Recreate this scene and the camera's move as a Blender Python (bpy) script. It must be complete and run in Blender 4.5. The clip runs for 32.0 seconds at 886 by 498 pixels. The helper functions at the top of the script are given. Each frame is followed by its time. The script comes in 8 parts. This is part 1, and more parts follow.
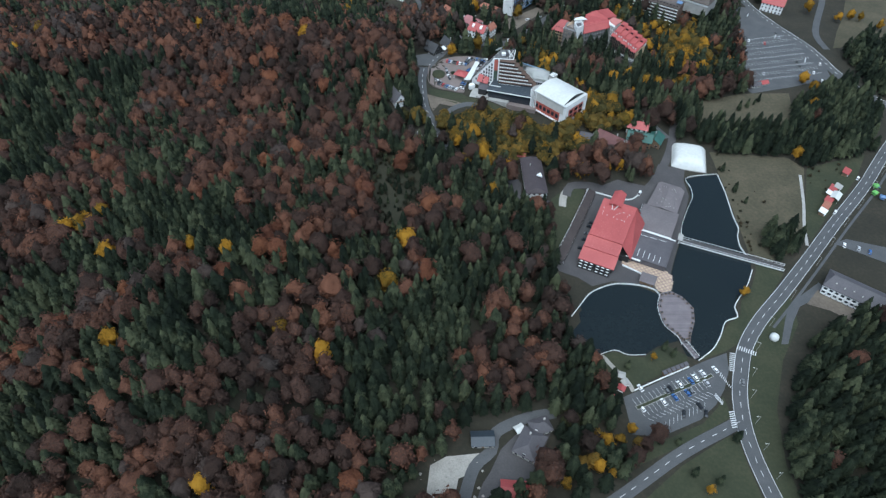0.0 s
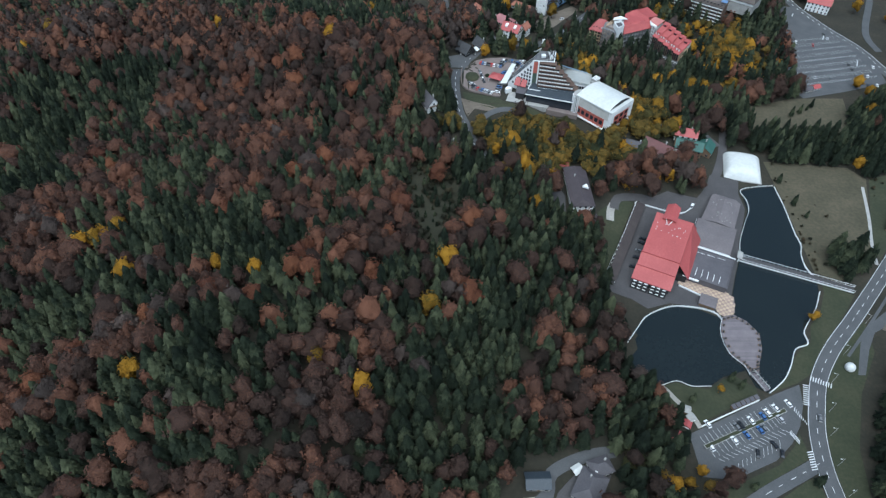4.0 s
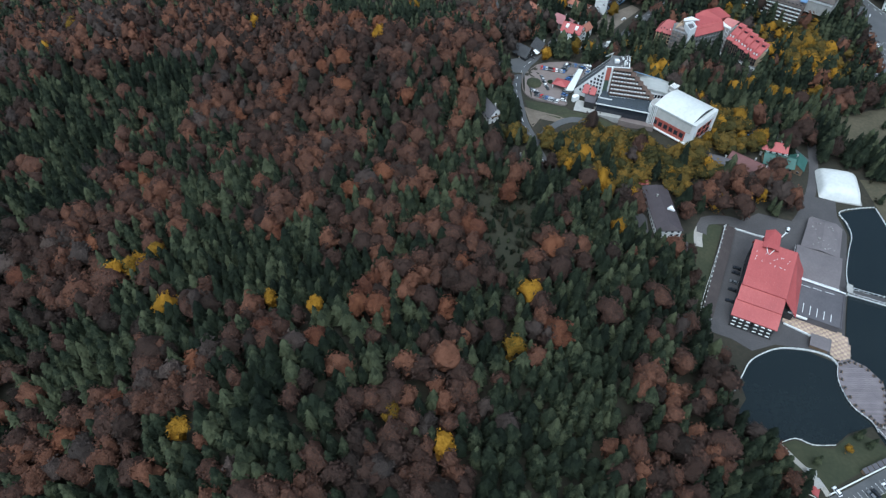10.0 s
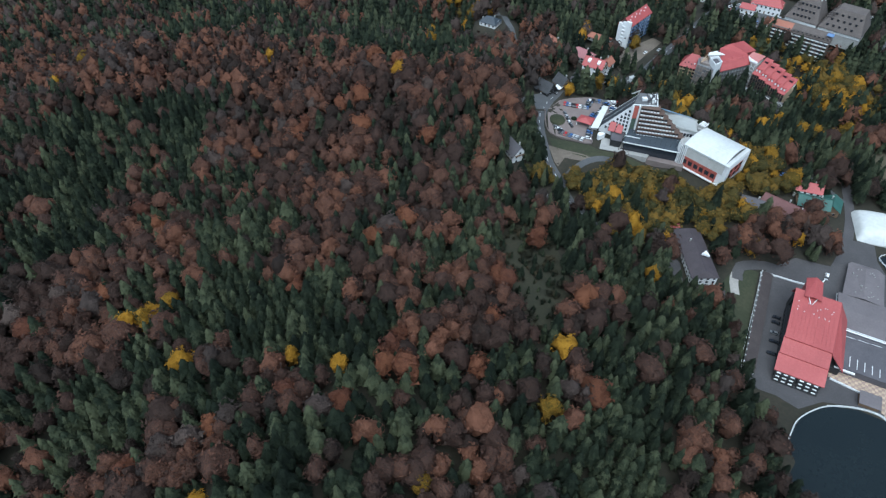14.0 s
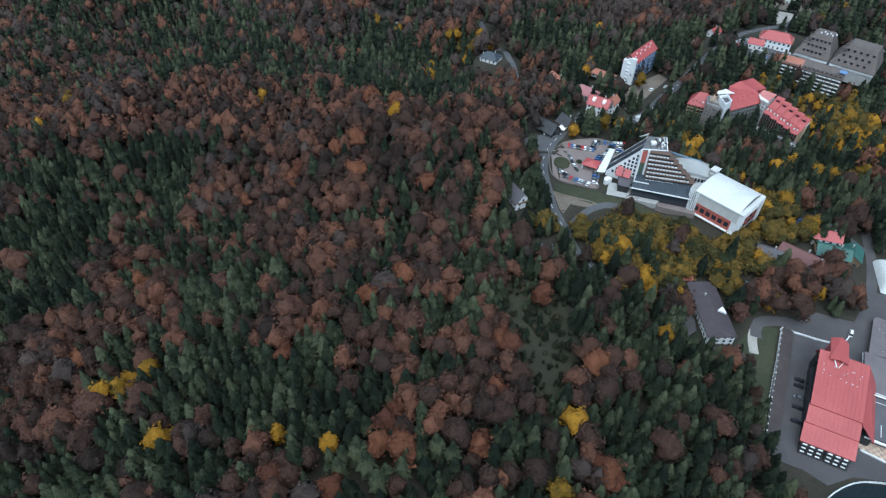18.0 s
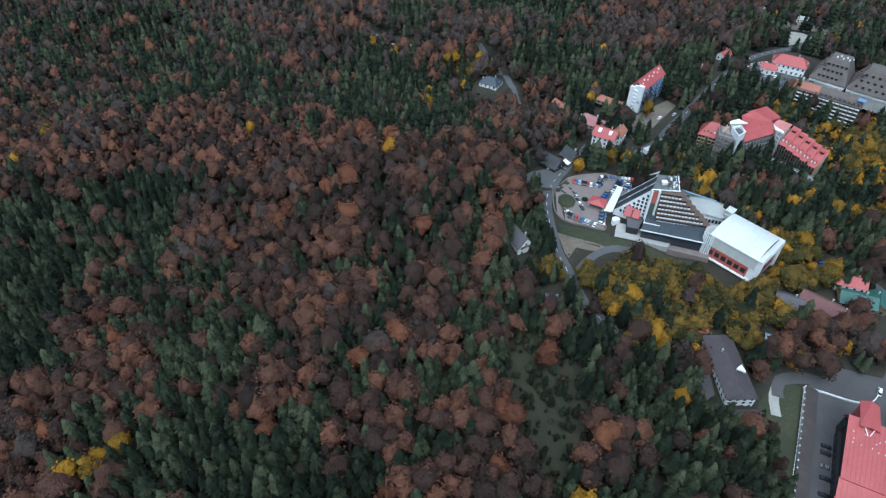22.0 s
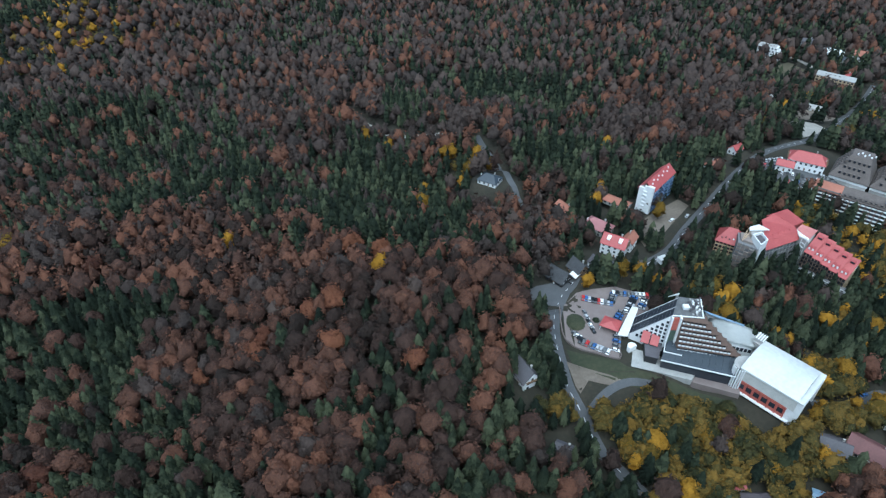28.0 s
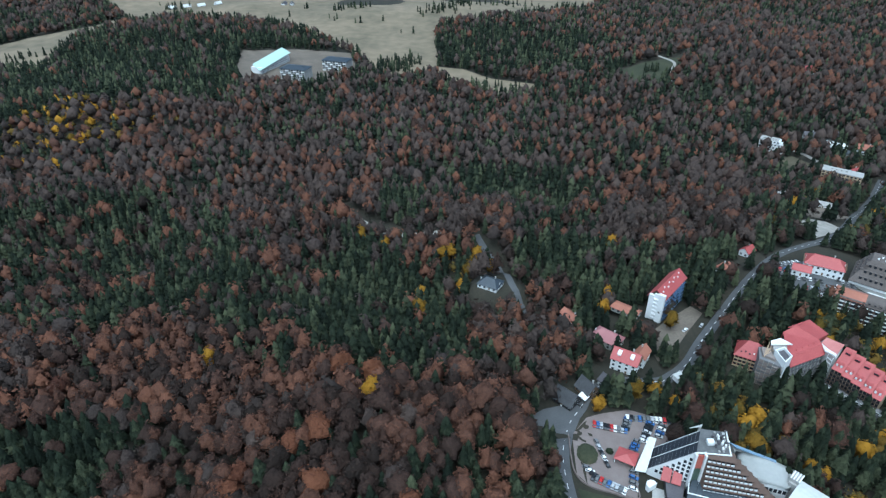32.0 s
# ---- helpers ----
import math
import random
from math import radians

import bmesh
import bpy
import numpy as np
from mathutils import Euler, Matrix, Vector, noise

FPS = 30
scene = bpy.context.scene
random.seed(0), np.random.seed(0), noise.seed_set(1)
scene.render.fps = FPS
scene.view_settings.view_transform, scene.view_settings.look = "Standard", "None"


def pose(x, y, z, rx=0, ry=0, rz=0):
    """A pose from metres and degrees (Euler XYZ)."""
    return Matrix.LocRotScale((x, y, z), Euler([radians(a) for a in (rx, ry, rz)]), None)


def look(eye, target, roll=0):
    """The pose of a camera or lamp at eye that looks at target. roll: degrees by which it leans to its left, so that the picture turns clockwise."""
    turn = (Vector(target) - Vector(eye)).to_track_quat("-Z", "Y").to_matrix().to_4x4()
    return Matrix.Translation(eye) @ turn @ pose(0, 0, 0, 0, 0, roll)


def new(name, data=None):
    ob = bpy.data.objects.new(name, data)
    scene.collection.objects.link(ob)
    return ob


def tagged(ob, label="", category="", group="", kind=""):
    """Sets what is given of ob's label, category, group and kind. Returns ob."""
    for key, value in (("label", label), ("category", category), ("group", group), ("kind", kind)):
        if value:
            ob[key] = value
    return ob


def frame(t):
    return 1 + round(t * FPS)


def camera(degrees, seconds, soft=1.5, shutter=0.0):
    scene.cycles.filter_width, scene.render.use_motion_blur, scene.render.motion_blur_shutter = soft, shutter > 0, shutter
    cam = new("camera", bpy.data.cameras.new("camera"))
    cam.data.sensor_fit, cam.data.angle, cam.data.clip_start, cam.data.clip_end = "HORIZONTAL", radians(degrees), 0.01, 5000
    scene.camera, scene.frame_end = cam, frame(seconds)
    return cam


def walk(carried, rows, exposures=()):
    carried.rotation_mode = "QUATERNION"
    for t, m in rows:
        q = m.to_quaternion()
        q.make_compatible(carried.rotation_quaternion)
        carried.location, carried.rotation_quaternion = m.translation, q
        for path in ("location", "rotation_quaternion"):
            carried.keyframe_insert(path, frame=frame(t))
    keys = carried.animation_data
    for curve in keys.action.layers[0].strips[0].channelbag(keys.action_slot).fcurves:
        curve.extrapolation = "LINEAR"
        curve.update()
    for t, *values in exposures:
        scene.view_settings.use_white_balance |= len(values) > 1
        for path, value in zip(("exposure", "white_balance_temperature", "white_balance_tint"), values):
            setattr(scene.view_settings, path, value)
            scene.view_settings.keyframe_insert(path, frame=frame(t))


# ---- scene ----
cam = camera(70.54, 32.0, 1.3)
# seconds, eye, target, roll
PATH = [
    (0, (0.00, -0.00, 300.00), (0.00, 67.38, 226.11), 0.21),
    (0.5, (-2.72, 3.58, 298.36), (-2.77, 70.95, 224.46), 0.21),
    (1, (-5.49, 7.10, 296.70), (-5.59, 74.45, 222.78), 0.23),
    (1.5, (-8.31, 10.66, 294.97), (-8.46, 77.96, 221.01), 0.24),
    (2, (-11.13, 14.15, 293.23), (-11.33, 81.44, 219.25), 0.24),
    (2.5, (-13.99, 17.60, 291.49), (-14.28, 84.85, 217.48), 0.22),
    (3, (-17.01, 21.12, 289.67), (-17.33, 88.34, 215.64), 0.25),
    (3.5, (-20.23, 24.55, 288.01), (-20.58, 91.75, 213.95), 0.26),
    (5.5, (-32.48, 38.02, 280.90), (-33.01, 105.08, 206.73), 0.29),
    (6, (-35.70, 41.37, 279.11), (-36.27, 108.43, 204.93), 0.31),
    (6.5, (-38.93, 44.72, 277.44), (-39.54, 111.73, 203.21), 0.33),
    (7, (-42.09, 48.12, 275.74), (-42.75, 115.07, 201.47), 0.35),
    (7.5, (-45.13, 51.44, 274.17), (-45.87, 118.36, 199.86), 0.33),
    (8, (-48.22, 54.88, 272.57), (-49.03, 121.74, 198.21), 0.30),
    (8.5, (-51.46, 58.24, 271.22), (-52.35, 125.00, 196.77), 0.30),
    (9, (-54.73, 61.61, 270.17), (-55.69, 128.25, 195.62), 0.27),
    (9.5, (-57.99, 65.03, 269.64), (-59.00, 131.59, 195.02), 0.24),
    (10, (-61.27, 68.38, 269.45), (-62.31, 134.90, 194.79), 0.25),
    (10.5, (-64.35, 71.62, 269.32), (-65.46, 138.14, 194.66), 0.24),
    (11, (-67.28, 74.74, 269.28), (-68.51, 141.27, 194.64), 0.18),
    (11.5, (-69.80, 77.66, 269.27), (-71.12, 144.44, 194.85), 0.12),
    (12, (-71.80, 80.16, 269.16), (-73.15, 147.02, 194.81), 0.14),
    (12.5, (-73.26, 82.53, 269.02), (-74.58, 149.40, 194.68), 0.16),
    (13, (-74.14, 84.89, 268.98), (-75.49, 152.14, 194.99), 0.15),
    (13.5, (-74.63, 87.34, 269.00), (-75.93, 155.25, 195.61), 0.21),
    (14, (-74.89, 89.91, 269.04), (-76.15, 158.53, 196.31), 0.25),
    (14.5, (-74.96, 92.71, 269.01), (-76.21, 161.96, 196.88), 0.28),
    (16.5, (-75.02, 106.45, 268.40), (-76.35, 177.08, 197.63), 0.10),
    (17, (-75.01, 110.36, 268.31), (-76.34, 181.03, 197.57), 0.10),
    (17.5, (-75.01, 114.25, 268.26), (-76.33, 184.96, 197.56), 0.09),
    (18, (-74.96, 118.23, 268.22), (-76.32, 188.97, 197.55), 0.07),
    (18.5, (-74.83, 122.24, 268.36), (-76.20, 193.01, 197.72), 0.02),
    (19, (-74.62, 126.32, 268.65), (-76.02, 197.06, 197.98), -0.02),
    (19.5, (-74.34, 130.57, 268.97), (-75.80, 201.32, 198.31), -0.06),
    (20, (-74.16, 134.94, 269.25), (-75.65, 205.67, 198.57), -0.10),
    (20.5, (-74.07, 139.34, 269.37), (-75.54, 210.07, 198.69), -0.14),
    (21, (-73.99, 143.63, 269.46), (-75.48, 214.39, 198.81), -0.16),
    (21.5, (-73.94, 148.01, 269.61), (-75.42, 218.80, 199.00), -0.18),
    (22, (-73.85, 152.38, 269.77), (-75.34, 223.41, 199.40), -0.20),
    (22.5, (-73.74, 156.77, 270.03), (-75.23, 228.05, 199.91), -0.26),
    (23, (-73.49, 161.20, 270.32), (-75.03, 232.72, 200.44), -0.29),
    (23.5, (-73.27, 165.65, 270.60), (-74.85, 237.46, 201.02), -0.33),
    (24, (-73.15, 170.23, 270.95), (-74.71, 242.45, 201.79), -0.33),
    (24.5, (-73.02, 174.78, 271.24), (-74.59, 247.58, 202.70), -0.39),
    (25, (-72.88, 179.24, 271.31), (-74.43, 252.66, 203.44), -0.42),
    (25.5, (-72.62, 183.61, 271.31), (-74.19, 257.67, 204.13), -0.46),
    (27.5, (-72.23, 200.95, 271.48), (-73.78, 277.42, 207.06), -0.50),
    (28, (-72.30, 205.37, 271.57), (-73.81, 282.55, 208.00), -0.47),
    (28.5, (-72.23, 209.78, 271.52), (-73.73, 287.83, 209.03), -0.51),
    (29, (-71.92, 214.01, 271.48), (-73.45, 292.99, 210.16), -0.49),
    (29.5, (-71.49, 218.28, 271.46), (-73.07, 298.18, 211.36), -0.55),
    (30, (-71.03, 222.50, 271.69), (-72.66, 303.28, 212.76), -0.60),
    (30.5, (-70.72, 226.56, 272.16), (-72.40, 308.22, 214.47), -0.70),
    (31, (-70.56, 230.69, 272.90), (-72.29, 313.23, 216.47), -0.62),
    (31.5, (-70.60, 234.98, 273.80), (-72.33, 318.33, 218.59), -0.61),
    (32, (-70.73, 239.37, 274.73), (-72.43, 323.52, 220.73), -0.52),
]
walk(cam, [(t, look(eye, target, roll)) for t, eye, target, roll in PATH],
     exposures=[(0, 0.84, 5500, 0), (20, 0.95, 5300, -1), (32, 1.04, 5150, -4)])

# ---- light: a dull overcast evening ----
world = bpy.data.worlds.new("overcast_sky")
scene.world = world
world.use_nodes = True
wn = world.node_tree
sky = wn.nodes.new("ShaderNodeTexSky")
sky.sky_type = "NISHITA"
sky.sun_disc = False
sky.sun_elevation = radians(66)
sky.sun_rotation = radians(193)
sky.air_density, sky.dust_density, sky.ozone_density = 1.0, 3.0, 1.0
wn.nodes["Background"].inputs["Strength"].default_value = 0.06
wn.links.new(sky.outputs[0], wn.nodes["Background"].inputs["Color"])
sun_data = bpy.data.lights.new("sun", "SUN")
sun_data.energy, sun_data.angle, sun_data.color = 2.1, radians(90), (1.0, 0.985, 0.96)
sun = new("sun", sun_data)
sun.matrix_world = look((0, 0, 100), (10, 42, 0))
scene.view_settings.exposure = 0.0

# ---- materials ----


def material(name, colours, scale=1.0, rough=0.85, metal=0.0, bump=0.0, bump_scale=None, spread=0.5, vary=0.0, coord="Object", fine=None):
    """A procedural surface: two scales of noise run through the given colours; vary: change from piece to piece."""
    m = bpy.data.materials.new(name)
    m.use_nodes = True
    nt = m.node_tree
    b = nt.nodes["Principled BSDF"]
    b.inputs["Roughness"].default_value, b.inputs["Metallic"].default_value = rough, metal
    tc = nt.nodes.new("ShaderNodeTexCoord")
    big = nt.nodes.new("ShaderNodeTexNoise")
    big.inputs["Scale"].default_value, big.inputs["Detail"].default_value = scale, 4
    small = nt.nodes.new("ShaderNodeTexNoise")
    small.inputs["Scale"].default_value, small.inputs["Detail"].default_value = fine or scale * 9, 3
    mix = nt.nodes.new("ShaderNodeMath")
    mix.operation = "MULTIPLY_ADD"
    mix.inputs[1].default_value = 0.45
    for n in (big, small):
        nt.links.new(tc.outputs[coord], n.inputs["Vector"])
    half = nt.nodes.new("ShaderNodeMath")
    half.operation = "MULTIPLY"
    half.inputs[1].default_value = 0.55
    nt.links.new(big.outputs["Fac"], half.inputs[0])
    nt.links.new(small.outputs["Fac"], mix.inputs[0])
    nt.links.new(half.outputs[0], mix.inputs[2])
    ramp = nt.nodes.new("ShaderNodeValToRGB")
    while len(ramp.color_ramp.elements) < len(colours):
        ramp.color_ramp.elements.new(0.5)
    for i, (e, c) in enumerate(zip(ramp.color_ramp.elements, colours)):
        e.position = 0.5 + (i / max(1, len(colours) - 1) - 0.5) * spread
        e.color = (*c, 1)
    nt.links.new(mix.outputs[0], ramp.inputs["Fac"])
    out = ramp.outputs["Color"]
    if vary:
        info = nt.nodes.new("ShaderNodeObjectInfo")
        hsv = nt.nodes.new("ShaderNodeHueSaturation")
        mr = nt.nodes.new("ShaderNodeMapRange")
        mr.inputs["To Min"].default_value, mr.inputs["To Max"].default_value = 1 - vary, 1 + vary
        nt.links.new(info.outputs["Random"], mr.inputs["Value"])
        nt.links.new(mr.outputs[0], hsv.inputs["Value"])
        nt.links.new(out, hsv.inputs["Color"])
        out = hsv.outputs["Color"]
    nt.links.new(out, b.inputs["Base Color"])
    if bump:
        bn = nt.nodes.new("ShaderNodeTexNoise")
        bn.inputs["Scale"].default_value, bn.inputs["Detail"].default_value = bump_scale or scale * 6, 3
        nt.links.new(tc.outputs[coord], bn.inputs["Vector"])
        bu = nt.nodes.new("ShaderNodeBump")
        bu.inputs["Strength"].default_value, bu.inputs["Distance"].default_value = bump, 0.3
        nt.links.new(bn.outputs["Fac"], bu.inputs["Height"])
        nt.links.new(bu.outputs[0], b.inputs["Normal"])
    return m


def foliage(name, dark, mid, light, per_leaf=0.5, clump=1.3, relief=1.6):
    """Leaves: a colour for each tree (attribute tone, or the object's random), and a smaller change from leaf to leaf."""
    m = bpy.data.materials.new(name)
    m.use_nodes = True
    nt = m.node_tree
    b = nt.nodes["Principled BSDF"]
    b.inputs["Roughness"].default_value = 0.9
    b.inputs["Specular IOR Level"].default_value = 0.15
    att = nt.nodes.new("ShaderNodeAttribute")
    att.attribute_name = "tone"
    info = nt.nodes.new("ShaderNodeObjectInfo")
    add = nt.nodes.new("ShaderNodeMath")
    add.operation = "ADD"
    nt.links.new(att.outputs["Fac"], add.inputs[0])
    nt.links.new(info.outputs["Random"], add.inputs[1])
    fr = nt.nodes.new("ShaderNodeMath")
    fr.operation = "FRACT"
    nt.links.new(add.outputs[0], fr.inputs[0])
    geo = nt.nodes.new("ShaderNodeNewGeometry")
    leaf = nt.nodes.new("ShaderNodeMath")
    leaf.operation = "MULTIPLY_ADD"
    leaf.inputs[1].default_value = per_leaf
    sub = nt.nodes.new("ShaderNodeMath")
    sub.operation = "SUBTRACT"
    sub.inputs[1].default_value = per_leaf / 2 + 0.5 * clump
    nt.links.new(geo.outputs["Random Per Island"], leaf.inputs[0])
    nt.links.new(fr.outputs[0], leaf.inputs[2])
    grain = nt.nodes.new("ShaderNodeTexNoise")
    grain.inputs["Scale"].default_value, grain.inputs["Detail"].default_value, grain.inputs["Roughness"].default_value = 1.3, 3, 0.7
    nt.links.new(geo.outputs["Position"], grain.inputs["Vector"])
    tuft = nt.nodes.new("ShaderNodeMath")
    tuft.operation = "MULTIPLY_ADD"
    tuft.inputs[1].default_value = clump
    nt.links.new(grain.outputs["Fac"], tuft.inputs[0])
    nt.links.new(leaf.outputs[0], tuft.inputs[2])
    nt.links.new(tuft.outputs[0], sub.inputs[0])
    bump = nt.nodes.new("ShaderNodeBump")
    bump.inputs["Strength"].default_value, bump.inputs["Distance"].default_value = 0.9, relief
    nt.links.new(grain.outputs["Fac"], bump.inputs["Height"])
    nt.links.new(bump.outputs[0], b.inputs["Normal"])
    ramp = nt.nodes.new("ShaderNodeValToRGB")
    ramp.color_ramp.elements.new(0.5)
    for e, c, p in zip(ramp.color_ramp.elements, (dark, mid, light), (0.0, 0.5, 1.0)):
        e.position, e.color = p, (*c, 1)
    nt.links.new(sub.outputs[0], ramp.inputs["Fac"])
    nt.links.new(ramp.outputs["Color"], b.inputs["Base Color"])
    return m


M_CONIFER = foliage("spruce_needles", (0.007, 0.011, 0.007), (0.019, 0.026, 0.015), (0.062, 0.071, 0.039), 0.5, 0.9, 0.8)
M_BEECH = foliage("autumn_beech_leaves", (0.024, 0.018, 0.015), (0.056, 0.033, 0.026), (0.150, 0.068, 0.042), 0.25, 0.9, 1.2)
M_GOLD = foliage("golden_autumn_leaves", (0.10, 0.070, 0.013), (0.26, 0.138, 0.015), (0.39, 0.205, 0.022))
M_OCHRE = foliage("ochre_autumn_leaves", (0.028, 0.033, 0.015), (0.075, 0.062, 0.019), (0.18, 0.11, 0.023))
# Leafless crowns; the pale grey also paints distance haze onto the far forest.
M_BARE_HAZED = foliage("bare_and_hazed_twigs", (0.046, 0.037, 0.033), (0.064, 0.048, 0.042), (0.090, 0.067, 0.057), 0.3, 0.7)
M_RUST = foliage("rust_orange_leaves", (0.070, 0.031, 0.022), (0.112, 0.045, 0.027), (0.165, 0.068, 0.036))
M_SCRUB = material("brown_green_scrub", ((0.016, 0.018, 0.010), (0.028, 0.028, 0.015), (0.050, 0.040, 0.024)), 0.06, 0.95, bump=0.5, bump_scale=0.9, fine=0.7)
M_OLIVE = foliage("olive_brown_bushes", (0.018, 0.019, 0.012), (0.032, 0.030, 0.017), (0.060, 0.045, 0.026))
M_BARK = material("bark", ((0.05, 0.04, 0.03), (0.10, 0.08, 0.06)), 2.0)
M_GROUND = material("forest_floor_and_turf", ((0.014, 0.013, 0.009), (0.024, 0.022, 0.014), (0.045, 0.036, 0.024)), 0.05, 0.95, bump=0.3, bump_scale=0.6, fine=0.5)
M_PASTURE = material("rough_brown_pasture", ((0.038, 0.037, 0.021), (0.068, 0.060, 0.037), (0.108, 0.090, 0.058)), 0.05, 0.95, bump=0.35, bump_scale=0.7, fine=0.5)
M_TURF = material("lawn", ((0.019, 0.025, 0.012), (0.032, 0.037, 0.018), (0.055, 0.052, 0.028)), 0.06, 0.95, bump=0.3, bump_scale=0.8, fine=0.6)
M_ASPHALT = material("grey_asphalt", ((0.053, 0.055, 0.059), (0.074, 0.076, 0.080), (0.10, 0.102, 0.106)), 0.12, 0.85, fine=1.5)
M_PAVING = material("pinkish_paving", ((0.135, 0.108, 0.102), (0.175, 0.142, 0.132), (0.215, 0.182, 0.17)), 0.2, 0.85, fine=2.0)
M_PAINT = material("road_marking_paint", ((0.45, 0.46, 0.47), (0.68, 0.69, 0.70)), 0.8, 0.7)
M_GRAVEL = material("pale_gravel", ((0.19, 0.18, 0.165), (0.29, 0.275, 0.25), (0.38, 0.36, 0.33)), 0.15, 0.95, fine=1.2)
M_WATER = material("dark_lake_water", ((0.010, 0.014, 0.015), (0.015, 0.020, 0.020)), 0.05, 0.12, bump=0.03, bump_scale=0.8)
M_RED = material("red_sheet_roof", ((0.27, 0.055, 0.055), (0.335, 0.07, 0.068), (0.40, 0.098, 0.092)), 0.08, 0.55, fine=0.9, vary=0.03)
M_WHITE = material("white_render", ((0.60, 0.61, 0.61), (0.72, 0.73, 0.73), (0.80, 0.80, 0.80)), 0.15, 0.75, fine=1.1)
M_MEMBRANE = material("white_roof_membrane", ((0.47, 0.48, 0.47), (0.57, 0.58, 0.565), (0.65, 0.655, 0.64)), 0.06, 0.6, fine=0.5)
M_DARKROOF = material("dark_grey_roof", ((0.060, 0.056, 0.064), (0.085, 0.080, 0.089), (0.118, 0.110, 0.12)), 0.12, 0.75, fine=1.4)
M_GLASS = material("window_glass", ((0.015, 0.018, 0.024), (0.04, 0.045, 0.055)), 0.4, 0.08)
M_SLATE = material("blue_grey_slate_roof", ((0.022, 0.030, 0.040), (0.034, 0.044, 0.056), (0.055, 0.066, 0.08)), 0.1, 0.5, fine=1.2)
M_BRICK = material("red_brick_panel", ((0.30, 0.07, 0.05), (0.38, 0.10, 0.075), (0.44, 0.14, 0.10)), 0.4, 0.8)
M_CONCRETE = material("weathered_concrete", ((0.24, 0.235, 0.225), (0.33, 0.325, 0.31), (0.42, 0.41, 0.39)), 0.25, 0.85, fine=1.6)
M_BLACK = material("black_timber", ((0.012, 0.012, 0.013), (0.03, 0.03, 0.032)), 0.5, 0.7)
M_WOOD = material("brown_timber", ((0.10, 0.065, 0.04), (0.16, 0.105, 0.065), (0.21, 0.145, 0.095)), 0.5, 0.8)
M_GREENROOF = material("green_sheet_roof", ((0.025, 0.075, 0.062), (0.036, 0.10, 0.084), (0.055, 0.13, 0.11)), 0.2, 0.6)
M_TILE = material("orange_brown_tile_roof", ((0.22, 0.085, 0.055), (0.30, 0.12, 0.08), (0.36, 0.16, 0.11)), 0.2, 0.8)
M_BLUEMETAL = material("pale_blue_metal_roof", ((0.20, 0.30, 0.42), (0.26, 0.37, 0.49)), 0.2, 0.45)
M_STRAW = material("pale_tan_boards", ((0.34, 0.24, 0.15), (0.44, 0.32, 0.21), (0.52, 0.40, 0.28)), 0.4, 0.8)


def plain(name, c, rough=0.6, metal=0.0):
    return material(name, (tuple(v * 0.88 for v in c), tuple(min(1, v * 1.1) for v in c)), 0.6, rough, metal)

# ---- the lie of the land ----
# Hills and hollows as (x, y, spread, height): the wooded near slopes, the far country, the ridge and its flanks.
NEAR_HILLS = [(-90, 215, 60, 16.5), (-60, 300, 60, 15.1), (-100, 430, 60, 16.5), (-20, 460, 60, 15.3), (-200, 270, 60, 8.5), (40, 400, 50, 6.8), (70, 540, 50, 10), (185, 590, 45, 21.1), (-220, 500, 60, 9.3), (-320, 430, 70, -7.4), (-260, 320, 60, -6.2), (30, 160, 50, -7.2), (25, 720, 70, -6), (-140, 690, 70, 9.9), (130, 480, 45, 1.8), (130, 660, 60, 13.6), (240, 680, 50, 13.8), (0, 330, 50, -3.3), (60, 260, 50, 3.8), (-50, 600, 60, 9.7)]
FAR_HILLS = [(-150, 1000, 220, -14.4), (150, 1000, 220, -8.3), (-500, 650, 150, -17.8), (110, 390, 40, 8.1), (-500, 960, 90, 22), (-620, 1330, 90, 14), (-250, 1500, 60, 12), (-60, 1520, 60, 13), (60, 1400, 70, 10), (370, 1180, 130, 24), (-130, 880, 60, 12), (120, 820, 60, 11), (-330, 770, 55, 12), (-420, 650, 50, 10), (-480, 1560, 50, 8), (-1050, 1760, 170, 70), (900, 1900, 260, 90)]
RIDGE_HILLS = [(-300, 390, 140, 22.1), (-140, 170, 40, 24), (-120, 650, 55, -20.2), (-320, 510, 40, 14), (-140, 510, 40, 10.2), (-40, 390, 40, -6.5), (-180, 410, 40, -11.4), (-280, 690, 75, -5.4), (-60, 590, 40, -15.1), (-40, 690, 40, 16.6), (-260, 410, 40, -12.8), (-60, 210, 40, -5.6), (20, 230, 40, 5.9), (-440, 730, 40, 15.4), (60, 730, 75, -4.4), (-120, 390, 40, -5.6), (-220, 210, 40, -5.5), (-300, 350, 40, -5.7), (-100, 470, 40, 3.8), (-160, 310, 40, 4), (-360, 670, 40, -6.7), (-300, 750, 40, -6.8), (0, 310, 40, 3.5), (60, 330, 105, -2)]
HILLS = NEAR_HILLS + FAR_HILLS + RIDGE_HILLS
# Level places as (x, y, half length, half width, turn in degrees, height).
LEVELS = [(138, 262, 80, 75, 60, 0.0), (195, 170, 90, 60, 0, 0.0), (300, 520, 70, 75, 0, 0.0), (25, 440, 42, 34, 20, 19.0), (82, 398, 26, 30, -40, 15.0), (-14, 474, 22, 17, 40, 19.2), (-40, 610, 22, 20, 0, 6.6)]


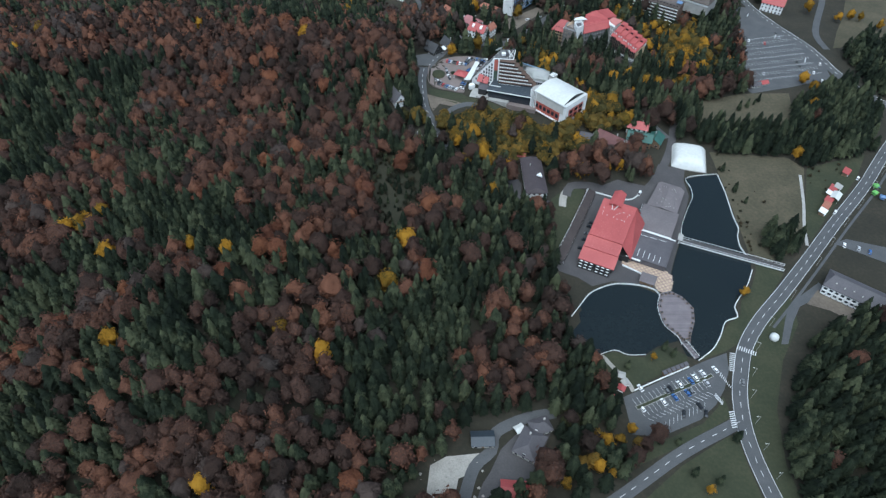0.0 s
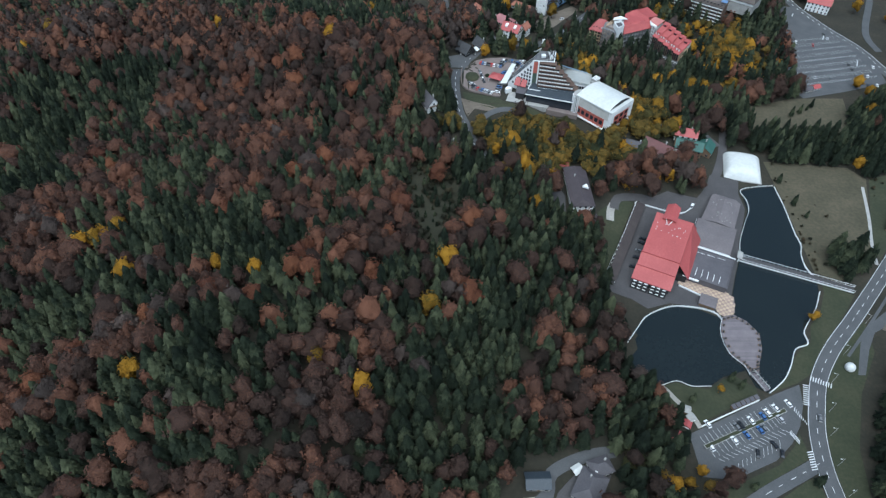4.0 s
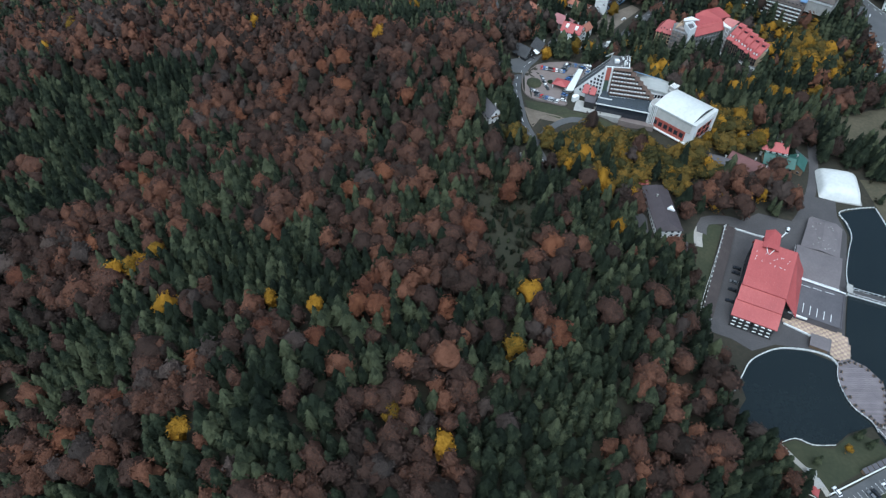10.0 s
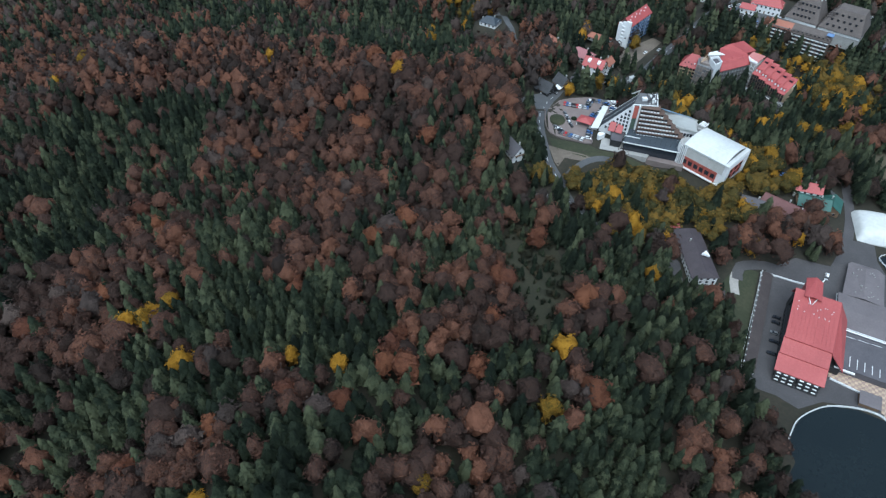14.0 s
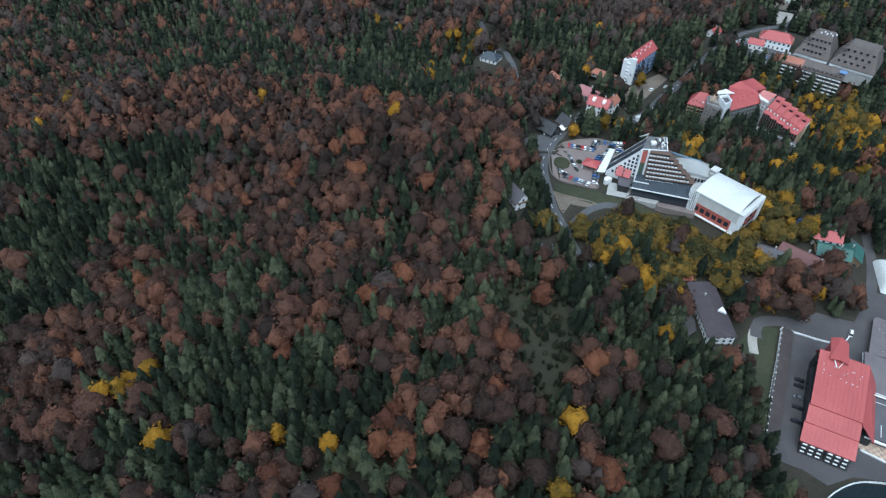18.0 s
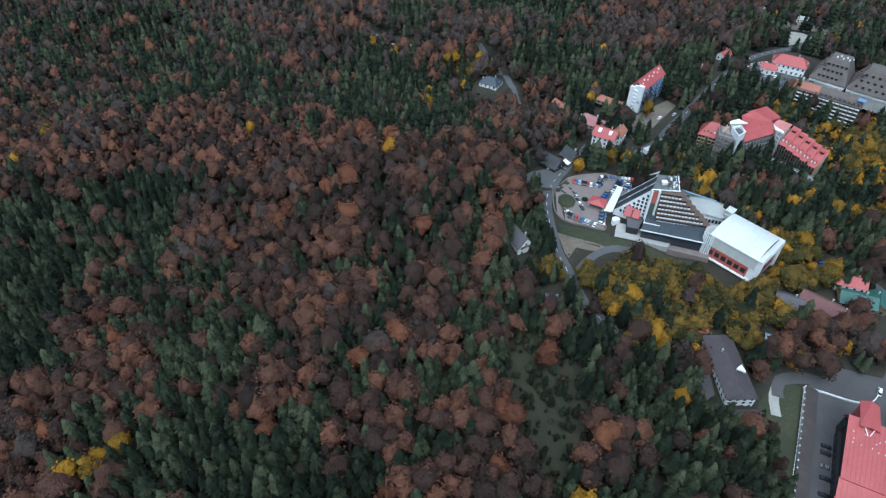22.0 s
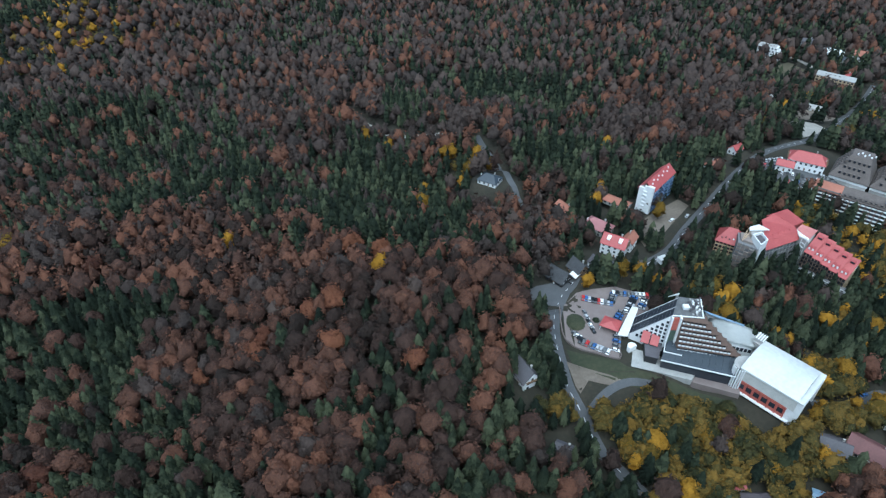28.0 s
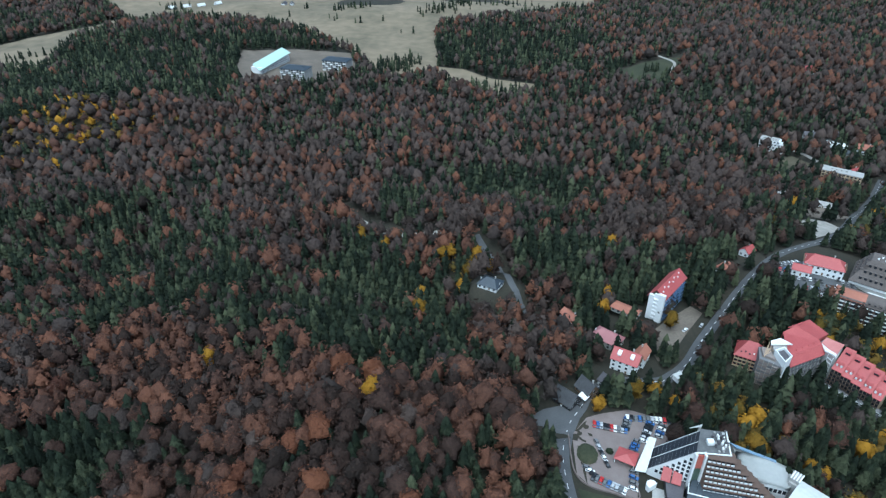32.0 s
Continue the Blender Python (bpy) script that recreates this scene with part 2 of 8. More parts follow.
def ground_z(x, y):
    x, y = np.asarray(x, float), np.asarray(y, float)
    z = np.zeros(np.broadcast(x, y).shape)
    for a, b, s, h in HILLS:
        z = z + h * np.exp(-((x - a) ** 2 + (y - b) ** 2) / (2 * s * s))
    for a, b, l, w, turn, h in LEVELS:
        c, s = math.cos(radians(turn)), math.sin(radians(turn))
        u, v = ((x - a) * c + (y - b) * s) / l, (-(x - a) * s + (y - b) * c) / w
        k = np.clip((1.25 - np.sqrt(u * u + v * v)) / 0.5, 0, 1)
        k = k * k * (3 - 2 * k)
        z = z * (1 - k) + h * k
    return z


def gz(x, y):
    return float(ground_z(x, y))


def inside(px, py, poly):
    """Which of the points lie in the polygon."""
    px, py = np.asarray(px, float), np.asarray(py, float)
    hit = np.zeros(px.shape, bool)
    for (x0, y0), (x1, y1) in zip(poly, poly[1:] + poly[:1]):
        if y0 == y1:
            continue
        cross = ((y0 > py) != (y1 > py)) & (px < (x1 - x0) * (py - y0) / (y1 - y0) + x0)
        hit ^= cross
    return hit


def away(px, py, line):
    """The distance of the points from a line of legs."""
    px, py = np.asarray(px, float), np.asarray(py, float)
    best = np.full(px.shape, 1e9)
    for (x0, y0), (x1, y1) in zip(line, line[1:]):
        dx, dy = x1 - x0, y1 - y0
        t = np.clip(((px - x0) * dx + (py - y0) * dy) / (dx * dx + dy * dy + 1e-9), 0, 1)
        best = np.minimum(best, np.hypot(px - x0 - t * dx, py - y0 - t * dy))
    return best


def smooth_line(line, step=4.0):
    """A smooth run of points through the given ones."""
    pts = [Vector(p) for p in line]
    pts = [pts[0] * 2 - pts[1]] + pts + [pts[-1] * 2 - pts[-2]]
    out = []
    for a, b, c, d in zip(pts, pts[1:], pts[2:], pts[3:]):
        n = max(1, round((c - b).length / step))
        for k in range(n):
            t = k / n
            out.append(tuple(0.5 * (2 * b + (c - a) * t + (2 * a - 5 * b + 4 * c - d) * t * t + (3 * b - a - 3 * c + d) * t ** 3)))
    out.append(tuple(pts[-2]))
    return out


def mesh_object(name, verts, faces, mat, parent=None, label="", smooth=False):
    me = bpy.data.meshes.new(name)
    me.from_pydata([tuple(map(float, v)) for v in verts], [], faces)
    if isinstance(mat, (list, tuple)):
        for m in mat:
            me.materials.append(m)
    else:
        me.materials.append(mat)
    if smooth:
        me.shade_smooth()
    ob = new(name, me)
    if parent:
        ob.parent = parent
    if label:
        ob["label"] = label
    return ob


def part(name, bm, mat, parent, label="", smooth=False):
    me = bpy.data.meshes.new(name)
    bm.to_mesh(me)
    bm.free()
    me.materials.append(mat)
    if smooth:
        me.shade_smooth()
    ob = new(name, me)
    ob.parent = parent
    if label:
        ob["label"] = label
    return ob


def ribbon(name, line, width, mat, lift=0.12, parent=None, label="", cross=5, thick=0.0):
    """A strip that follows the ground."""
    run = smooth_line(line) if len(line) > 2 or math.dist(line[0], line[-1]) > 12 else list(line)
    verts, faces = [], []
    for i, p in enumerate(run):
        a, b = run[max(0, i - 1)], run[min(len(run) - 1, i + 1)]
        d = Vector((b[0] - a[0], b[1] - a[1])).normalized()
        for k in range(cross):
            o = (k / (cross - 1) - 0.5) * width
            x, y = p[0] - d.y * o, p[1] + d.x * o
            verts.append((x, y, gz(x, y) + lift))
    for i in range(len(run) - 1):
        for k in range(cross - 1):
            q = i * cross + k
            faces.append((q, q + cross, q + cross + 1, q + 1))
    return mesh_object(name, verts, faces, mat, parent, label)


def sheet(name, poly, mat, lift=0.1, step=4.0, flat=None, parent=None, label=""):
    """A sheet on the ground within an outline."""
    bm = bmesh.new()
    f = bm.faces.new([bm.verts.new((x, y, 0)) for x, y in poly])
    if flat is None:
        xs, ys = [p[0] for p in poly], [p[1] for p in poly]
        for axis, lo, hi in ((0, min(xs), max(xs)), (1, min(ys), max(ys))):
            k = lo + step
            while k < hi:
                n = (1, 0, 0) if axis == 0 else (0, 1, 0)
                bmesh.ops.bisect_plane(bm, geom=bm.verts[:] + bm.edges[:] + bm.faces[:], plane_co=(k * n[0], k * n[1], 0), plane_no=n)
                k += step
        for v in bm.verts:
            v.co.z = gz(v.co.x, v.co.y) + lift
    else:
        for v in bm.verts:
            v.co.z = flat
    bmesh.ops.recalc_face_normals(bm, faces=bm.faces[:])
    if sum(f.normal.z for f in bm.faces) < 0:
        bmesh.ops.reverse_faces(bm, faces=bm.faces[:])
    me = bpy.data.meshes.new(name)
    bm.to_mesh(me)
    bm.free()
    me.materials.append(mat)
    ob = new(name, me)
    if parent:
        ob.parent = parent
    if label:
        ob["label"] = label
    return ob


# ---- outlines of the plan ----
LAKE = [(174, 342), (187, 346), (199, 347), (199, 329), (197, 304), (197, 293), (194, 285), (193, 275), (196, 264), (194, 256), (187, 244), (178, 233), (174, 227), (174, 221), (166, 217),
        (160, 207), (154, 199), (148, 194), (142, 190), (137, 193), (135, 203), (128, 201), (122, 199), (113, 193), (104, 194), (97, 197), (85, 193), (76, 198), (71, 208), (75, 219), (83, 229),
        (92, 239), (105, 245), (120, 243), (131, 237), (140, 238), (142, 251), (149, 267), (156, 282), (160, 295), (168, 312), (174, 323), (175, 338)]
MAIN_ROAD = [(420, 470), (334, 374), (301, 336), (265, 299), (233, 265), (207, 238), (186, 217), (172, 199), (164, 182), (159, 168), (156, 152), (155.5, 137), (157, 122), (160, 106), (168, 80)]
SIDE_ROAD = [(154, 153), (146, 149), (118, 135), (86, 115), (60, 100)]
BIG_ROAD = [(290, 680), (302, 619), (318, 567), (335, 525), (343, 483), (354, 453), (372, 425)]
HOTEL_ROAD = [(14, 350), (0, 368), (-4, 375), (-9, 392), (-14, 406), (-16, 420), (-17, 436), (-16, 449), (-10, 467), (-2, 479), (6, 492), (22, 502), (42, 503), (51, 505)]
VALLEY_ROAD = [(42, 500), (51, 505), (68, 519), (86, 543), (111, 573), (135, 599), (163, 623), (193, 640), (223, 658), (248, 682), (270, 708), (312, 753), (350, 800)]
LAKE_LOT = [(97, 168), (112, 174), (147, 190), (160, 195), (158, 184), (152, 172), (145, 163), (134, 154), (112, 145), (98, 147)]
BIG_LOT = [(292, 601), (312, 601), (328, 551), (339, 501), (335, 474), (295, 461), (259, 452), (254, 465)]
HOTEL_LOT = [(-10, 460), (0, 472), (24, 479), (43, 472), (54, 467), (31, 449), (20, 441), (15, 423), (-6, 430), (-11, 436)]
CONSTRUCTION = [(-6, 133), (5, 142), (17, 155), (54, 165), (57, 148), (44, 124), (32, 112), (-23, 108)]
HALL_COURT = [(70, 256), (84, 250), (92, 243), (105, 247), (120, 245), (131, 239), (140, 240), (142, 252), (149, 268), (156, 283), (160, 296), (168, 313), (173, 325), (173, 340), (177, 353), (158, 357), (147, 334), (125, 340), (101, 328)]
EAST_MEADOW = [(201, 374), (258, 368), (266, 356), (241, 290), (222, 270), (204, 262), (197, 268), (199, 300), (201, 335)]
ROADSIDE_LAWN = [(268, 356), (318, 372), (300, 345), (262, 305), (242, 282), (243, 296)]
FAR_FIELDS = [(-900, 1800), (-60, 1800), (240, 1700), (208, 1553), (142, 1483), (20, 1440), (-96, 1425), (-105, 1330), (-95, 1240), (-100, 1170), (-150, 1140), (-200, 1180), (-225, 1260), (-275, 1311), (-306, 1345), (-372, 1420), (-470, 1450), (-576, 1467), (-640, 1390), (-700, 1290), (-690, 1200), (-677, 1150), (-760, 1140), (-850, 1250), (-800, 1330), (-720, 1400), (-700, 1480), (-800, 1600)]
MID_FIELD = [(-109, 1212), (-56, 1197), (-15, 1155), (48, 1128), (35, 1079), (-18, 1092), (-74, 1129)]
SMALL_FIELD = [(167, 1153), (215, 1180), (241, 1180), (274, 1179), (235, 1102), (200, 1090), (172, 1102)]
BUILDING_SITE = [(-417, 1271), (-330, 1285), (-240, 1270), (-215, 1180), (-280, 1115), (-370, 1110), (-400, 1180)]
GRAVEL_YARD = [(205, 686), (224, 696), (236, 690), (241, 676), (222, 663), (206, 654), (198, 663)]
NORTH_PASTURE = [(206, 438), (250, 452), (290, 452), (284, 425), (275, 404), (258, 396), (240, 404), (222, 400), (204, 404)]
FAR_PASTURE = [(357, 524), (373, 554), (392, 584), (410, 620), (520, 640), (520, 560), (440, 540), (406, 530), (387, 543), (366, 526)]
EARTH_YARD = [(232, 731), (255, 744), (268, 721), (263, 703), (238, 692), (223, 706)]
FAR_LAWN = [(272, 854), (290, 862), (303, 835), (313, 812), (300, 828), (273, 815), (260, 824)]
EAST_WOOD = [(357, 512), (389, 538), (430, 535), (520, 560), (560, 480), (470, 430), (366, 439)]
WEST_GLADE = [(-44, 348), (-28, 350), (-16, 335), (-10, 297), (-24, 273), (-38, 264), (-46, 287), (-50, 320)]
JUNCTION = [(-33, 470), (-22.5, 477.6), (-10.6, 481), (0, 479), (-9, 460), (-13, 446), (-20.4, 451), (-29.3, 457.4)]

FOREST_BEND = [(-176, 750), (-153, 724), (-136, 712), (-121, 704), (-101, 701), (-80, 697)]
CHALET_LANE = [(-52, 682), (-47, 666), (-37, 643), (-31, 622), (-26, 602), (-12, 572)]

# ---- ground, water, roads ----
def axis_steps(stops):
    out = []
    for (a, s), (b, _) in zip(stops, stops[1:]):
        out += list(np.arange(a, b, s))
    return np.array(out + [stops[-1][0]])


def build_ground():
    xs = axis_steps([(-4000, 200), (-800, 40), (-400, 6), (420, 40), (800, 200), (4000, 200)])
    ys = axis_steps([(-2500, 200), (-100, 20), (60, 6), (780, 20), (1500, 200), (4500, 200)])
    X, Y = np.meshgrid(xs, ys)
    Z = ground_z(X, Y)
    deep = inside(X, Y, LAKE) & (away(X, Y, LAKE + LAKE[:1]) > 6)
    Z = np.where(deep, Z - 1.5, Z)
    n = len(xs)
    faces = [(j * n + i, j * n + i + 1, (j + 1) * n + i + 1, (j + 1) * n + i) for j in range(len(ys) - 1) for i in range(n - 1)]
    ob = mesh_object("ground", np.stack([X.ravel(), Y.ravel(), Z.ravel()], 1).tolist(), faces, M_GROUND, smooth=True)
    return tagged(ob, "dark forest floor and rough turf over gentle hills", "ground", kind="structure")


build_ground()
tagged(sheet("water", LAKE, M_WATER, flat=0.25), "still dark lake water", "water", kind="structure")


def road(name, line, width, label, lift=0.14):
    return tagged(ribbon(name, line, width, M_ASPHALT, lift), label, "road", kind="structure")


main_road = road("road_main", MAIN_ROAD, 8.5, "grey asphalt road with dashed white centre line")
side_road = road("road_side", SIDE_ROAD, 6.5, "narrow grey asphalt side road", 0.19)
big_road = road("road_north", BIG_ROAD, 9, "grey asphalt road beside the large car park")
hotel_road = road("road_hotel", HOTEL_ROAD, 6.5, "grey asphalt lane winding past the hotel")
valley_road = road("road_valley", VALLEY_ROAD, 6.8, "grey asphalt road between the hotels")
lake_lot = tagged(sheet("pavement_lake_car_park", LAKE_LOT, M_ASPHALT, 0.10), "grey asphalt car park with white bays", "car park", kind="structure")
big_lot = tagged(sheet("pavement_large_car_park", BIG_LOT, M_ASPHALT, 0.10), "large grey asphalt car park with white bays", "car park", kind="structure")
hotel_lot = tagged(sheet("pavement_hotel_forecourt", HOTEL_LOT, M_PAVING, 0.10), "pinkish paved hotel forecourt", "forecourt", kind="structure")

# ---- building kit ----
def thing(name, x, y, z, deg, label, category, group=""):
    ob = new(name)
    ob.empty_display_size = 0.5
    ob.matrix_world = pose(x, y, z, 0, 0, deg)
    return tagged(ob, label, category, group)


def add_box(bm, x0, x1, y0, y1, z0, z1):
    v = [bm.verts.new(p) for p in ((x0, y0, z0), (x1, y0, z0), (x1, y1, z0), (x0, y1, z0), (x0, y0, z1), (x1, y0, z1), (x1, y1, z1), (x0, y1, z1))]
    for f in ((3, 2, 1, 0), (4, 5, 6, 7), (0, 1, 5, 4), (1, 2, 6, 5), (2, 3, 7, 6), (3, 0, 4, 7)):
        bm.faces.new([v[i] for i in f])


def boxes(*rows):
    bm = bmesh.new()
    for r in rows:
        add_box(bm, *r)
    return bm


def prism(poly, z0, z1, bm=None):
    bm = bm or bmesh.new()
    n = len(poly)
    lo, hi = [bm.verts.new((x, y, z0)) for x, y in poly], [bm.verts.new((x, y, z1)) for x, y in poly]
    bm.faces.new(lo[::-1])
    bm.faces.new(hi)
    for i in range(n):
        bm.faces.new((lo[i], lo[(i + 1) % n], hi[(i + 1) % n], hi[i]))
    bmesh.ops.recalc_face_normals(bm, faces=bm.faces[:])
    return bm


def slab(pts, thick=0.3, bm=None, down=True):
    """A sloping slab: its upper face runs through the points."""
    bm = bm or bmesh.new()
    hi = [bm.verts.new(p) for p in pts]
    lo = [bm.verts.new((p[0], p[1], p[2] - thick)) for p in pts]
    n = len(pts)
    bm.faces.new(hi)
    bm.faces.new(lo[::-1])
    for i in range(n):
        bm.faces.new((hi[i], lo[i], lo[(i + 1) % n], hi[(i + 1) % n]))
    bmesh.ops.recalc_face_normals(bm, faces=bm.faces[:])
    return bm


def bevelled(bm, w=0.06):
    bmesh.ops.bevel(bm, geom=bm.edges[:], offset=w, segments=1, affect="EDGES")
    return bm


KEPT = {}


def shared(name, key, make, mats, parent, m, label=""):
    """An object on a mesh that all alike pieces share, under a parent at the local pose m."""
    if (name, key) not in KEPT:
        bm = make()
        me = bpy.data.meshes.new(name)
        bm.to_mesh(me)
        bm.free()
        for one in mats if isinstance(mats, (list, tuple)) else [mats]:
            me.materials.append(one)
        KEPT[(name, key)] = me
    ob = new(name, KEPT[(name, key)])
    if parent:
        ob.parent = parent
    ob.matrix_basis = m
    if label:
        ob["label"] = label
    return ob


def window_mesh(w, h):
    """One solid: a frame whose middle is let in as the pane."""
    bm = boxes((-w / 2 - 0.1, w / 2 + 0.1, -0.09, 0.08, -0.1, h + 0.1))
    bm.faces.ensure_lookup_table()
    front = min(bm.faces, key=lambda f: f.calc_center_median().y)
    bmesh.ops.inset_individual(bm, faces=[front], thickness=0.1, depth=-0.06)
    front.material_index = 1
    return bm


def window(parent, x, y, z, deg=0, w=1.2, h=1.4, frame_mat=None):
    """A glazed window that looks to local -y at 0 degrees, let a little into its wall."""
    return shared("window", (w, h, frame_mat), lambda: window_mesh(w, h), [frame_mat or M_WHITE, M_GLASS], parent, pose(x, y, z, 0, 0, deg))


def door(parent, x, y, z, deg=0, w=1.1, h=2.1):
    return shared("door", (w, h), lambda: boxes((-w / 2, w / 2, -0.06, 0.1, 0, h), (w / 2 - 0.2, w / 2 - 0.12, -0.12, -0.06, 0.95, 1.1), (-w / 2 - 0.08, w / 2 + 0.08, -0.04, 0.05, h, h + 0.1)), M_WOOD, parent, pose(x, y, z, 0, 0, deg))


def gable_house(name, x, y, deg, l, w, h, rise, wall, roof, label, z=None, group="", over=0.6, floors=2, bays=None, chimney=True, balcony=False, dormers=0, hip=0.0):
    """A house with a pitched roof along local x: walls, two roof planes, windows on all sides, a door."""
    z = gz(x, y) - 0.4 if z is None else z
    ob = thing(name, x, y, z, deg, label, "house", group)
    bm = bmesh.new()
    add_box(bm, -l / 2, l / 2, -w / 2, w / 2, 0, h)
    for s in (-1, 1):
        q = s * l / 2
        a = [bm.verts.new(p) for p in ((q, -w / 2, h), (q, w / 2, h), (q - s * hip, 0, h + rise))]
        b = [bm.verts.new(p) for p in ((q - s * 0.3, -w / 2, h), (q - s * 0.3, w / 2, h), (q - s * (hip + 0.3), 0, h + rise))]
        bm.faces.new(a), bm.faces.new(b[::-1])
        for i in range(3):
            bm.faces.new((a[i], b[i], b[(i + 1) % 3], a[(i + 1) % 3]))
    bmesh.ops.recalc_face_normals(bm, faces=bm.faces[:])
    part("wall", bm, wall, ob)
    drop = over * rise / (w / 2)
    for s in (-1, 1):
        e = s * (w / 2 + over)
        part("roof", slab([(-l / 2 - over, e, h - drop + 0.2), (l / 2 + over, e, h - drop + 0.2), (l / 2 + over - hip, 0, h + rise + 0.2), (-l / 2 - over + hip, 0, h + rise + 0.2)], 0.22), roof, ob)
        if hip:
            q = s * (l / 2 + over)
            part("roof", slab([(q, -w / 2 - over, h - drop + 0.2), (q, w / 2 + over, h - drop + 0.2), (q - s * hip, 0, h + rise + 0.2)], 0.22), roof, ob)
    part("ridge_cap", boxes((-l / 2 - over + hip, l / 2 + over - hip, -0.18, 0.18, h + rise + 0.12, h + rise + 0.32)), roof, ob)
    n = bays or max(2, int(l / 3.2))
    fh = h / floors
    for k in range(floors):
        for i in range(n):
            u = -l / 2 + (i + 0.5) * l / n
            if k == 0 and i == n // 2:
                door(ob, u, -w / 2, 0.45)
            else:
                window(ob, u, -w / 2, k * fh + fh * 0.32)
            window(ob, u, w / 2, k * fh + fh * 0.32, 180)
        for i in range(max(2, int(w / 3.4))):
            v = -w / 2 + (i + 0.5) * w / max(2, int(w / 3.4))
            window(ob, -l / 2, v, k * fh + fh * 0.32, -90)
            window(ob, l / 2, v, k * fh + fh * 0.32, 90)
    if rise > 3:
        for s in (-1, 1):
            window(ob, s * l / 2, 0, h + 0.4, 90 * s)
    if balcony:
        for s in (-1, 1):
            part("balcony", boxes((s * l / 2 - 0.1, s * l / 2 + s * 1.2, -w * 0.38, w * 0.38, h - 0.15, h), (s * l / 2 + s * 1.1, s * l / 2 + s * 1.2, -w * 0.38, w * 0.38, h, h + 0.9)), M_WOOD, ob, "brown timber balcony")
    if chimney:
        c = part("chimney", boxes((l * 0.18, l * 0.18 + 0.8, w * 0.1, w * 0.1 + 0.7, h + rise * 0.4, h + rise + 1.0), (l * 0.18 - 0.1, l * 0.18 + 0.9, w * 0.1 - 0.1, w * 0.1 + 0.8, h + rise + 1.0, h + rise + 1.15)), M_CONCRETE, ob)
    for i in range(dormers):
        u = -l / 2 + (i + 0.5) * l / dormers
        part("dormer", slab([(u - 1.1, -w * 0.36, h + rise * 0.62), (u + 1.1, -w * 0.36, h + rise * 0.62), (u + 1.1, -w * 0.08, h + rise * 0.9), (u - 1.1, -w * 0.08, h + rise * 0.9)], 0.2, boxes((u - 0.9, u + 0.9, -w * 0.33, -w * 0.1, h + rise * 0.1, h + rise * 0.58))), wall, ob, "small dormer")
    return ob


# ---- the lakeside hall with its tiered red roof ----
hall = thing("lakeside_hall", 85.2, 262, 0, -26, "restaurant hall with tiered red sheet roof and black balconies", "building")
part("wall", boxes((1.0, 22, 1.0, 46, 0, 4.6), (2.5, 21.5, 9.4, 46, 4.6, 7.8), (2.5, 21, 17.6, 46, 7.8, 11.0), (22, 29, 14, 48, 0, 4.4)), M_BLACK, hall, "black timber walls")
TIERS = [(0.0, 9.6, 4.8, 8.0), (8.7, 17.8, 8.3, 11.2), (16.9, 47.5, 11.6, 17.0)]
for k, (v0, v1, z0, z1) in enumerate(TIERS):
    a, b = 0.25 * k, 22.9 - 0.15 * k
    t = part("roof", slab([(a, v0, z0), (b, v0, z0), (b, v1, z1), (a, v1, z1)], 0.45), M_RED, hall, "red sheet roof tier")
    if k:
        part("roof_riser", boxes((a + 0.2, b - 0.2, v0 + 0.02, v0 + 0.3, z0 - 1.5, z0 - 0.1)), M_RED, hall, "red sheet riser between tiers")
    for i in range(1, 12):
        u = a + (b - a) * i / 12
        shared("seam", (k,), lambda: slab([(-0.05, 0, 0.10), (0.05, 0, 0.10), (0.05, v1 - v0, z1 - z0 + 0.10), (-0.05, v1 - v0, z1 - z0 + 0.10)], 0.12), M_RED, hall, pose(u, v0, z0))
part("side_roof", slab([(22.6, 15.8, 11.4), (30.2, 13.0, 4.9), (30.2, 49.0, 4.9), (22.6, 47.5, 16.6)], 0.4), M_RED, hall, "red sheet side slope")
part("back_roof", slab([(0.5, 47.5, 17.0), (22.6, 47.5, 17.0), (26, 52, 9.5), (0.5, 52, 9.5)], 0.4), M_RED, hall)
part("back_wall", boxes((1.5, 24, 46, 51.5, 0, 9.4)), M_BLACK, hall)
part("stair_tower", boxes((5.6, 12.6, 45.5, 57.5, 0, 15.4)), M_RED, hall, "red clad rear tower")
part("tower_roof", slab([(5.0, 43, 17.5), (9.1, 43, 18.6), (9.1, 58.2, 18.6), (5.0, 58.2, 16.2)], 0.4, slab([(9.1, 43, 18.6), (13.2, 43, 17.5), (13.2, 58.2, 16.2), (9.1, 58.2, 18.6)], 0.4)), M_RED, hall)
for s in (-1, 1):
    part("roof_rail", slab([(9 + s * 0.2, 40.0, 16.2), (9 + s * 0.5, 40.0, 16.2), (9 + s * 2.6, 44.5, 17.6), (9 + s * 2.3, 44.5, 17.6)], 0.3), M_WHITE, hall, "white painted rail")
rr = random.Random(5)
for k in range(16):
    u, v = rr.uniform(3, 20), rr.uniform(33, 41)
    part("roof_vent", boxes((u - 0.16, u + 0.16, v - 0.16, v + 0.16, 11.6 + (v - 16.2) * 0.1725 - 0.1, 11.6 + (v - 16.2) * 0.1725 + 0.4)), M_WHITE, hall)
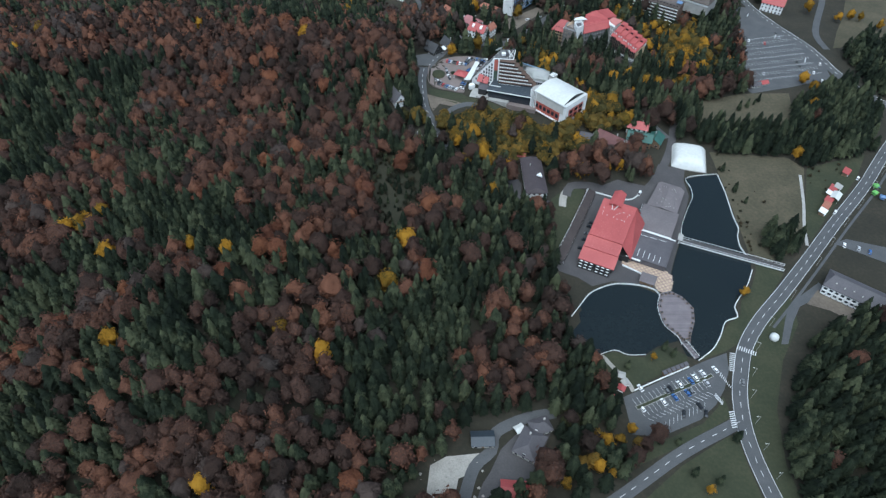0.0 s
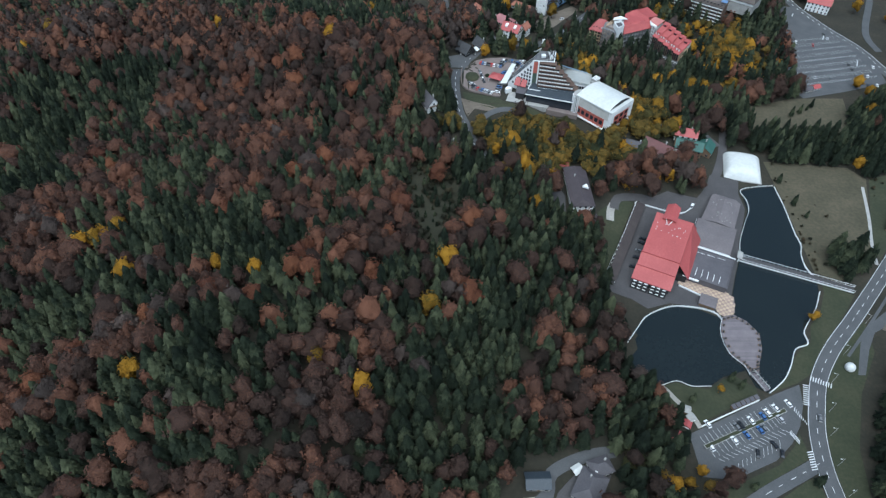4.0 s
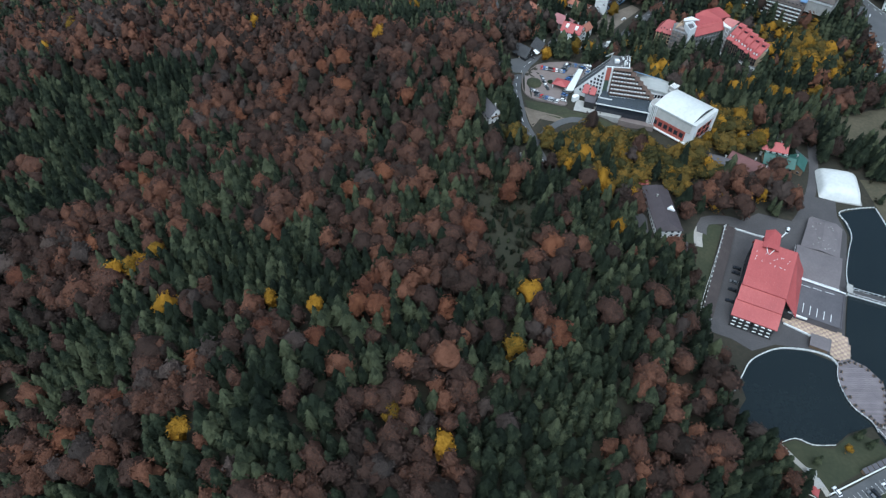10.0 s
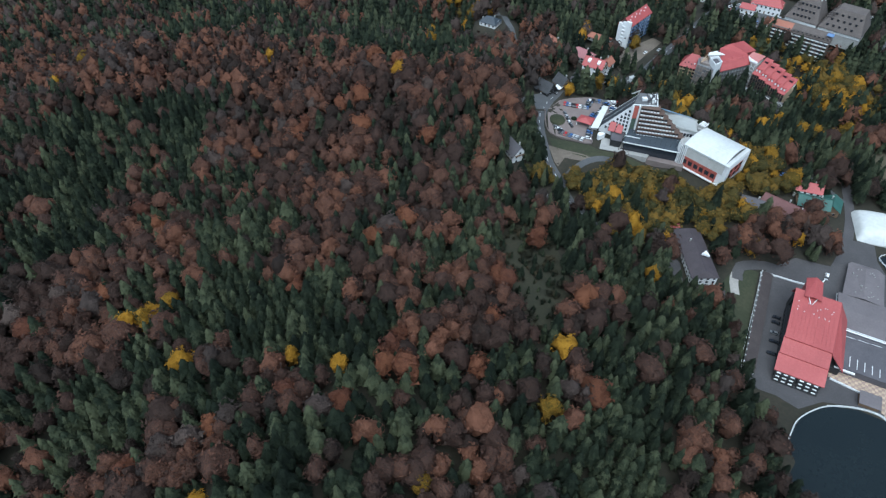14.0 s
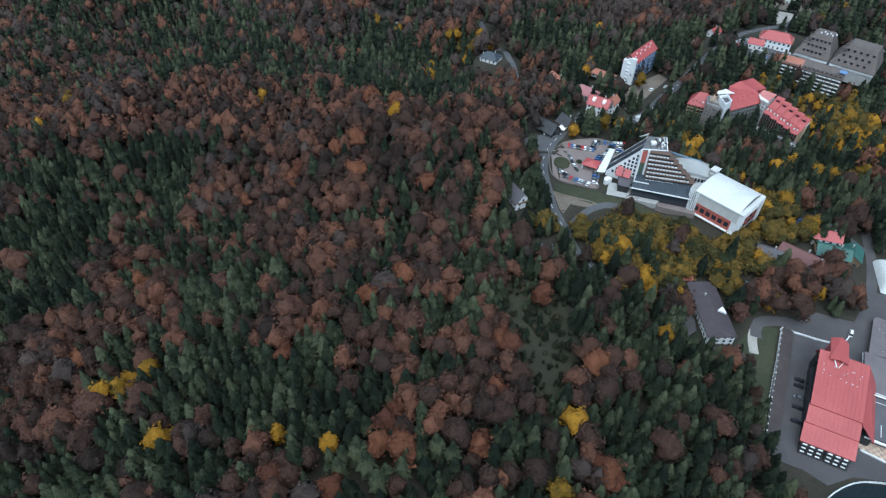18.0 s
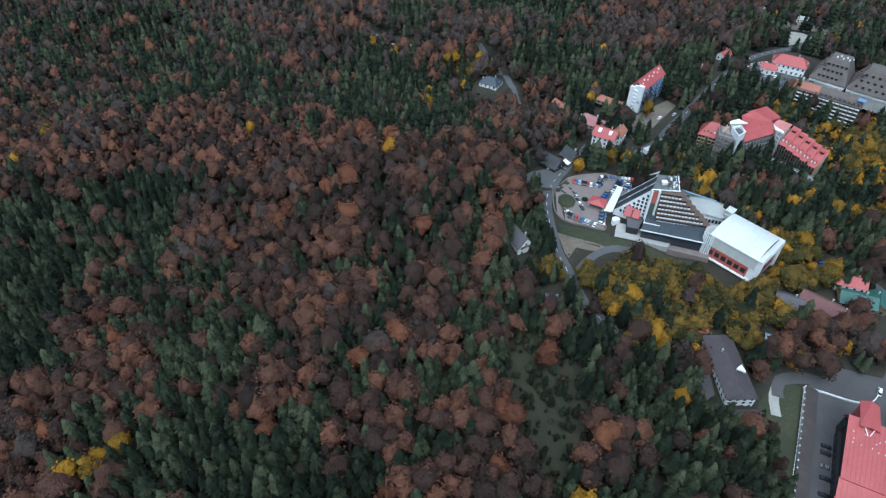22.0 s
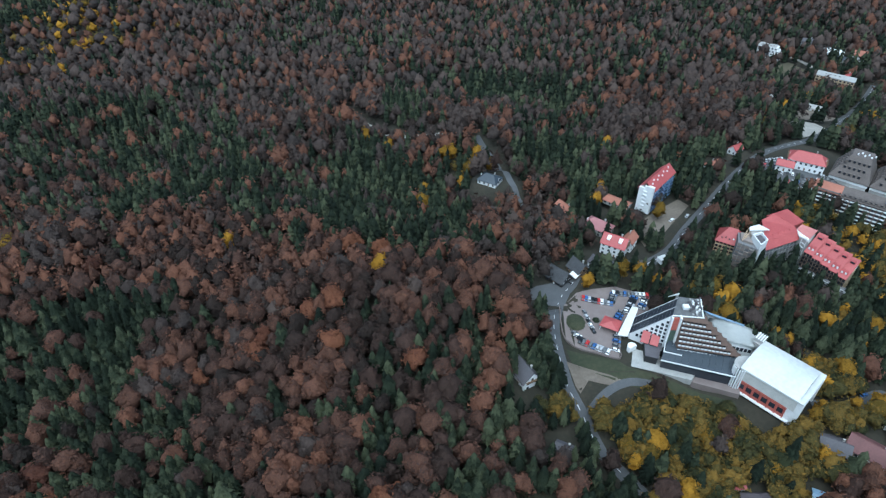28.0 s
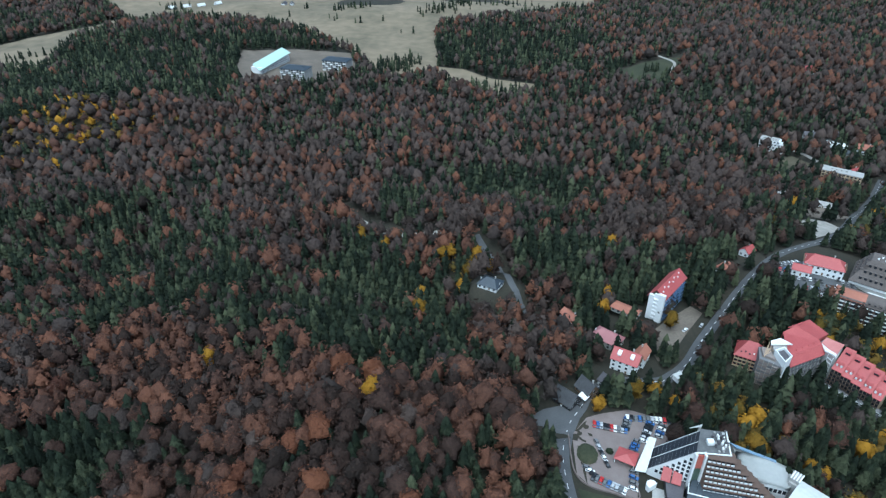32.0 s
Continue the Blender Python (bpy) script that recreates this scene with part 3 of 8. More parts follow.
for col in range(2):
    for k in range(3):
        u0, v0, z0 = 0.8 + col * 10.6, -0.6 - 1.0 * (2 - k), 0.5 + 1.55 * k
        b = part("balcony", boxes((u0, u0 + 9.8, v0 - 0.9, 1.2, z0, z0 + 0.2)), M_BLACK, hall, "black timber balcony")
        part("railing", boxes((u0, u0 + 9.8, v0 - 0.9, v0 - 0.8, z0 + 0.75, z0 + 0.95), *[(u0 + i * 1.2, u0 + i * 1.2 + 0.1, v0 - 0.88, v0 - 0.8, z0 + 0.2, z0 + 0.8) for i in range(9)]), M_BLACK, b)
        for i in range(3):
            part("seat_cushion", boxes((u0 + 0.8 + 3.2 * i, u0 + 2.6 + 3.2 * i, v0 - 0.3, v0 + 0.3, z0 + 0.2, z0 + 0.65)), M_WHITE, b, "white bench")
for i in range(13):
    window(hall, 1.0, 3.5 + i * 3.3, 1.6, -90, 1.6, 1.8, M_BLACK)

annex = thing("flat_roofed_annex", 117, 265, 0, -26, "low annex with a dark grey flat roof and white skylight strips", "building")
part("wall", boxes((0, 24, 0, 24, 0, 4.3)), M_DARKROOF, annex)
part("roof", boxes((-0.4, 24.4, -0.4, 24.4, 4.3, 4.6)), M_DARKROOF, annex)
part("parapet", boxes((-0.4, 24.4, -0.5, -0.1, 4.6, 5.0), (-0.4, 24.4, 24.1, 24.5, 4.6, 5.2), (-0.5, -0.1, -0.4, 24.4, 4.6, 5.0), (24.1, 24.5, -0.4, 24.4, 4.6, 5.0)), M_DARKROOF, annex)
part("white_coping", boxes((1.5, 24.8, 24.5, 25.3, 4.4, 5.3)), M_WHITE, annex, "white edge beam")
part("white_coping", boxes((-1.0, 8.5, -1.6, -0.7, 3.6, 4.5)), M_WHITE, annex, "white edge beam")
for i in range(5):
    part("skylight", bevelled(boxes((5.5 + i * 3.4, 5.8 + i * 3.4, 1.8, 8.6 - 0.4 * i, 4.6, 4.85)), 0.04), M_WHITE, annex, "white skylight strip")
for i in range(3):
    part("roof_line", boxes((3 + i * 6, 7.5 + i * 6, 21.2 + 0.3 * i, 21.4 + 0.3 * i, 4.6, 4.72)), M_WHITE, annex)

pavilion = thing("grey_terrace_building", 127, 291, 0, -26, "low building with a broad dull grey-brown roof beside the lake", "building")
M_DULLROOF = material("dull_mauve_grey_roof", ((0.105, 0.092, 0.097), (0.135, 0.119, 0.124), (0.175, 0.155, 0.158)), 0.1, 0.85, fine=1.0)
part("wall", boxes((1, 23, 0.5, 23.4, 0, 3.4), (4.5, 21.5, 23.4, 51.5, 0, 3.2)), M_DARKROOF, pavilion)
part("roof", slab([(0, -0.3, 4.0), (24, -0.3, 4.0), (24, 12, 5.2), (0, 12, 5.2)], 0.35), M_DULLROOF, pavilion)
part("roof", slab([(0, 12, 5.2), (24, 12, 5.2), (24, 24, 4.4), (0, 24, 4.4)], 0.35), M_DULLROOF, pavilion)
part("rear_roof", slab([(2, 23.7, 4.2), (12.2, 23.7, 5.6), (12.2, 48, 5.6), (5.5, 53, 3.4), (4, 51, 3.4)], 0.35), M_DULLROOF, pavilion, "dull grey rear roof")
part("rear_roof", slab([(12.2, 23.7, 5.6), (22.6, 23.7, 4.2), (22.6, 50, 3.4), (19, 53, 3.4), (12.2, 48, 5.6)], 0.35), M_DULLROOF, pavilion, "dull grey rear roof")
part("rear_roof", slab([(12.2, 48, 5.6), (19, 53, 3.4), (5.5, 53, 3.4)], 0.35), M_DULLROOF, pavilion, "dull grey rear roof")
part("white_edge", boxes((0.2, 24.2, -0.75, -0.35, 3.5, 4.2)), M_WHITE, pavilion, "white roof edge")
for k in range(22):
    u, v = rr.uniform(6, 20), rr.uniform(26, 47)
    shared("roof_vent", "v", lambda: bevelled(boxes((-0.25, 0.25, -0.25, 0.25, 0, 0.5)), 0.05), M_CONCRETE, pavilion, pose(u, v, 5.5 - abs(u - 12.2) * 0.135 - 0.02, 0, 0, rr.uniform(0, 90)))
for k in range(6):
    part("terrace_rail", boxes((-0.6, -0.5, 1 + 3.8 * k, 4.4 + 3.8 * k, 3.4, 4.3)), M_WHITE, pavilion, "white rail")

# ---- air dome over the courts ----
dome = thing("air_dome", 182.5, 365.5, 0, -14, "white inflated sports dome with rounded sides", "sports dome")
bm = bmesh.new()
G = 16
grid = [[bm.verts.new((25 * (i / G - 0.5), 27 * (j / G - 0.5), 0.2 + 7.5 * (max(0, 1 - abs(2 * i / G - 1) ** 4) * max(0, 1 - abs(2 * j / G - 1) ** 4)) ** 0.5)) for j in range(G + 1)] for i in range(G + 1)]
for i in range(G):
    for j in range(G):
        bm.faces.new((grid[i][j], grid[i + 1][j], grid[i + 1][j + 1], grid[i][j + 1]))
part("membrane", bm, M_MEMBRANE, dome, smooth=True)
part("base_beam", boxes((-12.8, 12.8, -13.9, -13.4, 0, 0.6), (-12.8, 12.8, 13.4, 13.9, 0, 0.6), (-13, -12.4, -13.9, 13.9, 0, 0.6), (12.4, 13, -13.9, 13.9, 0, 0.6)), M_CONCRETE, dome)

# ---- the white sports hall below the hotel ----
sports = thing("white_sports_hall", 89.4, 384.5, 14, 43.4, "white sports hall with a vaulted membrane roof and red glazed bays", "building")
part("wall", boxes((0.6, 24.4, 0.6, 29.6, 0, 17.2)), M_WHITE, sports)
part("roof_slab", bevelled(boxes((-0.3, 25.2, -0.3, 30.3, 17.2, 18.3)), 0.12), M_MEMBRANE, sports, "white roof edge")
bm = bmesh.new()
arc = [(25 * i / 14 + 0.0, 18.3 + 3.4 * math.sin(math.pi * i / 14)) for i in range(15)]
lo, hi = [bm.verts.new((u, 2.2, z)) for u, z in arc], [bm.verts.new((u, 30.2, z - 1.2 * math.sin(math.pi * i / 14))) for i, (u, z) in enumerate(arc)]
for i in range(14):
    bm.faces.new((lo[i], lo[i + 1], hi[i + 1], hi[i]))
bm.faces.new(hi)
part("vault", bm, M_MEMBRANE, sports, "white vaulted membrane", smooth=False)
bm = bmesh.new()
bm.faces.new([bm.verts.new((u * 0.97 + 0.4, 2.35, 18.3 + (z - 18.3) * 0.93)) for u, z in arc])
bmesh.ops.solidify(bm, geom=bm.faces[:], thickness=0.3)
part("lunette", bm, M_GLASS, sports, "dark glazed end of the vault")
M_TERR0 = material("dark_red_trim", ((0.16, 0.045, 0.035), (0.22, 0.065, 0.05)), 0.5, 0.8)
M_BEIGE = material("beige_wall_cladding", ((0.40, 0.39, 0.36), (0.48, 0.47, 0.44), (0.55, 0.54, 0.51)), 0.3, 0.8, fine=1.6)
part("upper_cladding", boxes((0.28, 0.5, 2.2, 29.6, 10.3, 16.6)), M_BEIGE, sports, "beige upper wall")
part("brick_base", boxes((0.2, 0.5, 3.0, 29.6, 0, 2.35)), M_TERR0, sports, "dark red base wall")
for i in range(6):
    v = 5.6 + i * 3.9
    f = part("bay_panel", boxes((0.25, 0.75, v, v + 3.5, 3.0, 10.0)), M_BRICK, sports, "red panel bay")
    window(f, 0.25, v + 1.75, 5.2, -90, 2.5, 3.0, M_BRICK)
    part("panel_rail", boxes((0.12, 0.26, v + 0.2, v + 3.3, 8.9, 9.15)), M_TERR0, f, "darker red rail")
for i in range(7):
    part("pilaster", boxes((-0.25, 0.55, 5.1 + i * 3.9, 5.5 + i * 3.9, 0, 10.3)), M_BRICK, sports, "red pilaster")
part("ledge", bevelled(boxes((-1.2, 0.6, 2.0, 29.8, 2.4, 3.0)), 0.08), M_WHITE, sports, "white ledge")
for i in range(3):
    f = part("bay_panel", boxes((5.5 + i * 5.6, 10.4 + i * 5.6, 0.25, 0.75, 4.0, 13.4)), M_BRICK, sports, "red panel bay")
    for k in range(2):
        window(f, 7.95 + i * 5.6, 0.25, 5.0 + k * 4.2, 0, 3.2, 2.6, M_BRICK)
part("end_frame", boxes((0.2, 3.6, -0.5, 0.7, 0, 17.2), (22.4, 25, -0.5, 0.7, 0, 17.2), (3.6, 22.4, -0.5, 0.6, 14.2, 17.2)), M_WHITE, sports, "white end frame")
stair = part("stair_core", boxes((21, 26, 30.2, 34.5, 0, 20.5), (20, 21.2, 30.5, 34, 0, 18.5)), M_CONCRETE, sports, "grey concrete stair core")
for k in range(4):
    part("coping", boxes((20.8, 26.3, 30 + k * 1.2, 30.5 + k * 1.2, 20.5, 20.8)), M_WHITE, stair)
for i in range(7):
    shared("drum_fin", "f", lambda: boxes((-0.25, 0.25, -0.3, 0.3, 0, 17.6)), M_WHITE, sports, pose(2.5 + 4.2 * math.cos(2.2 + i * 0.3), 32.0 + 3.6 * math.sin(2.2 + i * 0.3) - 1.5, 0, 0, 0, 30 * i))
part("drum", prism([(4.5 + 5.4 * math.cos(a * math.pi / 8), 30.5 + 4.4 * math.sin(a * math.pi / 8)) for a in range(9)], 0, 17.4), M_CONCRETE, sports, "round grey stair drum")

# ---- the hotel with the sloping dark roof ----
hotel = thing("slope_roofed_hotel", 0, 0, 0, 0, "white hotel with sloping dark roof and stepped terraces", "hotel")
M_PANEL = material("black_blue_roof_panels", ((0.020, 0.024, 0.032), (0.032, 0.037, 0.048), (0.05, 0.055, 0.07)), 0.3, 0.35, fine=2)
W0, W1, E0, E1 = (22.5, 437.0), (28.0, 449.6), (38.2, 427.8), (44.6, 440.8)
bm = bmesh.new()
lo = [bm.verts.new((*p, 18.0)) for p in (W0, E0, E1, W1)]
hi = [bm.verts.new((p[0], p[1], z)) for p, z in ((W0, 21.8), (E0, 45.2), (E1, 45.2), (W1, 21.8))]
bm.faces.new(hi), bm.faces.new(lo[::-1])
for i in range(4):
    bm.faces.new((lo[i], lo[(i + 1) % 4], hi[(i + 1) % 4], hi[i]))
bmesh.ops.recalc_face_normals(bm, faces=bm.faces[:])
part("wedge_wall", bm, M_WHITE, hotel, "white rendered wedge")
for k in range(12):
    for j in range(4):
        t0, t1, s0, s1 = k / 12, (k + 0.96) / 12, 0.06 + j * 0.235, 0.06 + (j + 0.96) * 0.235
        q = []
        for t, s in ((t0, s0), (t1, s0), (t1, s1), (t0, s1)):
            x = (W0[0] * (1 - t) + E0[0] * t) * (1 - s) + (W1[0] * (1 - t) + E1[0] * t) * s
            y = (W0[1] * (1 - t) + E0[1] * t) * (1 - s) + (W1[1] * (1 - t) + E1[1] * t) * s
            q.append((x, y, 21.8 + 23.4 * t + 0.35))
        part("roof_panel", slab(q, 0.3), M_PANEL, hotel)
bm = bmesh.new()
for j in (0.0, 0.5, 1.0):
    q = []
    for t, s in ((0, j - 0.012), (1, j - 0.012), (1, j + 0.012), (0, j + 0.012)):
        x = (W0[0] * (1 - t) + E0[0] * t) * (1 - s) + (W1[0] * (1 - t) + E1[0] * t) * s
        y = (W0[1] * (1 - t) + E0[1] * t) * (1 - s) + (W1[1] * (1 - t) + E1[1] * t) * s
        q.append((x, y, 21.8 + 23.4 * t + 0.55))
    slab(q, 0.4, bm)
part("roof_rib", bm, M_WHITE, hotel, "white roof ribs")
ang = math.degrees(math.atan2(E0[1] - W0[1], E0[0] - W0[0]))
for k in range(8):
    z = 23.0 + 2.75 * k
    t_first = (z + 2.6 - 21.8) / 23.4
    n = 8 - k
    for i in range(n):
        t = 1 - (i + 0.55) / 8.4
        if t < t_first:
            continue
        x, y = W0[0] + (E0[0] - W0[0]) * t, W0[1] + (E0[1] - W0[1]) * t
        window(hotel, x, y, z, ang, 1.15, 1.7)
core = part("core_wall", prism([E0, (52.6, 426.4), (55.2, 439.0), E1], 18.0, 45.2), M_CONCRETE, hotel)
M_FELT = material("worn_roofing_felt", ((0.06, 0.062, 0.066), (0.10, 0.102, 0.105), (0.17, 0.17, 0.17)), 0.3, 0.9, fine=2.2)
part("flat_roof", prism([(37.9, 427.4), (53.0, 425.9), (55.7, 439.4), (44.5, 441.4)], 45.2, 45.9), M_FELT, hotel, "dark grey flat roof")
part("roof_upstand", prism([(37.7, 427.2), (53.2, 425.7), (53.2, 426.2), (37.9, 427.7)], 45.9, 46.4, prism([(53.0, 425.9), (55.7, 439.4), (55.2, 439.5), (52.5, 426.0)], 45.9, 46.4)), M_WHITE, hotel, "white roof edge")
part("roof_hatch", bevelled(boxes((44.4, 47.4, 431.6, 434.4, 45.9, 47.6)), 0.1), M_WHITE, hotel, "white plant box")
for k in range(34):
    a, b = rr.uniform(47, 54.5), rr.uniform(427.5, 439)
    shared("roof_unit", k % 3, lambda: bevelled(boxes((-0.5, 0.5, -0.4, 0.4, 0, 0.8 + 0.6 * (k % 3))), 0.05), (M_CONCRETE, M_WHITE, M_DARKROOF)[k % 3], hotel, pose(a, b, 45.9, 0, 0, rr.uniform(0, 90)))
for k in range(4):
    part("antenna", boxes((50.5 + k, 50.62 + k, 435 + 0.6 * k, 435.12 + 0.6 * k, 45.9, 50.5 - 0.6 * k)), M_CONCRETE, hotel)
part("red_strip", boxes((38.6, 41.6, 426.6, 427.7, 36.5, 45.0)), M_BRICK, hotel, "red facade strip")
M_LEAFGLASS = material("greenish_curtain_wall", ((0.05, 0.075, 0.06), (0.10, 0.13, 0.10)), 0.5, 0.2)
part("glass_strip", boxes((38.6, 41.6, 426.5, 427.7, 26.0, 36.4)), M_LEAFGLASS, hotel, "green glazed facade strip")
part("white_fin", boxes((41.6, 42.5, 425.4, 428, 22, 46.0), (37.6, 38.6, 426.4, 428.2, 22, 45.6)), M_WHITE, hotel, "white facade fin")
M_TERR = material("brown_terrace_cladding", ((0.085, 0.055, 0.042), (0.13, 0.085, 0.065)), 0.5, 0.8)
for k in range(8):
    z, x1 = 24.4 + 2.65 * k, 73.0 - 2.75 * k
    back, front = 436.5, 425.4 - 0.22 * (x1 - 42.5) - 0.55 * (7 - k)
    lip = front + 0.0
    fl = part("terrace_floor", prism([(42.5, 425.6 - 0.55 * (7 - k)), (x1, front), (x1 + 1.2, front + 4.2), (max(x1 - 2, 52.6), 428.5), (42.5, back)], z, z + 2.3), M_TERR, hotel, "brown terrace storey")
    n = int((x1 - 42.5) / 1.75)
    for i in range(n):
        t = (i + 0.5) / n
        px, py = 42.5 + (x1 - 42.5) * t, 424.9 - 0.55 * (7 - k) + (front - 425.6 + 0.55 * (7 - k)) * t
        shared("balcony_front", "terr", lambda: bevelled(boxes((-0.7, 0.7, -0.14, 0.14, 0, 0.9)), 0.04), M_WHITE, fl, pose(px, py, z + 0.1, 0, 0, -13), "white balcony front")
        shared("balcony_recess", "terr", lambda: boxes((-0.6, 0.6, -0.04, 0.05, 0, 1.5)), M_GLASS, fl, pose(px + 0.1, py + 0.62, z + 0.7, 0, 0, -13), "dark glazed recess")
    part("deck_slab", prism([(42.5, 424.7 - 0.55 * (7 - k)), (x1 + 0.4, front - 0.9), (x1 + 1.4, front + 4.4), (42.5, 434)], z + 2.3, z + 2.62), M_TERR, fl)
    n = int((x1 - 42.5) / 3.1)
    for i in range(n):
        t = (i + 0.5) / n
        px, py = 42.5 + (x1 - 42.5) * t, 425.6 - 0.55 * (7 - k) + (front - 425.6 + 0.55 * (7 - k)) * t
        shared("partition", "p", lambda: boxes((-0.1, 0.1, -0.7, 0.2, 0, 2.3)), M_TERR, fl, pose(px, py, z))
lowrise = thing("slate_roofed_wing", 0, 0, 0, 0, "low hotel wing with a dark blue-grey metal roof and glass walls", "building")
part("wall", prism([(34.5, 416.8), (66.4, 406.8), (71.6, 419.5), (44.5, 427.5), (36.5, 424.5)], 16.5, 26.2), M_GLASS, lowrise, "dark glass walls")
for i in range(11):
    t0, t1 = i / 11, (i + 0.97) / 11
    q = [(33.4 + (67.2 - 33.4) * t0, 416.0 + (405.6 - 416.0) * t0, 26.4), (33.4 + (67.2 - 33.4) * t1, 416.0 + (405.6 - 416.0) * t1, 26.4), (40.5 + (72.4 - 40.5) * t1, 428.6 + (419.6 - 428.6) * t1, 29.0), (40.5 + (72.4 - 40.5) * t0, 428.6 + (419.6 - 428.6) * t0, 29.0)]
    part("roof_panel", slab(q, 0.3), M_SLATE, lowrise)
part("fascia", prism([(33.2, 415.7), (67.4, 405.1), (67.5, 405.5), (33.3, 416.1)], 25.6, 26.3), M_WHITE, lowrise, "pale fascia")
part("roof_line", prism([(35.5, 420.0), (44.0, 417.3), (44.1, 417.7), (35.6, 420.4)], 27.4, 27.9), M_WHITE, lowrise)
part("roof_line", prism([(35.3, 419.8), (35.7, 419.8), (37.6, 424.8), (37.2, 424.9)], 27.4, 28.6), M_WHITE, lowrise)
foyer = thing("dark_foyer_block", 0, 0, 0, 0, "low dark glazed foyer with a red pitched entrance roof", "building")
part("wall", prism([(27.0, 420.6), (33.0, 418.6), (37.2, 428.4), (29.5, 432.4)], 17, 24.0), M_BLACK, foyer)
part("roof", prism([(26.8, 420.2), (33.2, 418.2), (37.6, 428.8), (29.3, 432.8)], 24.0, 24.4), M_DARKROOF, foyer)
for i in range(2):
    part("red_roof", slab([(26.0 + i * 4.4, 429.0 - i * 1.8, 25.4), (29.9 + i * 4.4, 427.3 - i * 1.8, 25.4), (31.8 + i * 4.4, 431.8 - i * 1.8, 29.4), (28.0 + i * 4.4, 433.4 - i * 1.8, 29.4)], 0.3), M_RED, foyer, "small red pitched roof")
part("white_bow", prism([(22.4 + 2.6 * math.cos(a), 428.4 + 2.6 * math.sin(a)) for a in (0.2, 0.9, 1.6, 2.4, 3.2, 4.0)], 17, 22.6), M_WHITE, foyer, "white bowed wall")
canopy = thing("red_entrance_canopy", 14.2, 444.4, 19, -25, "red hipped canopy over the hotel entrance", "canopy")
part("roof", slab([(-5.5, -3.8, 3.6), (0, 0, 5.4), (-4.5, 4.6, 3.6)], 0.3, slab([(-5.5, -3.8, 3.6), (5.0, -4.4, 3.6), (0, 0, 5.4)], 0.3, slab([(5, -4.4, 3.6), (5.5, 4.4, 3.6), (0, 0, 5.4)], 0.3, slab([(5.5, 4.4, 3.6), (-4.5, 4.6, 3.6), (0, 0, 5.4)], 0.3)))), M_RED, canopy)
for a, b in ((-4.8, -3.2), (4.4, -3.8), (-3.9, 4.0), (4.8, 3.8)):
    part("post", boxes((a - 0.15, a + 0.15, b - 0.15, b + 0.15, 0, 3.6)), M_WHITE, canopy)
sail = thing("white_sail_roof", 0, 0, 0, 0, "steep white sail-like roof beside the hotel entrance", "roof")
part("sail", slab([(16.6, 437.0, 21.5), (21.4, 435.2, 22.5), (28.6, 448.6, 30.5), (25.6, 450.4, 30.0)], 0.4), M_MEMBRANE, sail)
part("support", prism([(18.5, 438.4), (21.0, 437.4), (27.0, 448.0), (25.0, 449.0)], 18.5, 22.0), M_CONCRETE, sail)
part("peak", slab([(40.2, 443.6, 44.0), (44.6, 441.4, 47.5), (45.6, 443.2, 47.0), (42.4, 445.0, 43.0)], 0.4), M_MEMBRANE, sail, "small white peak")
part("peak_mast", prism([(43.6, 441.6), (44.6, 441.4), (45.0, 442.6), (44.0, 442.9)], 40.0, 46.6), M_CONCRETE, sail)

poolhall = thing("white_link_hall", 0, 0, 0, 0, "long white hall with a gently bowed roof", "building")
part("wall", prism([(62.0, 426.0), (80.0, 420.4), (87.0, 428.4), (64.5, 439.0)], 17, 29.6), M_WHITE, poolhall)
bm = bmesh.new()
A0, A1, B0, B1 = Vector((61.6, 424.6)), Vector((80.2, 419.4)), Vector((63.6, 440.8)), Vector((88.0, 429.0))
ro = [[bm.verts.new((*((A0.lerp(A1, i / 10)).lerp(B0.lerp(B1, i / 10), j / 6)), 29.8 + 2.2 * math.sin(math.pi * i / 10 * 0.9 + 0.2) + 1.3 * j / 6)) for j in range(7)] for i in range(11)]
for i in range(10):
    for j in range(6):
        bm.faces.new((ro[i][j], ro[i + 1][j], ro[i + 1][j + 1], ro[i][j + 1]))
ex = bmesh.ops.solidify(bm, geom=bm.faces[:], thickness=0.4)
part("roof", bm, M_MEMBRANE, poolhall, smooth=True)
a = math.degrees(math.atan2(-5.6, 18))
for i in range(10):
    t = (i + 0.5) / 10
    window(poolhall, 62.0 + 18 * t, 426.0 - 5.6 * t, 26.4, a, 1.3, 2.2)
part("blue_roof", slab([(62.6, 445.4, 32.0), (80.5, 435.0, 32.0), (79.0, 432.6, 33.4), (63.6, 441.2, 33.4)], 0.4), M_BLUEMETAL, poolhall, "pale blue lean-to roof")
part("back_wall", prism([(63.4, 440.0), (80.0, 432.6), (80.4, 434.6), (63.0, 444.6)], 17, 31.4), M_CONCRETE, poolhall)

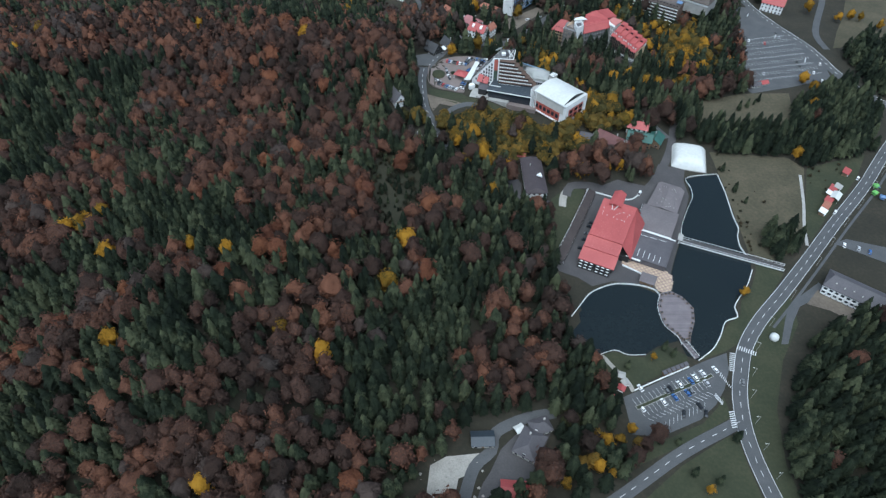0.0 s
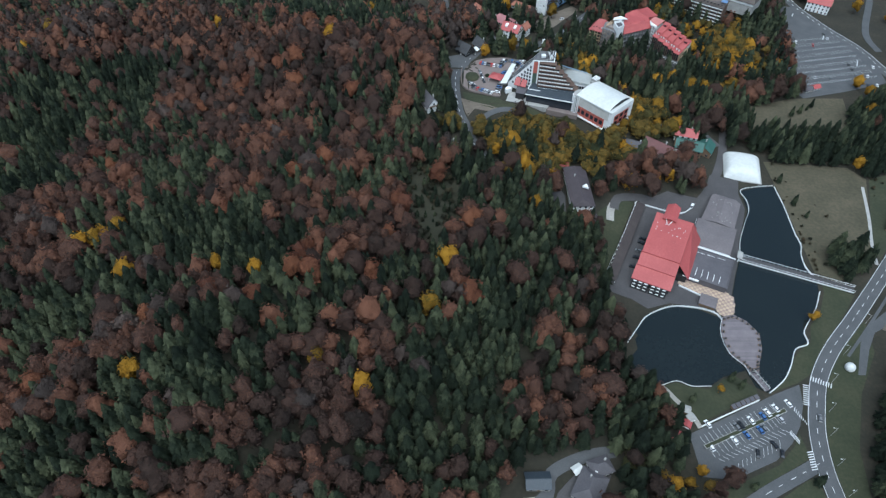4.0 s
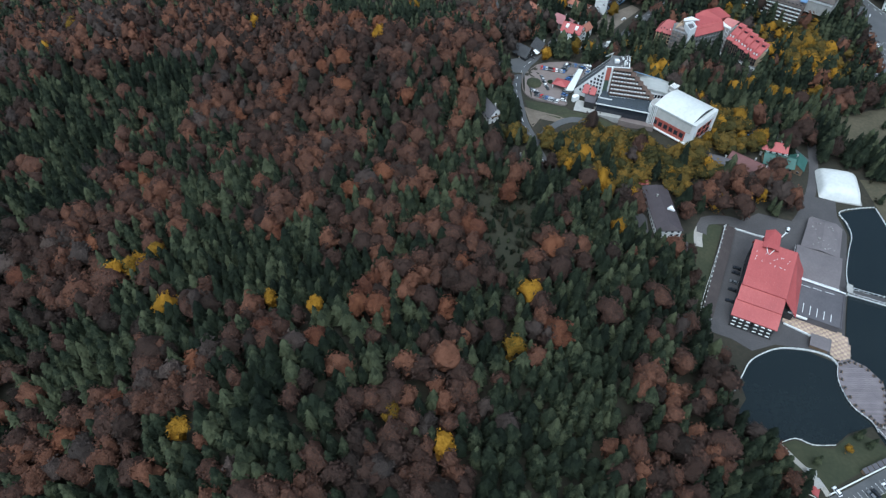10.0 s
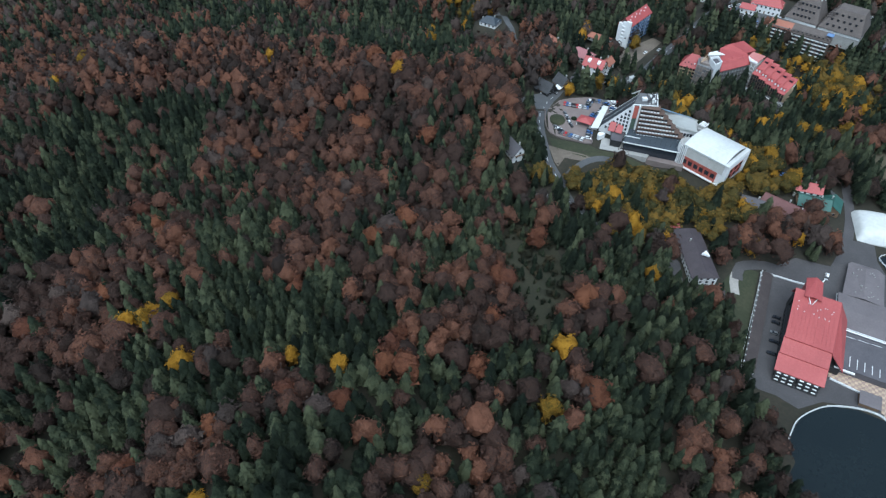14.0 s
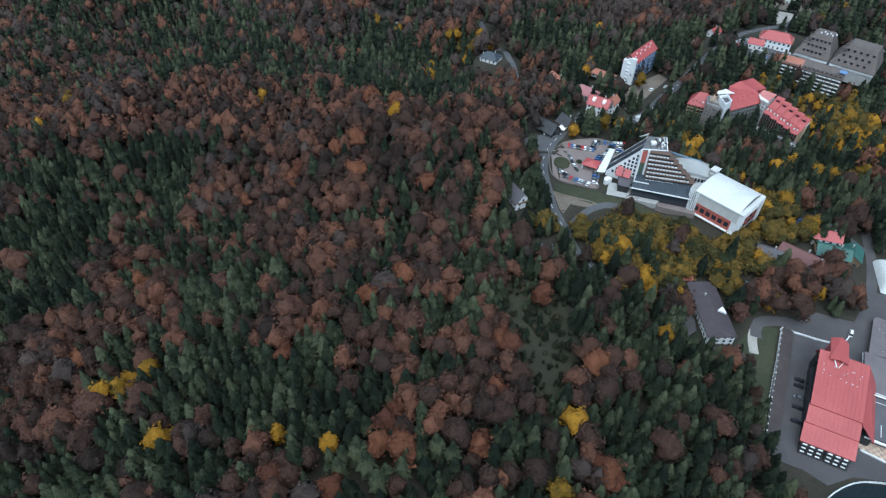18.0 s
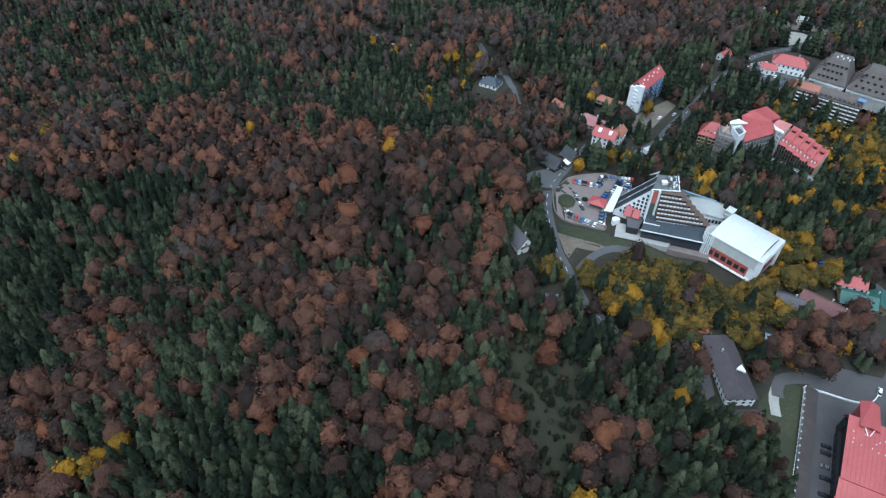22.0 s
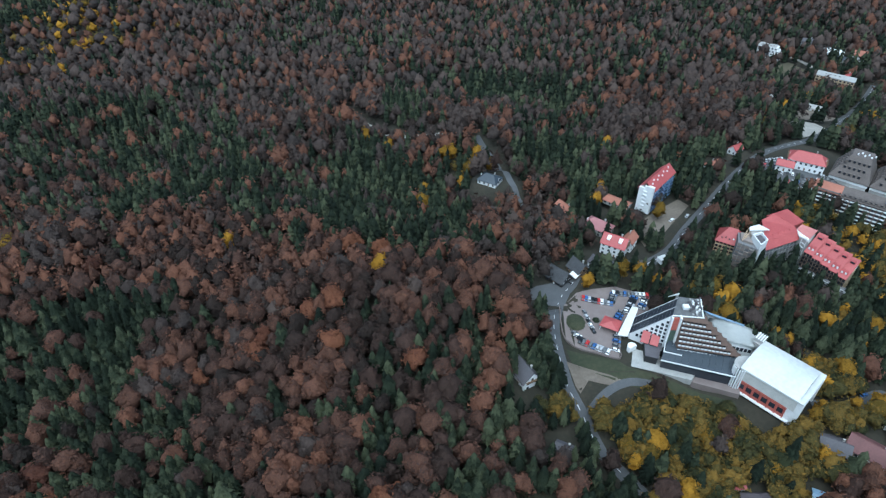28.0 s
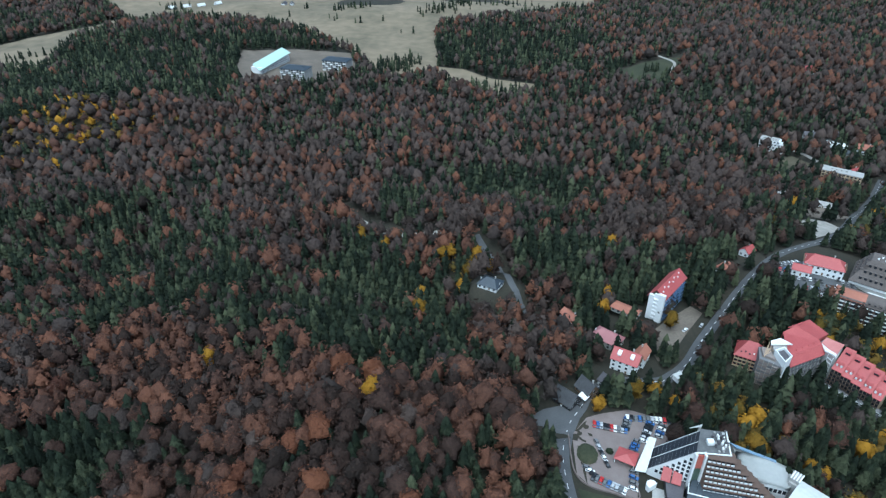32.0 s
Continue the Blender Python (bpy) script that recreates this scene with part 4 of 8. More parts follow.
# terraces in front of the hotel
tagged(mesh_object("pavement_terrace", *(lambda p: ([(x, y, z) for z in (15.5, 19.3) for x, y in p], [(3, 2, 1, 0), (4, 5, 6, 7), (0, 1, 5, 4), (1, 2, 6, 5), (2, 3, 7, 6), (3, 0, 4, 7)]))([(20, 417.5), (48.5, 408.6), (54.8, 416.6), (23.6, 429.6)]), M_CONCRETE), "bare grey concrete terrace in front of the hotel", "terrace", kind="structure")
tagged(mesh_object("pavement_brick_terrace", *(lambda p: ([(x, y, z) for z in (13.5, 18.2) for x, y in p], [(3, 2, 1, 0), (4, 5, 6, 7), (0, 1, 5, 4), (1, 2, 6, 5), (2, 3, 7, 6), (3, 0, 4, 7)]))([(48.6, 408.4), (70.0, 400.6), (74.0, 411.8), (54.9, 416.4)]), M_PAVING), "reddish paved terrace below the hotel", "terrace", kind="structure")

# ---- the red-roofed hotel ----
inn = thing("red_roofed_hotel", 0, 0, 0, 0, "large hotel with red mansard roofs, white tower and balconied wings", "hotel")
M_BALC = material("dark_balcony_timber", ((0.05, 0.035, 0.028), (0.09, 0.062, 0.05)), 0.6, 0.8)
M_OCHREWALL = material("tan_facade_frames", ((0.36, 0.27, 0.17), (0.46, 0.36, 0.24)), 0.5, 0.8)
M_PINKROOF = material("faded_red_sheet_roof", ((0.36, 0.12, 0.11), (0.43, 0.16, 0.145), (0.50, 0.21, 0.19)), 0.1, 0.6, fine=0.9)
M_GREYWORKS = material("raw_grey_concrete", ((0.10, 0.10, 0.105), (0.16, 0.16, 0.165), (0.23, 0.225, 0.22)), 0.3, 0.9, fine=1.4)
M_SCAFFOLD = material("weathered_scaffold_boards", ((0.15, 0.12, 0.105), (0.22, 0.185, 0.165), (0.30, 0.26, 0.235)), 0.35, 0.9, fine=2.0)
wing = thing("balconied_hotel_wing", 147.1, 509.1, 5.0, -48.7, "hotel wing with stepped red roof, dormers and rows of dark balconies", "hotel")
for s in range(5):
    u0, u1, lo, hi = s * 5.46, s * 5.46 + 5.44, 16.6 - 1.25 * s, 23.8 - 1.45 * s
    part("wall", prism([(u0, 0), (u1, 0), (u1, 13.6), (u0, 13.6)], -3, lo - 0.2), M_OCHREWALL, wing)
    part("gable", slab([(u1 - 0.3, 0.2, lo - 0.4), (u1 - 0.05, 0.2, lo - 0.4), (u1 - 0.05, 13.6, hi - 0.5), (u1 - 0.3, 13.6, hi - 0.5)], 1.4), M_RED, wing)
    part("back_wall", boxes((u0, u1, 13.3, 13.65, lo - 1, hi - 0.4)), M_WHITE, wing)
    part("roof", slab([(u0 - 0.1, -1.0, lo - 0.5), (u1 + 0.25, -1.0, lo - 0.5), (u1 + 0.25, 14.0, hi), (u0 - 0.1, 14.0, hi)], 0.35), M_RED, wing, "steep red sheet roof")
    k = (hi - lo) / 13.6
    for i in range(2):
        d = part("dormer", boxes((u0 + 0.7 + i * 2.3, u0 + 2.0 + i * 2.3, 1.6, 4.6, lo + 1.6 * k, lo + 1.6 * k + 1.7)), M_RED, wing, "small red dormer")
        part("dormer_front", bevelled(boxes((u0 + 0.8 + i * 2.3, u0 + 1.9 + i * 2.3, 1.45, 1.62, lo + 1.6 * k + 0.1, lo + 1.6 * k + 1.65)), 0.03), M_WHITE, d, "white dormer front")
    d = part("roof_hatch", boxes((u0 + 1.4, u0 + 4.2, 9.6, 12.2, lo + 9.6 * k, lo + 9.6 * k + 1.5)), M_RED, wing, "red roof box")
    part("hatch_front", boxes((u0 + 1.6, u0 + 4.0, 9.5, 9.62, lo + 9.6 * k + 0.2, lo + 9.6 * k + 1.4)), M_GLASS, d, "dark glazing")
    for f in range(4):
        for i in range(3):
            z = lo - 3.6 - 2.75 * f
            shared("balcony", "dark", lambda: boxes((-0.85, 0.85, -1.4, 0.05, 0, 0.15), (-0.85, 0.85, -1.45, -1.3, 0.15, 1.0), (-0.9, -0.8, -1.4, 0, 0.15, 1.0), (0.8, 0.9, -1.4, 0, 0.15, 1.0)), M_BALC, wing, pose(u0 + 0.9 + i * 1.82, 0, z), "dark timber balcony")
            window(wing, u0 + 0.9 + i * 1.82, 0, z + 0.2, 0, 1.2, 1.9, M_OCHREWALL)
part("terrace", boxes((-2, 31, -4.2, -0.02, -4, 5.0)), M_GREYWORKS, wing, "grey terrace base")
part("terrace_parapet", boxes((-2, 31, -4.4, -4.2, 4.2, 5.7)), M_WHITE, wing, "pale parapet")
for i in range(12):
    shared("parapet_opening", "p", lambda: boxes((-0.75, 0.75, -0.05, 0.05, 0, 0.8)), M_BLACK, wing, pose(-0.2 + i * 2.65, -4.44, 4.55))

# middle block
FRONT = [(122.1, 508.0), (146.6, 518.8)]
part("wall", prism([(122.9, 509.3), (146.4, 519.6), (152.5, 531.5), (147.6, 541.5), (131.5, 534.0), (127.5, 530.5), (121.5, 514)], 3.0, 24.0), M_GREYWORKS, inn, "raw grey concrete storeys")
part("roof", slab([(121.6, 506.8, 23.2), (147.4, 518.2, 23.2), (145.6, 522.2, 27.6), (122.4, 512.2, 27.6)], 0.4), M_RED, inn, "red sheet roof")
part("roof", slab([(122.4, 512.2, 27.6), (145.6, 522.2, 27.6), (145.0, 525.6, 28.2), (126.9, 531.8, 28.4), (122.6, 517.0, 28.0)], 0.4), M_RED, inn, "red sheet roof")
part("roof", slab([(126.9, 531.8, 28.4), (145.0, 525.6, 28.2), (136.5, 536.0, 30.2)], 0.4), M_RED, inn, "red sheet roof")
part("roof", slab([(145.0, 525.6, 28.2), (154.8, 532.3, 26.6), (148.4, 544.0, 28.2), (131.5, 536.0, 28.6), (136.5, 534.8, 30.1)], 0.4), M_RED, inn, "red sheet roof")
for x0, y0, x1, y1 in ((127.0, 531.6, 131.6, 535.8), (145.2, 525.4, 154.4, 532.2), (154.4, 532.2, 148.3, 543.6)):
    d = Vector((x1 - x0, y1 - y0)).normalized()
    part("fascia", prism([(x0, y0), (x1, y1), (x1 - d.y * 0.3, y1 + d.x * 0.3), (x0 - d.y * 0.3, y0 + d.x * 0.3)], 24.0, 26.6), M_RED, inn)
for i in range(5):
    t = (i + 0.7) / 5.6
    px, py = FRONT[0][0] + 24.5 * t, FRONT[0][1] + 10.8 * t
    d = part("roof_dormer", slab([(px - 0.6, py + 2.6, 26.9), (px + 2.2, py + 3.8, 26.9), (px + 1.0, py + 6.6, 28.3), (px - 1.8, py + 5.4, 28.3)], 1.1), M_RED, inn, "red shed dormer")
    part("dormer_glazing", slab([(px - 0.45, py + 2.5, 26.4), (px + 1.95, py + 3.55, 26.4), (px + 1.95, py + 3.6, 26.3), (px - 0.45, py + 2.6, 26.3)], 0.7), M_GLASS, d)
ax, ay = 24.5 / 26.77, 10.8 / 26.77
for k in range(5):
    out = 0.6 + 0.55 * (4 - k)
    q = [(FRONT[0][0] + ax * a - ay * b, FRONT[0][1] + ay * a + ax * b) for a, b in ((0.4, -out), (26.2, -out), (26.2, 1.3), (0.4, 1.3))]
    fl = part("gallery", prism(q, 5.2 + 3.55 * k, 5.5 + 3.55 * k), M_GREYWORKS, inn, "grey concrete gallery deck")
    for i in range(10):
        a = 0.8 + 2.8 * i
        shared("pillar", "c", lambda: boxes((-0.16, 0.16, -0.16, 0.16, 0, 3.25)), M_CONCRETE, fl, pose(FRONT[0][0] + ax * a + ay * (out - 0.3), FRONT[0][1] + ay * a - ax * (out - 0.3), 5.5 + 3.55 * k, 0, 0, 23.8))
        if i < 9:
            window(inn, FRONT[0][0] + ax * (a + 1.4) - ay * 1.2, FRONT[0][1] + ay * (a + 1.4) + ax * 1.2, 6.0 + 3.55 * k, 23.8, 1.9, 2.0)
# white tower with a sunk dark top
tq = [(113.5, 513.0), (114.7, 502.4), (121.0, 507.6), (120.0, 515.5)]
tower = part("white_tower", prism(tq, 3.0, 29.4), M_WHITE, inn, "white angular lift tower")
tc = Vector((117.3, 509.6))
inner = [tuple(tc + (Vector(p) - tc) * 0.84) for p in tq]
part("tower_cap", prism(inner, 29.4, 29.55), M_DARKROOF, tower, "dark sunk roof")
for i in range(4):
    part("tower_rim", prism([tq[i], tq[(i + 1) % 4], inner[(i + 1) % 4], inner[i]], 29.4, 31.2), M_WHITE, tower)
part("white_canopy", slab([(114.0, 518.6, 29.8), (125.7, 517.7, 31.0), (121.5, 524.0, 30.4), (115.5, 522.5, 29.6)], 0.5), M_WHITE, inn, "white pointed canopy roof")
part("rear_wall", prism([(114, 514), (122, 515), (125, 524), (116, 522)], 3.0, 29.0), M_CONCRETE, inn)
# scaffolded stair block
shell = part("raw_concrete_block", prism([(104.8, 510.6), (114.4, 503.4), (114.0, 512.6), (113.4, 519.0), (108.4, 520.6)], 2.0, 26.6), M_GREYWORKS, inn, "unfinished concrete block under scaffolding")
part("upper_frame", prism([(107, 512), (112.6, 507.6), (112.8, 517.6), (109, 519)], 26.6, 28.2), M_SCAFFOLD, inn, "timber formwork on the raw block")
for k in range(7):
    part("formwork_beam", boxes((0, 8.5, -0.12, 0.12, 0, 0.25)), M_STRAW, inn, "pale timber beam").matrix_local = pose(106.6 + 0.7 * k, 509.8 + 0.9 * k, 28.25 + 0.02 * k, 0, 0, 60 - 14 * (k % 3))
sd = Vector((9.6, -7.2)).normalized()
for k in range(9):
    z = 3.4 + 2.7 * k
    p = part("scaffold_deck", prism([(104.2, 509.6), (114.0, 502.3), (114.6, 503.1), (104.8, 510.4)], z, z + 0.12), M_SCAFFOLD, inn, "scaffold walkway")
    for i in range(6):
        at = Vector((104.2, 509.5)) + sd * (2.43 * i)
        shared("scaffold_pole", "s", lambda: boxes((-0.06, 0.06, -0.06, 0.06, 0, 2.7)), M_CONCRETE, p, pose(at.x, at.y, z + 0.12))
        if i < 5 and (i * 7 + k * 3) % 5 != 0:
            shared("scaffold_board", "b%d" % ((i + k) % 3), lambda: boxes((0.1, 2.3, -0.04, 0.02, 0.1, 1.2 + 0.5 * ((i + k) % 3))), M_SCAFFOLD, p, pose(at.x, at.y, z + 0.15, 0, 0, -36.9))
# link between middle block and wing
part("link_wall", prism([(146.6, 518.2), (148.6, 510.8), (157.0, 519.8), (150.0, 526.5)], 3.0, 26.0), M_CONCRETE, inn, "pale link building")
part("link_roof", slab([(146.4, 523.8, 27.0), (149.0, 512.5, 27.2), (157.4, 520.2, 28.6), (150.5, 527.0, 28.4)], 0.5), M_PINKROOF, inn, "faded red link roof")
part("link_fascia", slab([(146.0, 523.4, 27.3), (145.8, 518.0, 26.2), (149.0, 512.0, 27.3), (149.6, 513.4, 27.5), (147.0, 518.6, 27.4)], 0.9), M_WHITE, inn, "white fascia")
for k in range(7):
    shared("link_frame", "f", lambda: boxes((-2.0, 2.0, -0.2, 0.2, 0, 0.5), (-2.0, -1.7, -0.2, 0.2, 0.5, 2.7), (1.7, 2.0, -0.2, 0.2, 0.5, 2.7)), M_WHITE, inn, pose(147.6, 514.2, 6.5 + 2.7 * k, 0, 0, -75))
left = thing("tan_hotel_wing", 97.3, 522.9, 3.0, -29.4, "hotel wing with a red tapering roof and tan framed balconies", "hotel")
part("wall", boxes((0, 14.2, 0, 12, -2, 17.6)), M_BRICK, left)
part("roof", slab([(-0.8, -1.4, 16.4), (15.0, -1.4, 16.4), (10.6, 5.2, 24.6), (5.0, 5.2, 24.6)], 0.3, slab([(5, 5.2, 24.6), (10.6, 5.2, 24.6), (15.0, 12.8, 16.8), (-0.8, 12.8, 16.8)], 0.3, slab([(-0.8, 12.8, 16.8), (-0.8, -1.4, 16.4), (5, 5.2, 24.6)], 0.3, slab([(15.0, -1.4, 16.4), (15.0, 12.8, 16.8), (10.6, 5.2, 24.6)], 0.3)))), M_RED, left, "red hipped roof")
for i in range(5):
    part("roof_window", bevelled(boxes((2.4 + 2.3 * i, 3.3 + 2.3 * i, 0.2 + 0.4 * (i % 2), 1.0 + 0.4 * (i % 2), 18.0 + 0.6 * (i % 2), 19.1 + 0.6 * (i % 2))), 0.08), M_WHITE if i > 2 else M_GLASS, left, "roof light")
for k in range(6):
    for i in range(6):
        u = 1.2 + i * 2.36
        shared("balcony", "tan", lambda: boxes((-1.15, 1.15, -1.2, 0.05, 0, 0.2), (-1.15, 1.15, -1.25, -1.08, 0.2, 0.9), (-1.22, -1.0, -1.25, 0, 0.2, 2.72), (1.0, 1.22, -1.25, 0, 0.2, 2.72)), M_OCHREWALL, left, pose(u, 0, -0.2 + 2.75 * k))
        window(left, u, 0, 0.3 + 2.75 * k, 0, 1.5, 1.8, M_BALC)

# ---- the red and white block by the valley road ----
slabh = thing("red_roofed_block", 60.6, 564.5, 12.0, 49.5, "narrow white block with a red sloping roof and blue balconies", "hotel")
part("wall", boxes((0, 32, -5.0, 5.0, 0, 17.5)), M_WHITE, slabh)
part("roof", slab([(-0.5, -5.8, 17.6), (33, -5.8, 17.6), (33, 0.8, 23.0), (-0.5, 0.8, 23.0)], 0.35, slab([(-0.5, 0.8, 23.0), (33, 0.8, 23.0), (33, 6.4, 16.6), (-0.5, 6.4, 16.6)], 0.35)), M_RED, slabh, "red sheet roof")
M_BLUE = plain("faded_blue_paint", (0.12, 0.20, 0.36))
part("end_wall", boxes((-2.2, 0.05, -5.6, -1.6, 0, 21.5), (-2.2, 0.05, 1.2, 4.6, 0, 19.0), (-1.6, 0.05, -1.6, 1.2, 0, 20.5)), M_WHITE, slabh, "white stepped end wall")
for k in range(6):
    part("end_balcony", boxes((-2.6, -1.5, -1.7, 1.3, 1.8 + 2.9 * k, 2.7 + 2.9 * k)), M_WHITE, slabh, "white balcony front")
    for i in range(11):
        shared("balcony", "blue", lambda: boxes((-1.2, 1.2, -1.1, 0.05, 0, 0.15), (-1.2, 1.2, -1.15, -1.02, 0.15, 1.0)), M_BLUE, slabh, pose(1.8 + i * 2.75, -5.0, 0.8 + 2.8 * k))
        window(slabh, 1.8 + i * 2.75, -5.0, 1.1 + 2.8 * k, 0, 1.4, 1.6)
for i in range(8):
    part("roof_light", bevelled(boxes((3 + 3.6 * i, 3.8 + 3.6 * i, -2.4 + 1.2 * (i % 2), -1.6 + 1.2 * (i % 2), 20.2 + (i % 2), 21.4 + (i % 2))), 0.06), M_WHITE, slabh, "small white roof light")

# ---- houses ----
M_PURPLEROOF = material("purple_brown_sheet_roof", ((0.042, 0.033, 0.037), (0.056, 0.045, 0.050), (0.076, 0.062, 0.067)), 0.2, 0.7, fine=1.2)
gable_house("guest_house", 63.2, 334.0, 92, 37, 14, 8.0, 3.0, M_WHITE, M_PURPLEROOF, "long white guest house with a dark grey pitched roof", z=3.0, floors=3, bays=12, dormers=0, hip=2.6)
gable_house("guest_house_annex", 65.5, 307.5, 2, 13, 8, 4.5, 2.0, M_WHITE, M_PURPLEROOF, "low white annex with a dark roof beside the guest house", z=2.6, floors=1, chimney=False)
gable_house("red_roofed_shed", 54.5, 358.0, 4, 9, 6, 3.5, 1.8, M_CONCRETE, M_RED, "small shed with a red pitched roof", z=7.0, floors=1, chimney=False)
part("dormer", slab([(-6.5, -4.8, 12.2), (-2.2, -4.2, 12.2), (-4.2, -1.2, 12.0)], 1.2), M_WHITE, bpy.data.objects["guest_house"], "white triangular dormer")
M_MAROON = material("maroon_sheet_roof", ((0.085, 0.035, 0.034), (0.12, 0.05, 0.048), (0.16, 0.07, 0.066)), 0.2, 0.7, fine=1.2)
gable_house("brown_roofed_villa", 124.0, 374.0, -40, 20, 12, 7.5, 4.2, M_WHITE, M_MAROON, "white villa with a maroon roof", z=4.5, floors=2, balcony=True)
gable_house("white_gabled_villa", 134.0, 366.0, 50, 12, 9, 6.0, 3.6, M_WHITE, M_MAROON, "white gabled villa with a maroon roof", z=3.5, floors=2, balcony=True)
gable_house("green_roofed_house", 148.0, 381.0, -18, 18, 12, 6.0, 3.4, M_WOOD, M_GREENROOF, "timber house with a green sheet roof", z=3.0, floors=2, balcony=True)
gable_house("green_roofed_lodge", 160.5, 381.0, 60, 12, 10, 5.0, 3.0, M_WOOD, M_GREENROOF, "timber lodge with a green sheet roof", z=2.0, floors=1)
gable_house("red_roofed_house", 148.0, 391.5, -18, 15, 9, 6.5, 3.4, M_WHITE, M_RED, "house with a bright red sheet roof", z=5.0, floors=2)
gable_house("dark_roofed_house", 109.0, 378.0, -25, 13, 10, 5.0, 3.0, M_WOOD, M_DARKROOF, "dark roofed timber house with a white balcony", z=5.5, floors=2, balcony=True)
gable_house("steep_roofed_chalet", -35.5, 410.0, -62, 13, 10, 6.0, 5.6, M_WHITE, M_DARKROOF, "white chalet with a steep grey roof among the trees", z=17.5, floors=2, balcony=True)
gable_house("grey_roofed_cottage", -20.6, 370.0, -25, 8, 7, 4.0, 3.0, M_WHITE, M_DARKROOF, "small white cottage with a grey roof", z=13.0, floors=1)
gable_house("roadside_shed", -24.5, 409.0, 20, 8, 6, 3.2, 1.6, M_CONCRETE, M_CONCRETE, "small grey roadside shed", z=17.8, floors=1, chimney=False)
gable_house("blue_roofed_garage", 94.0, 352.0, -25, 10, 6, 4.2, 1.2, M_WHITE, M_BLUEMETAL, "small garage with a pale blue roof", z=3.5, floors=1, chimney=False)
gable_house("white_villa_with_red_roof", 30.5, 515.0, -30, 15, 11, 9.0, 4.5, M_WHITE, M_RED, "white three-storey villa with a red roof", z=14.5, floors=3, dormers=2, balcony=True)
gable_house("side_villa_with_red_roof", 41.0, 520.5, 55, 10, 7, 7.0, 3.2, M_WHITE, M_TILE, "smaller white villa with a brown-red roof", z=14.5, floors=2)
M_ROSE = material("faded_rose_roof", ((0.27, 0.11, 0.12), (0.33, 0.145, 0.15), (0.38, 0.18, 0.18)), 0.2, 0.75)
gable_house("rose_roofed_house", 25.0, 539.0, -40, 17, 11, 5.0, 4.0, M_CONCRETE, M_ROSE, "house with a faded rose hipped roof", z=13.5, floors=2, hip=4.5)
gable_house("red_roofed_cabin", 5.5, 560.0, -58, 13, 7, 4.5, 2.8, M_WHITE, M_TILE, "narrow cabin with a brown-red roof", z=13.0, floors=1)
M_SHINGLE = material("dark_weathered_shingles", ((0.030, 0.031, 0.034), (0.050, 0.051, 0.055), (0.075, 0.076, 0.08)), 0.3, 0.9, fine=2.0)
gable_house("roadside_inn", -9.0, 484.0, -44, 12, 10, 3.2, 5.2, M_BLACK, M_SHINGLE, "roadside inn with a steep dark shingle roof", z=19.0, floors=1, chimney=False)
gable_house("roadside_inn_annex", 3.5, 491.0, -58, 10, 9, 3.4, 5.0, M_WOOD, M_SHINGLE, "steep dark-roofed annex beside the roadside inn", z=19.2, floors=1)
porch = thing("inn_porch", 0.2, 484.6, 19.0, -44, "white canopy on posts between two dark-roofed inns", "canopy")
part("canopy_roof", bevelled(slab([(-2.6, -2.0, 3.0), (2.6, -2.0, 3.0), (2.6, 2.0, 3.5), (-2.6, 2.0, 3.5)], 0.2), 0.05), M_WHITE, porch, "white sheet roof")
for a in (-2.3, 2.3):
    for b in (-1.7, 1.7):
        shared("post", "porch", lambda: boxes((-0.09, 0.09, -0.09, 0.09, -0.5, 3.0)), M_WOOD, porch, pose(a, b, 0))
part("deck_floor", boxes((-9, 3, -5.2, -2.2, -0.6, 0.3)), M_DARKROOF, porch, "dark terrace floor")
part("deck_rail", boxes((-9, 3, -5.3, -5.2, 0.3, 1.2)), M_BLACK, porch, "black terrace rail")
gable_house("small_white_house", 16.2, 496.5, -62, 9, 7, 4.6, 3.6, M_WHITE, M_DARKROOF, "small white house with a steep grey roof", z=16.5, floors=1)
gable_house("low_red_pavilion", 44.0, 570.0, -38, 18, 8, 3.2, 1.8, M_CONCRETE, M_TILE, "low pavilion with a dull red roof beside the block", z=12.6, floors=1, chimney=False)
gable_house("blue_roofed_chalet", -44.0, 608.0, -30, 15, 12, 3.5, 3.6, M_WHITE, M_SLATE, "chalet with a blue-grey hipped roof in a clearing", z=6.5, floors=1, hip=5.0)
gable_house("orange_roofed_house", 125.6, 619.0, 35, 12, 9, 4.5, 3.2, M_WHITE, M_TILE, "house with an orange tiled roof among trees", z=10.5, floors=1)
gable_house("white_house_with_red_roof", 147.0, 633.0, 35, 9, 7, 4.5, 3.0, M_WHITE, M_RED, "small white house with a red roof by the road", z=17.5, floors=1)
gable_house("red_roofed_restaurant", 184.0, 600.0, -28, 24, 13, 7.5, 4.6, M_WHITE, M_RED, "white restaurant with a broad red hipped roof", z=25.5, floors=2, hip=5.0, balcony=True)
gable_house("red_roofed_porch_house", 168.0, 597.5, -28, 11, 8, 4.5, 2.6, M_WHITE, M_RED, "small white house with a red roof beside the restaurant", z=25.5, floors=1)
gable_house("far_red_villa", 402.0, 1085.0, 20, 18, 12, 7, 5, M_WHITE, M_RED, "distant white villa with a red roof", floors=2)
gable_house("far_dark_chalet", 372.0, 1090.0, 10, 17, 11, 4, 4.5, M_WOOD, M_DARKROOF, "distant dark timber chalet beside a lane", floors=1)
gable_house("lone_white_hut", 111.0, 1330.0, 40, 7, 6, 4, 3.5, M_WHITE, M_WHITE, "lone white hut in the far wood", floors=1, chimney=False)

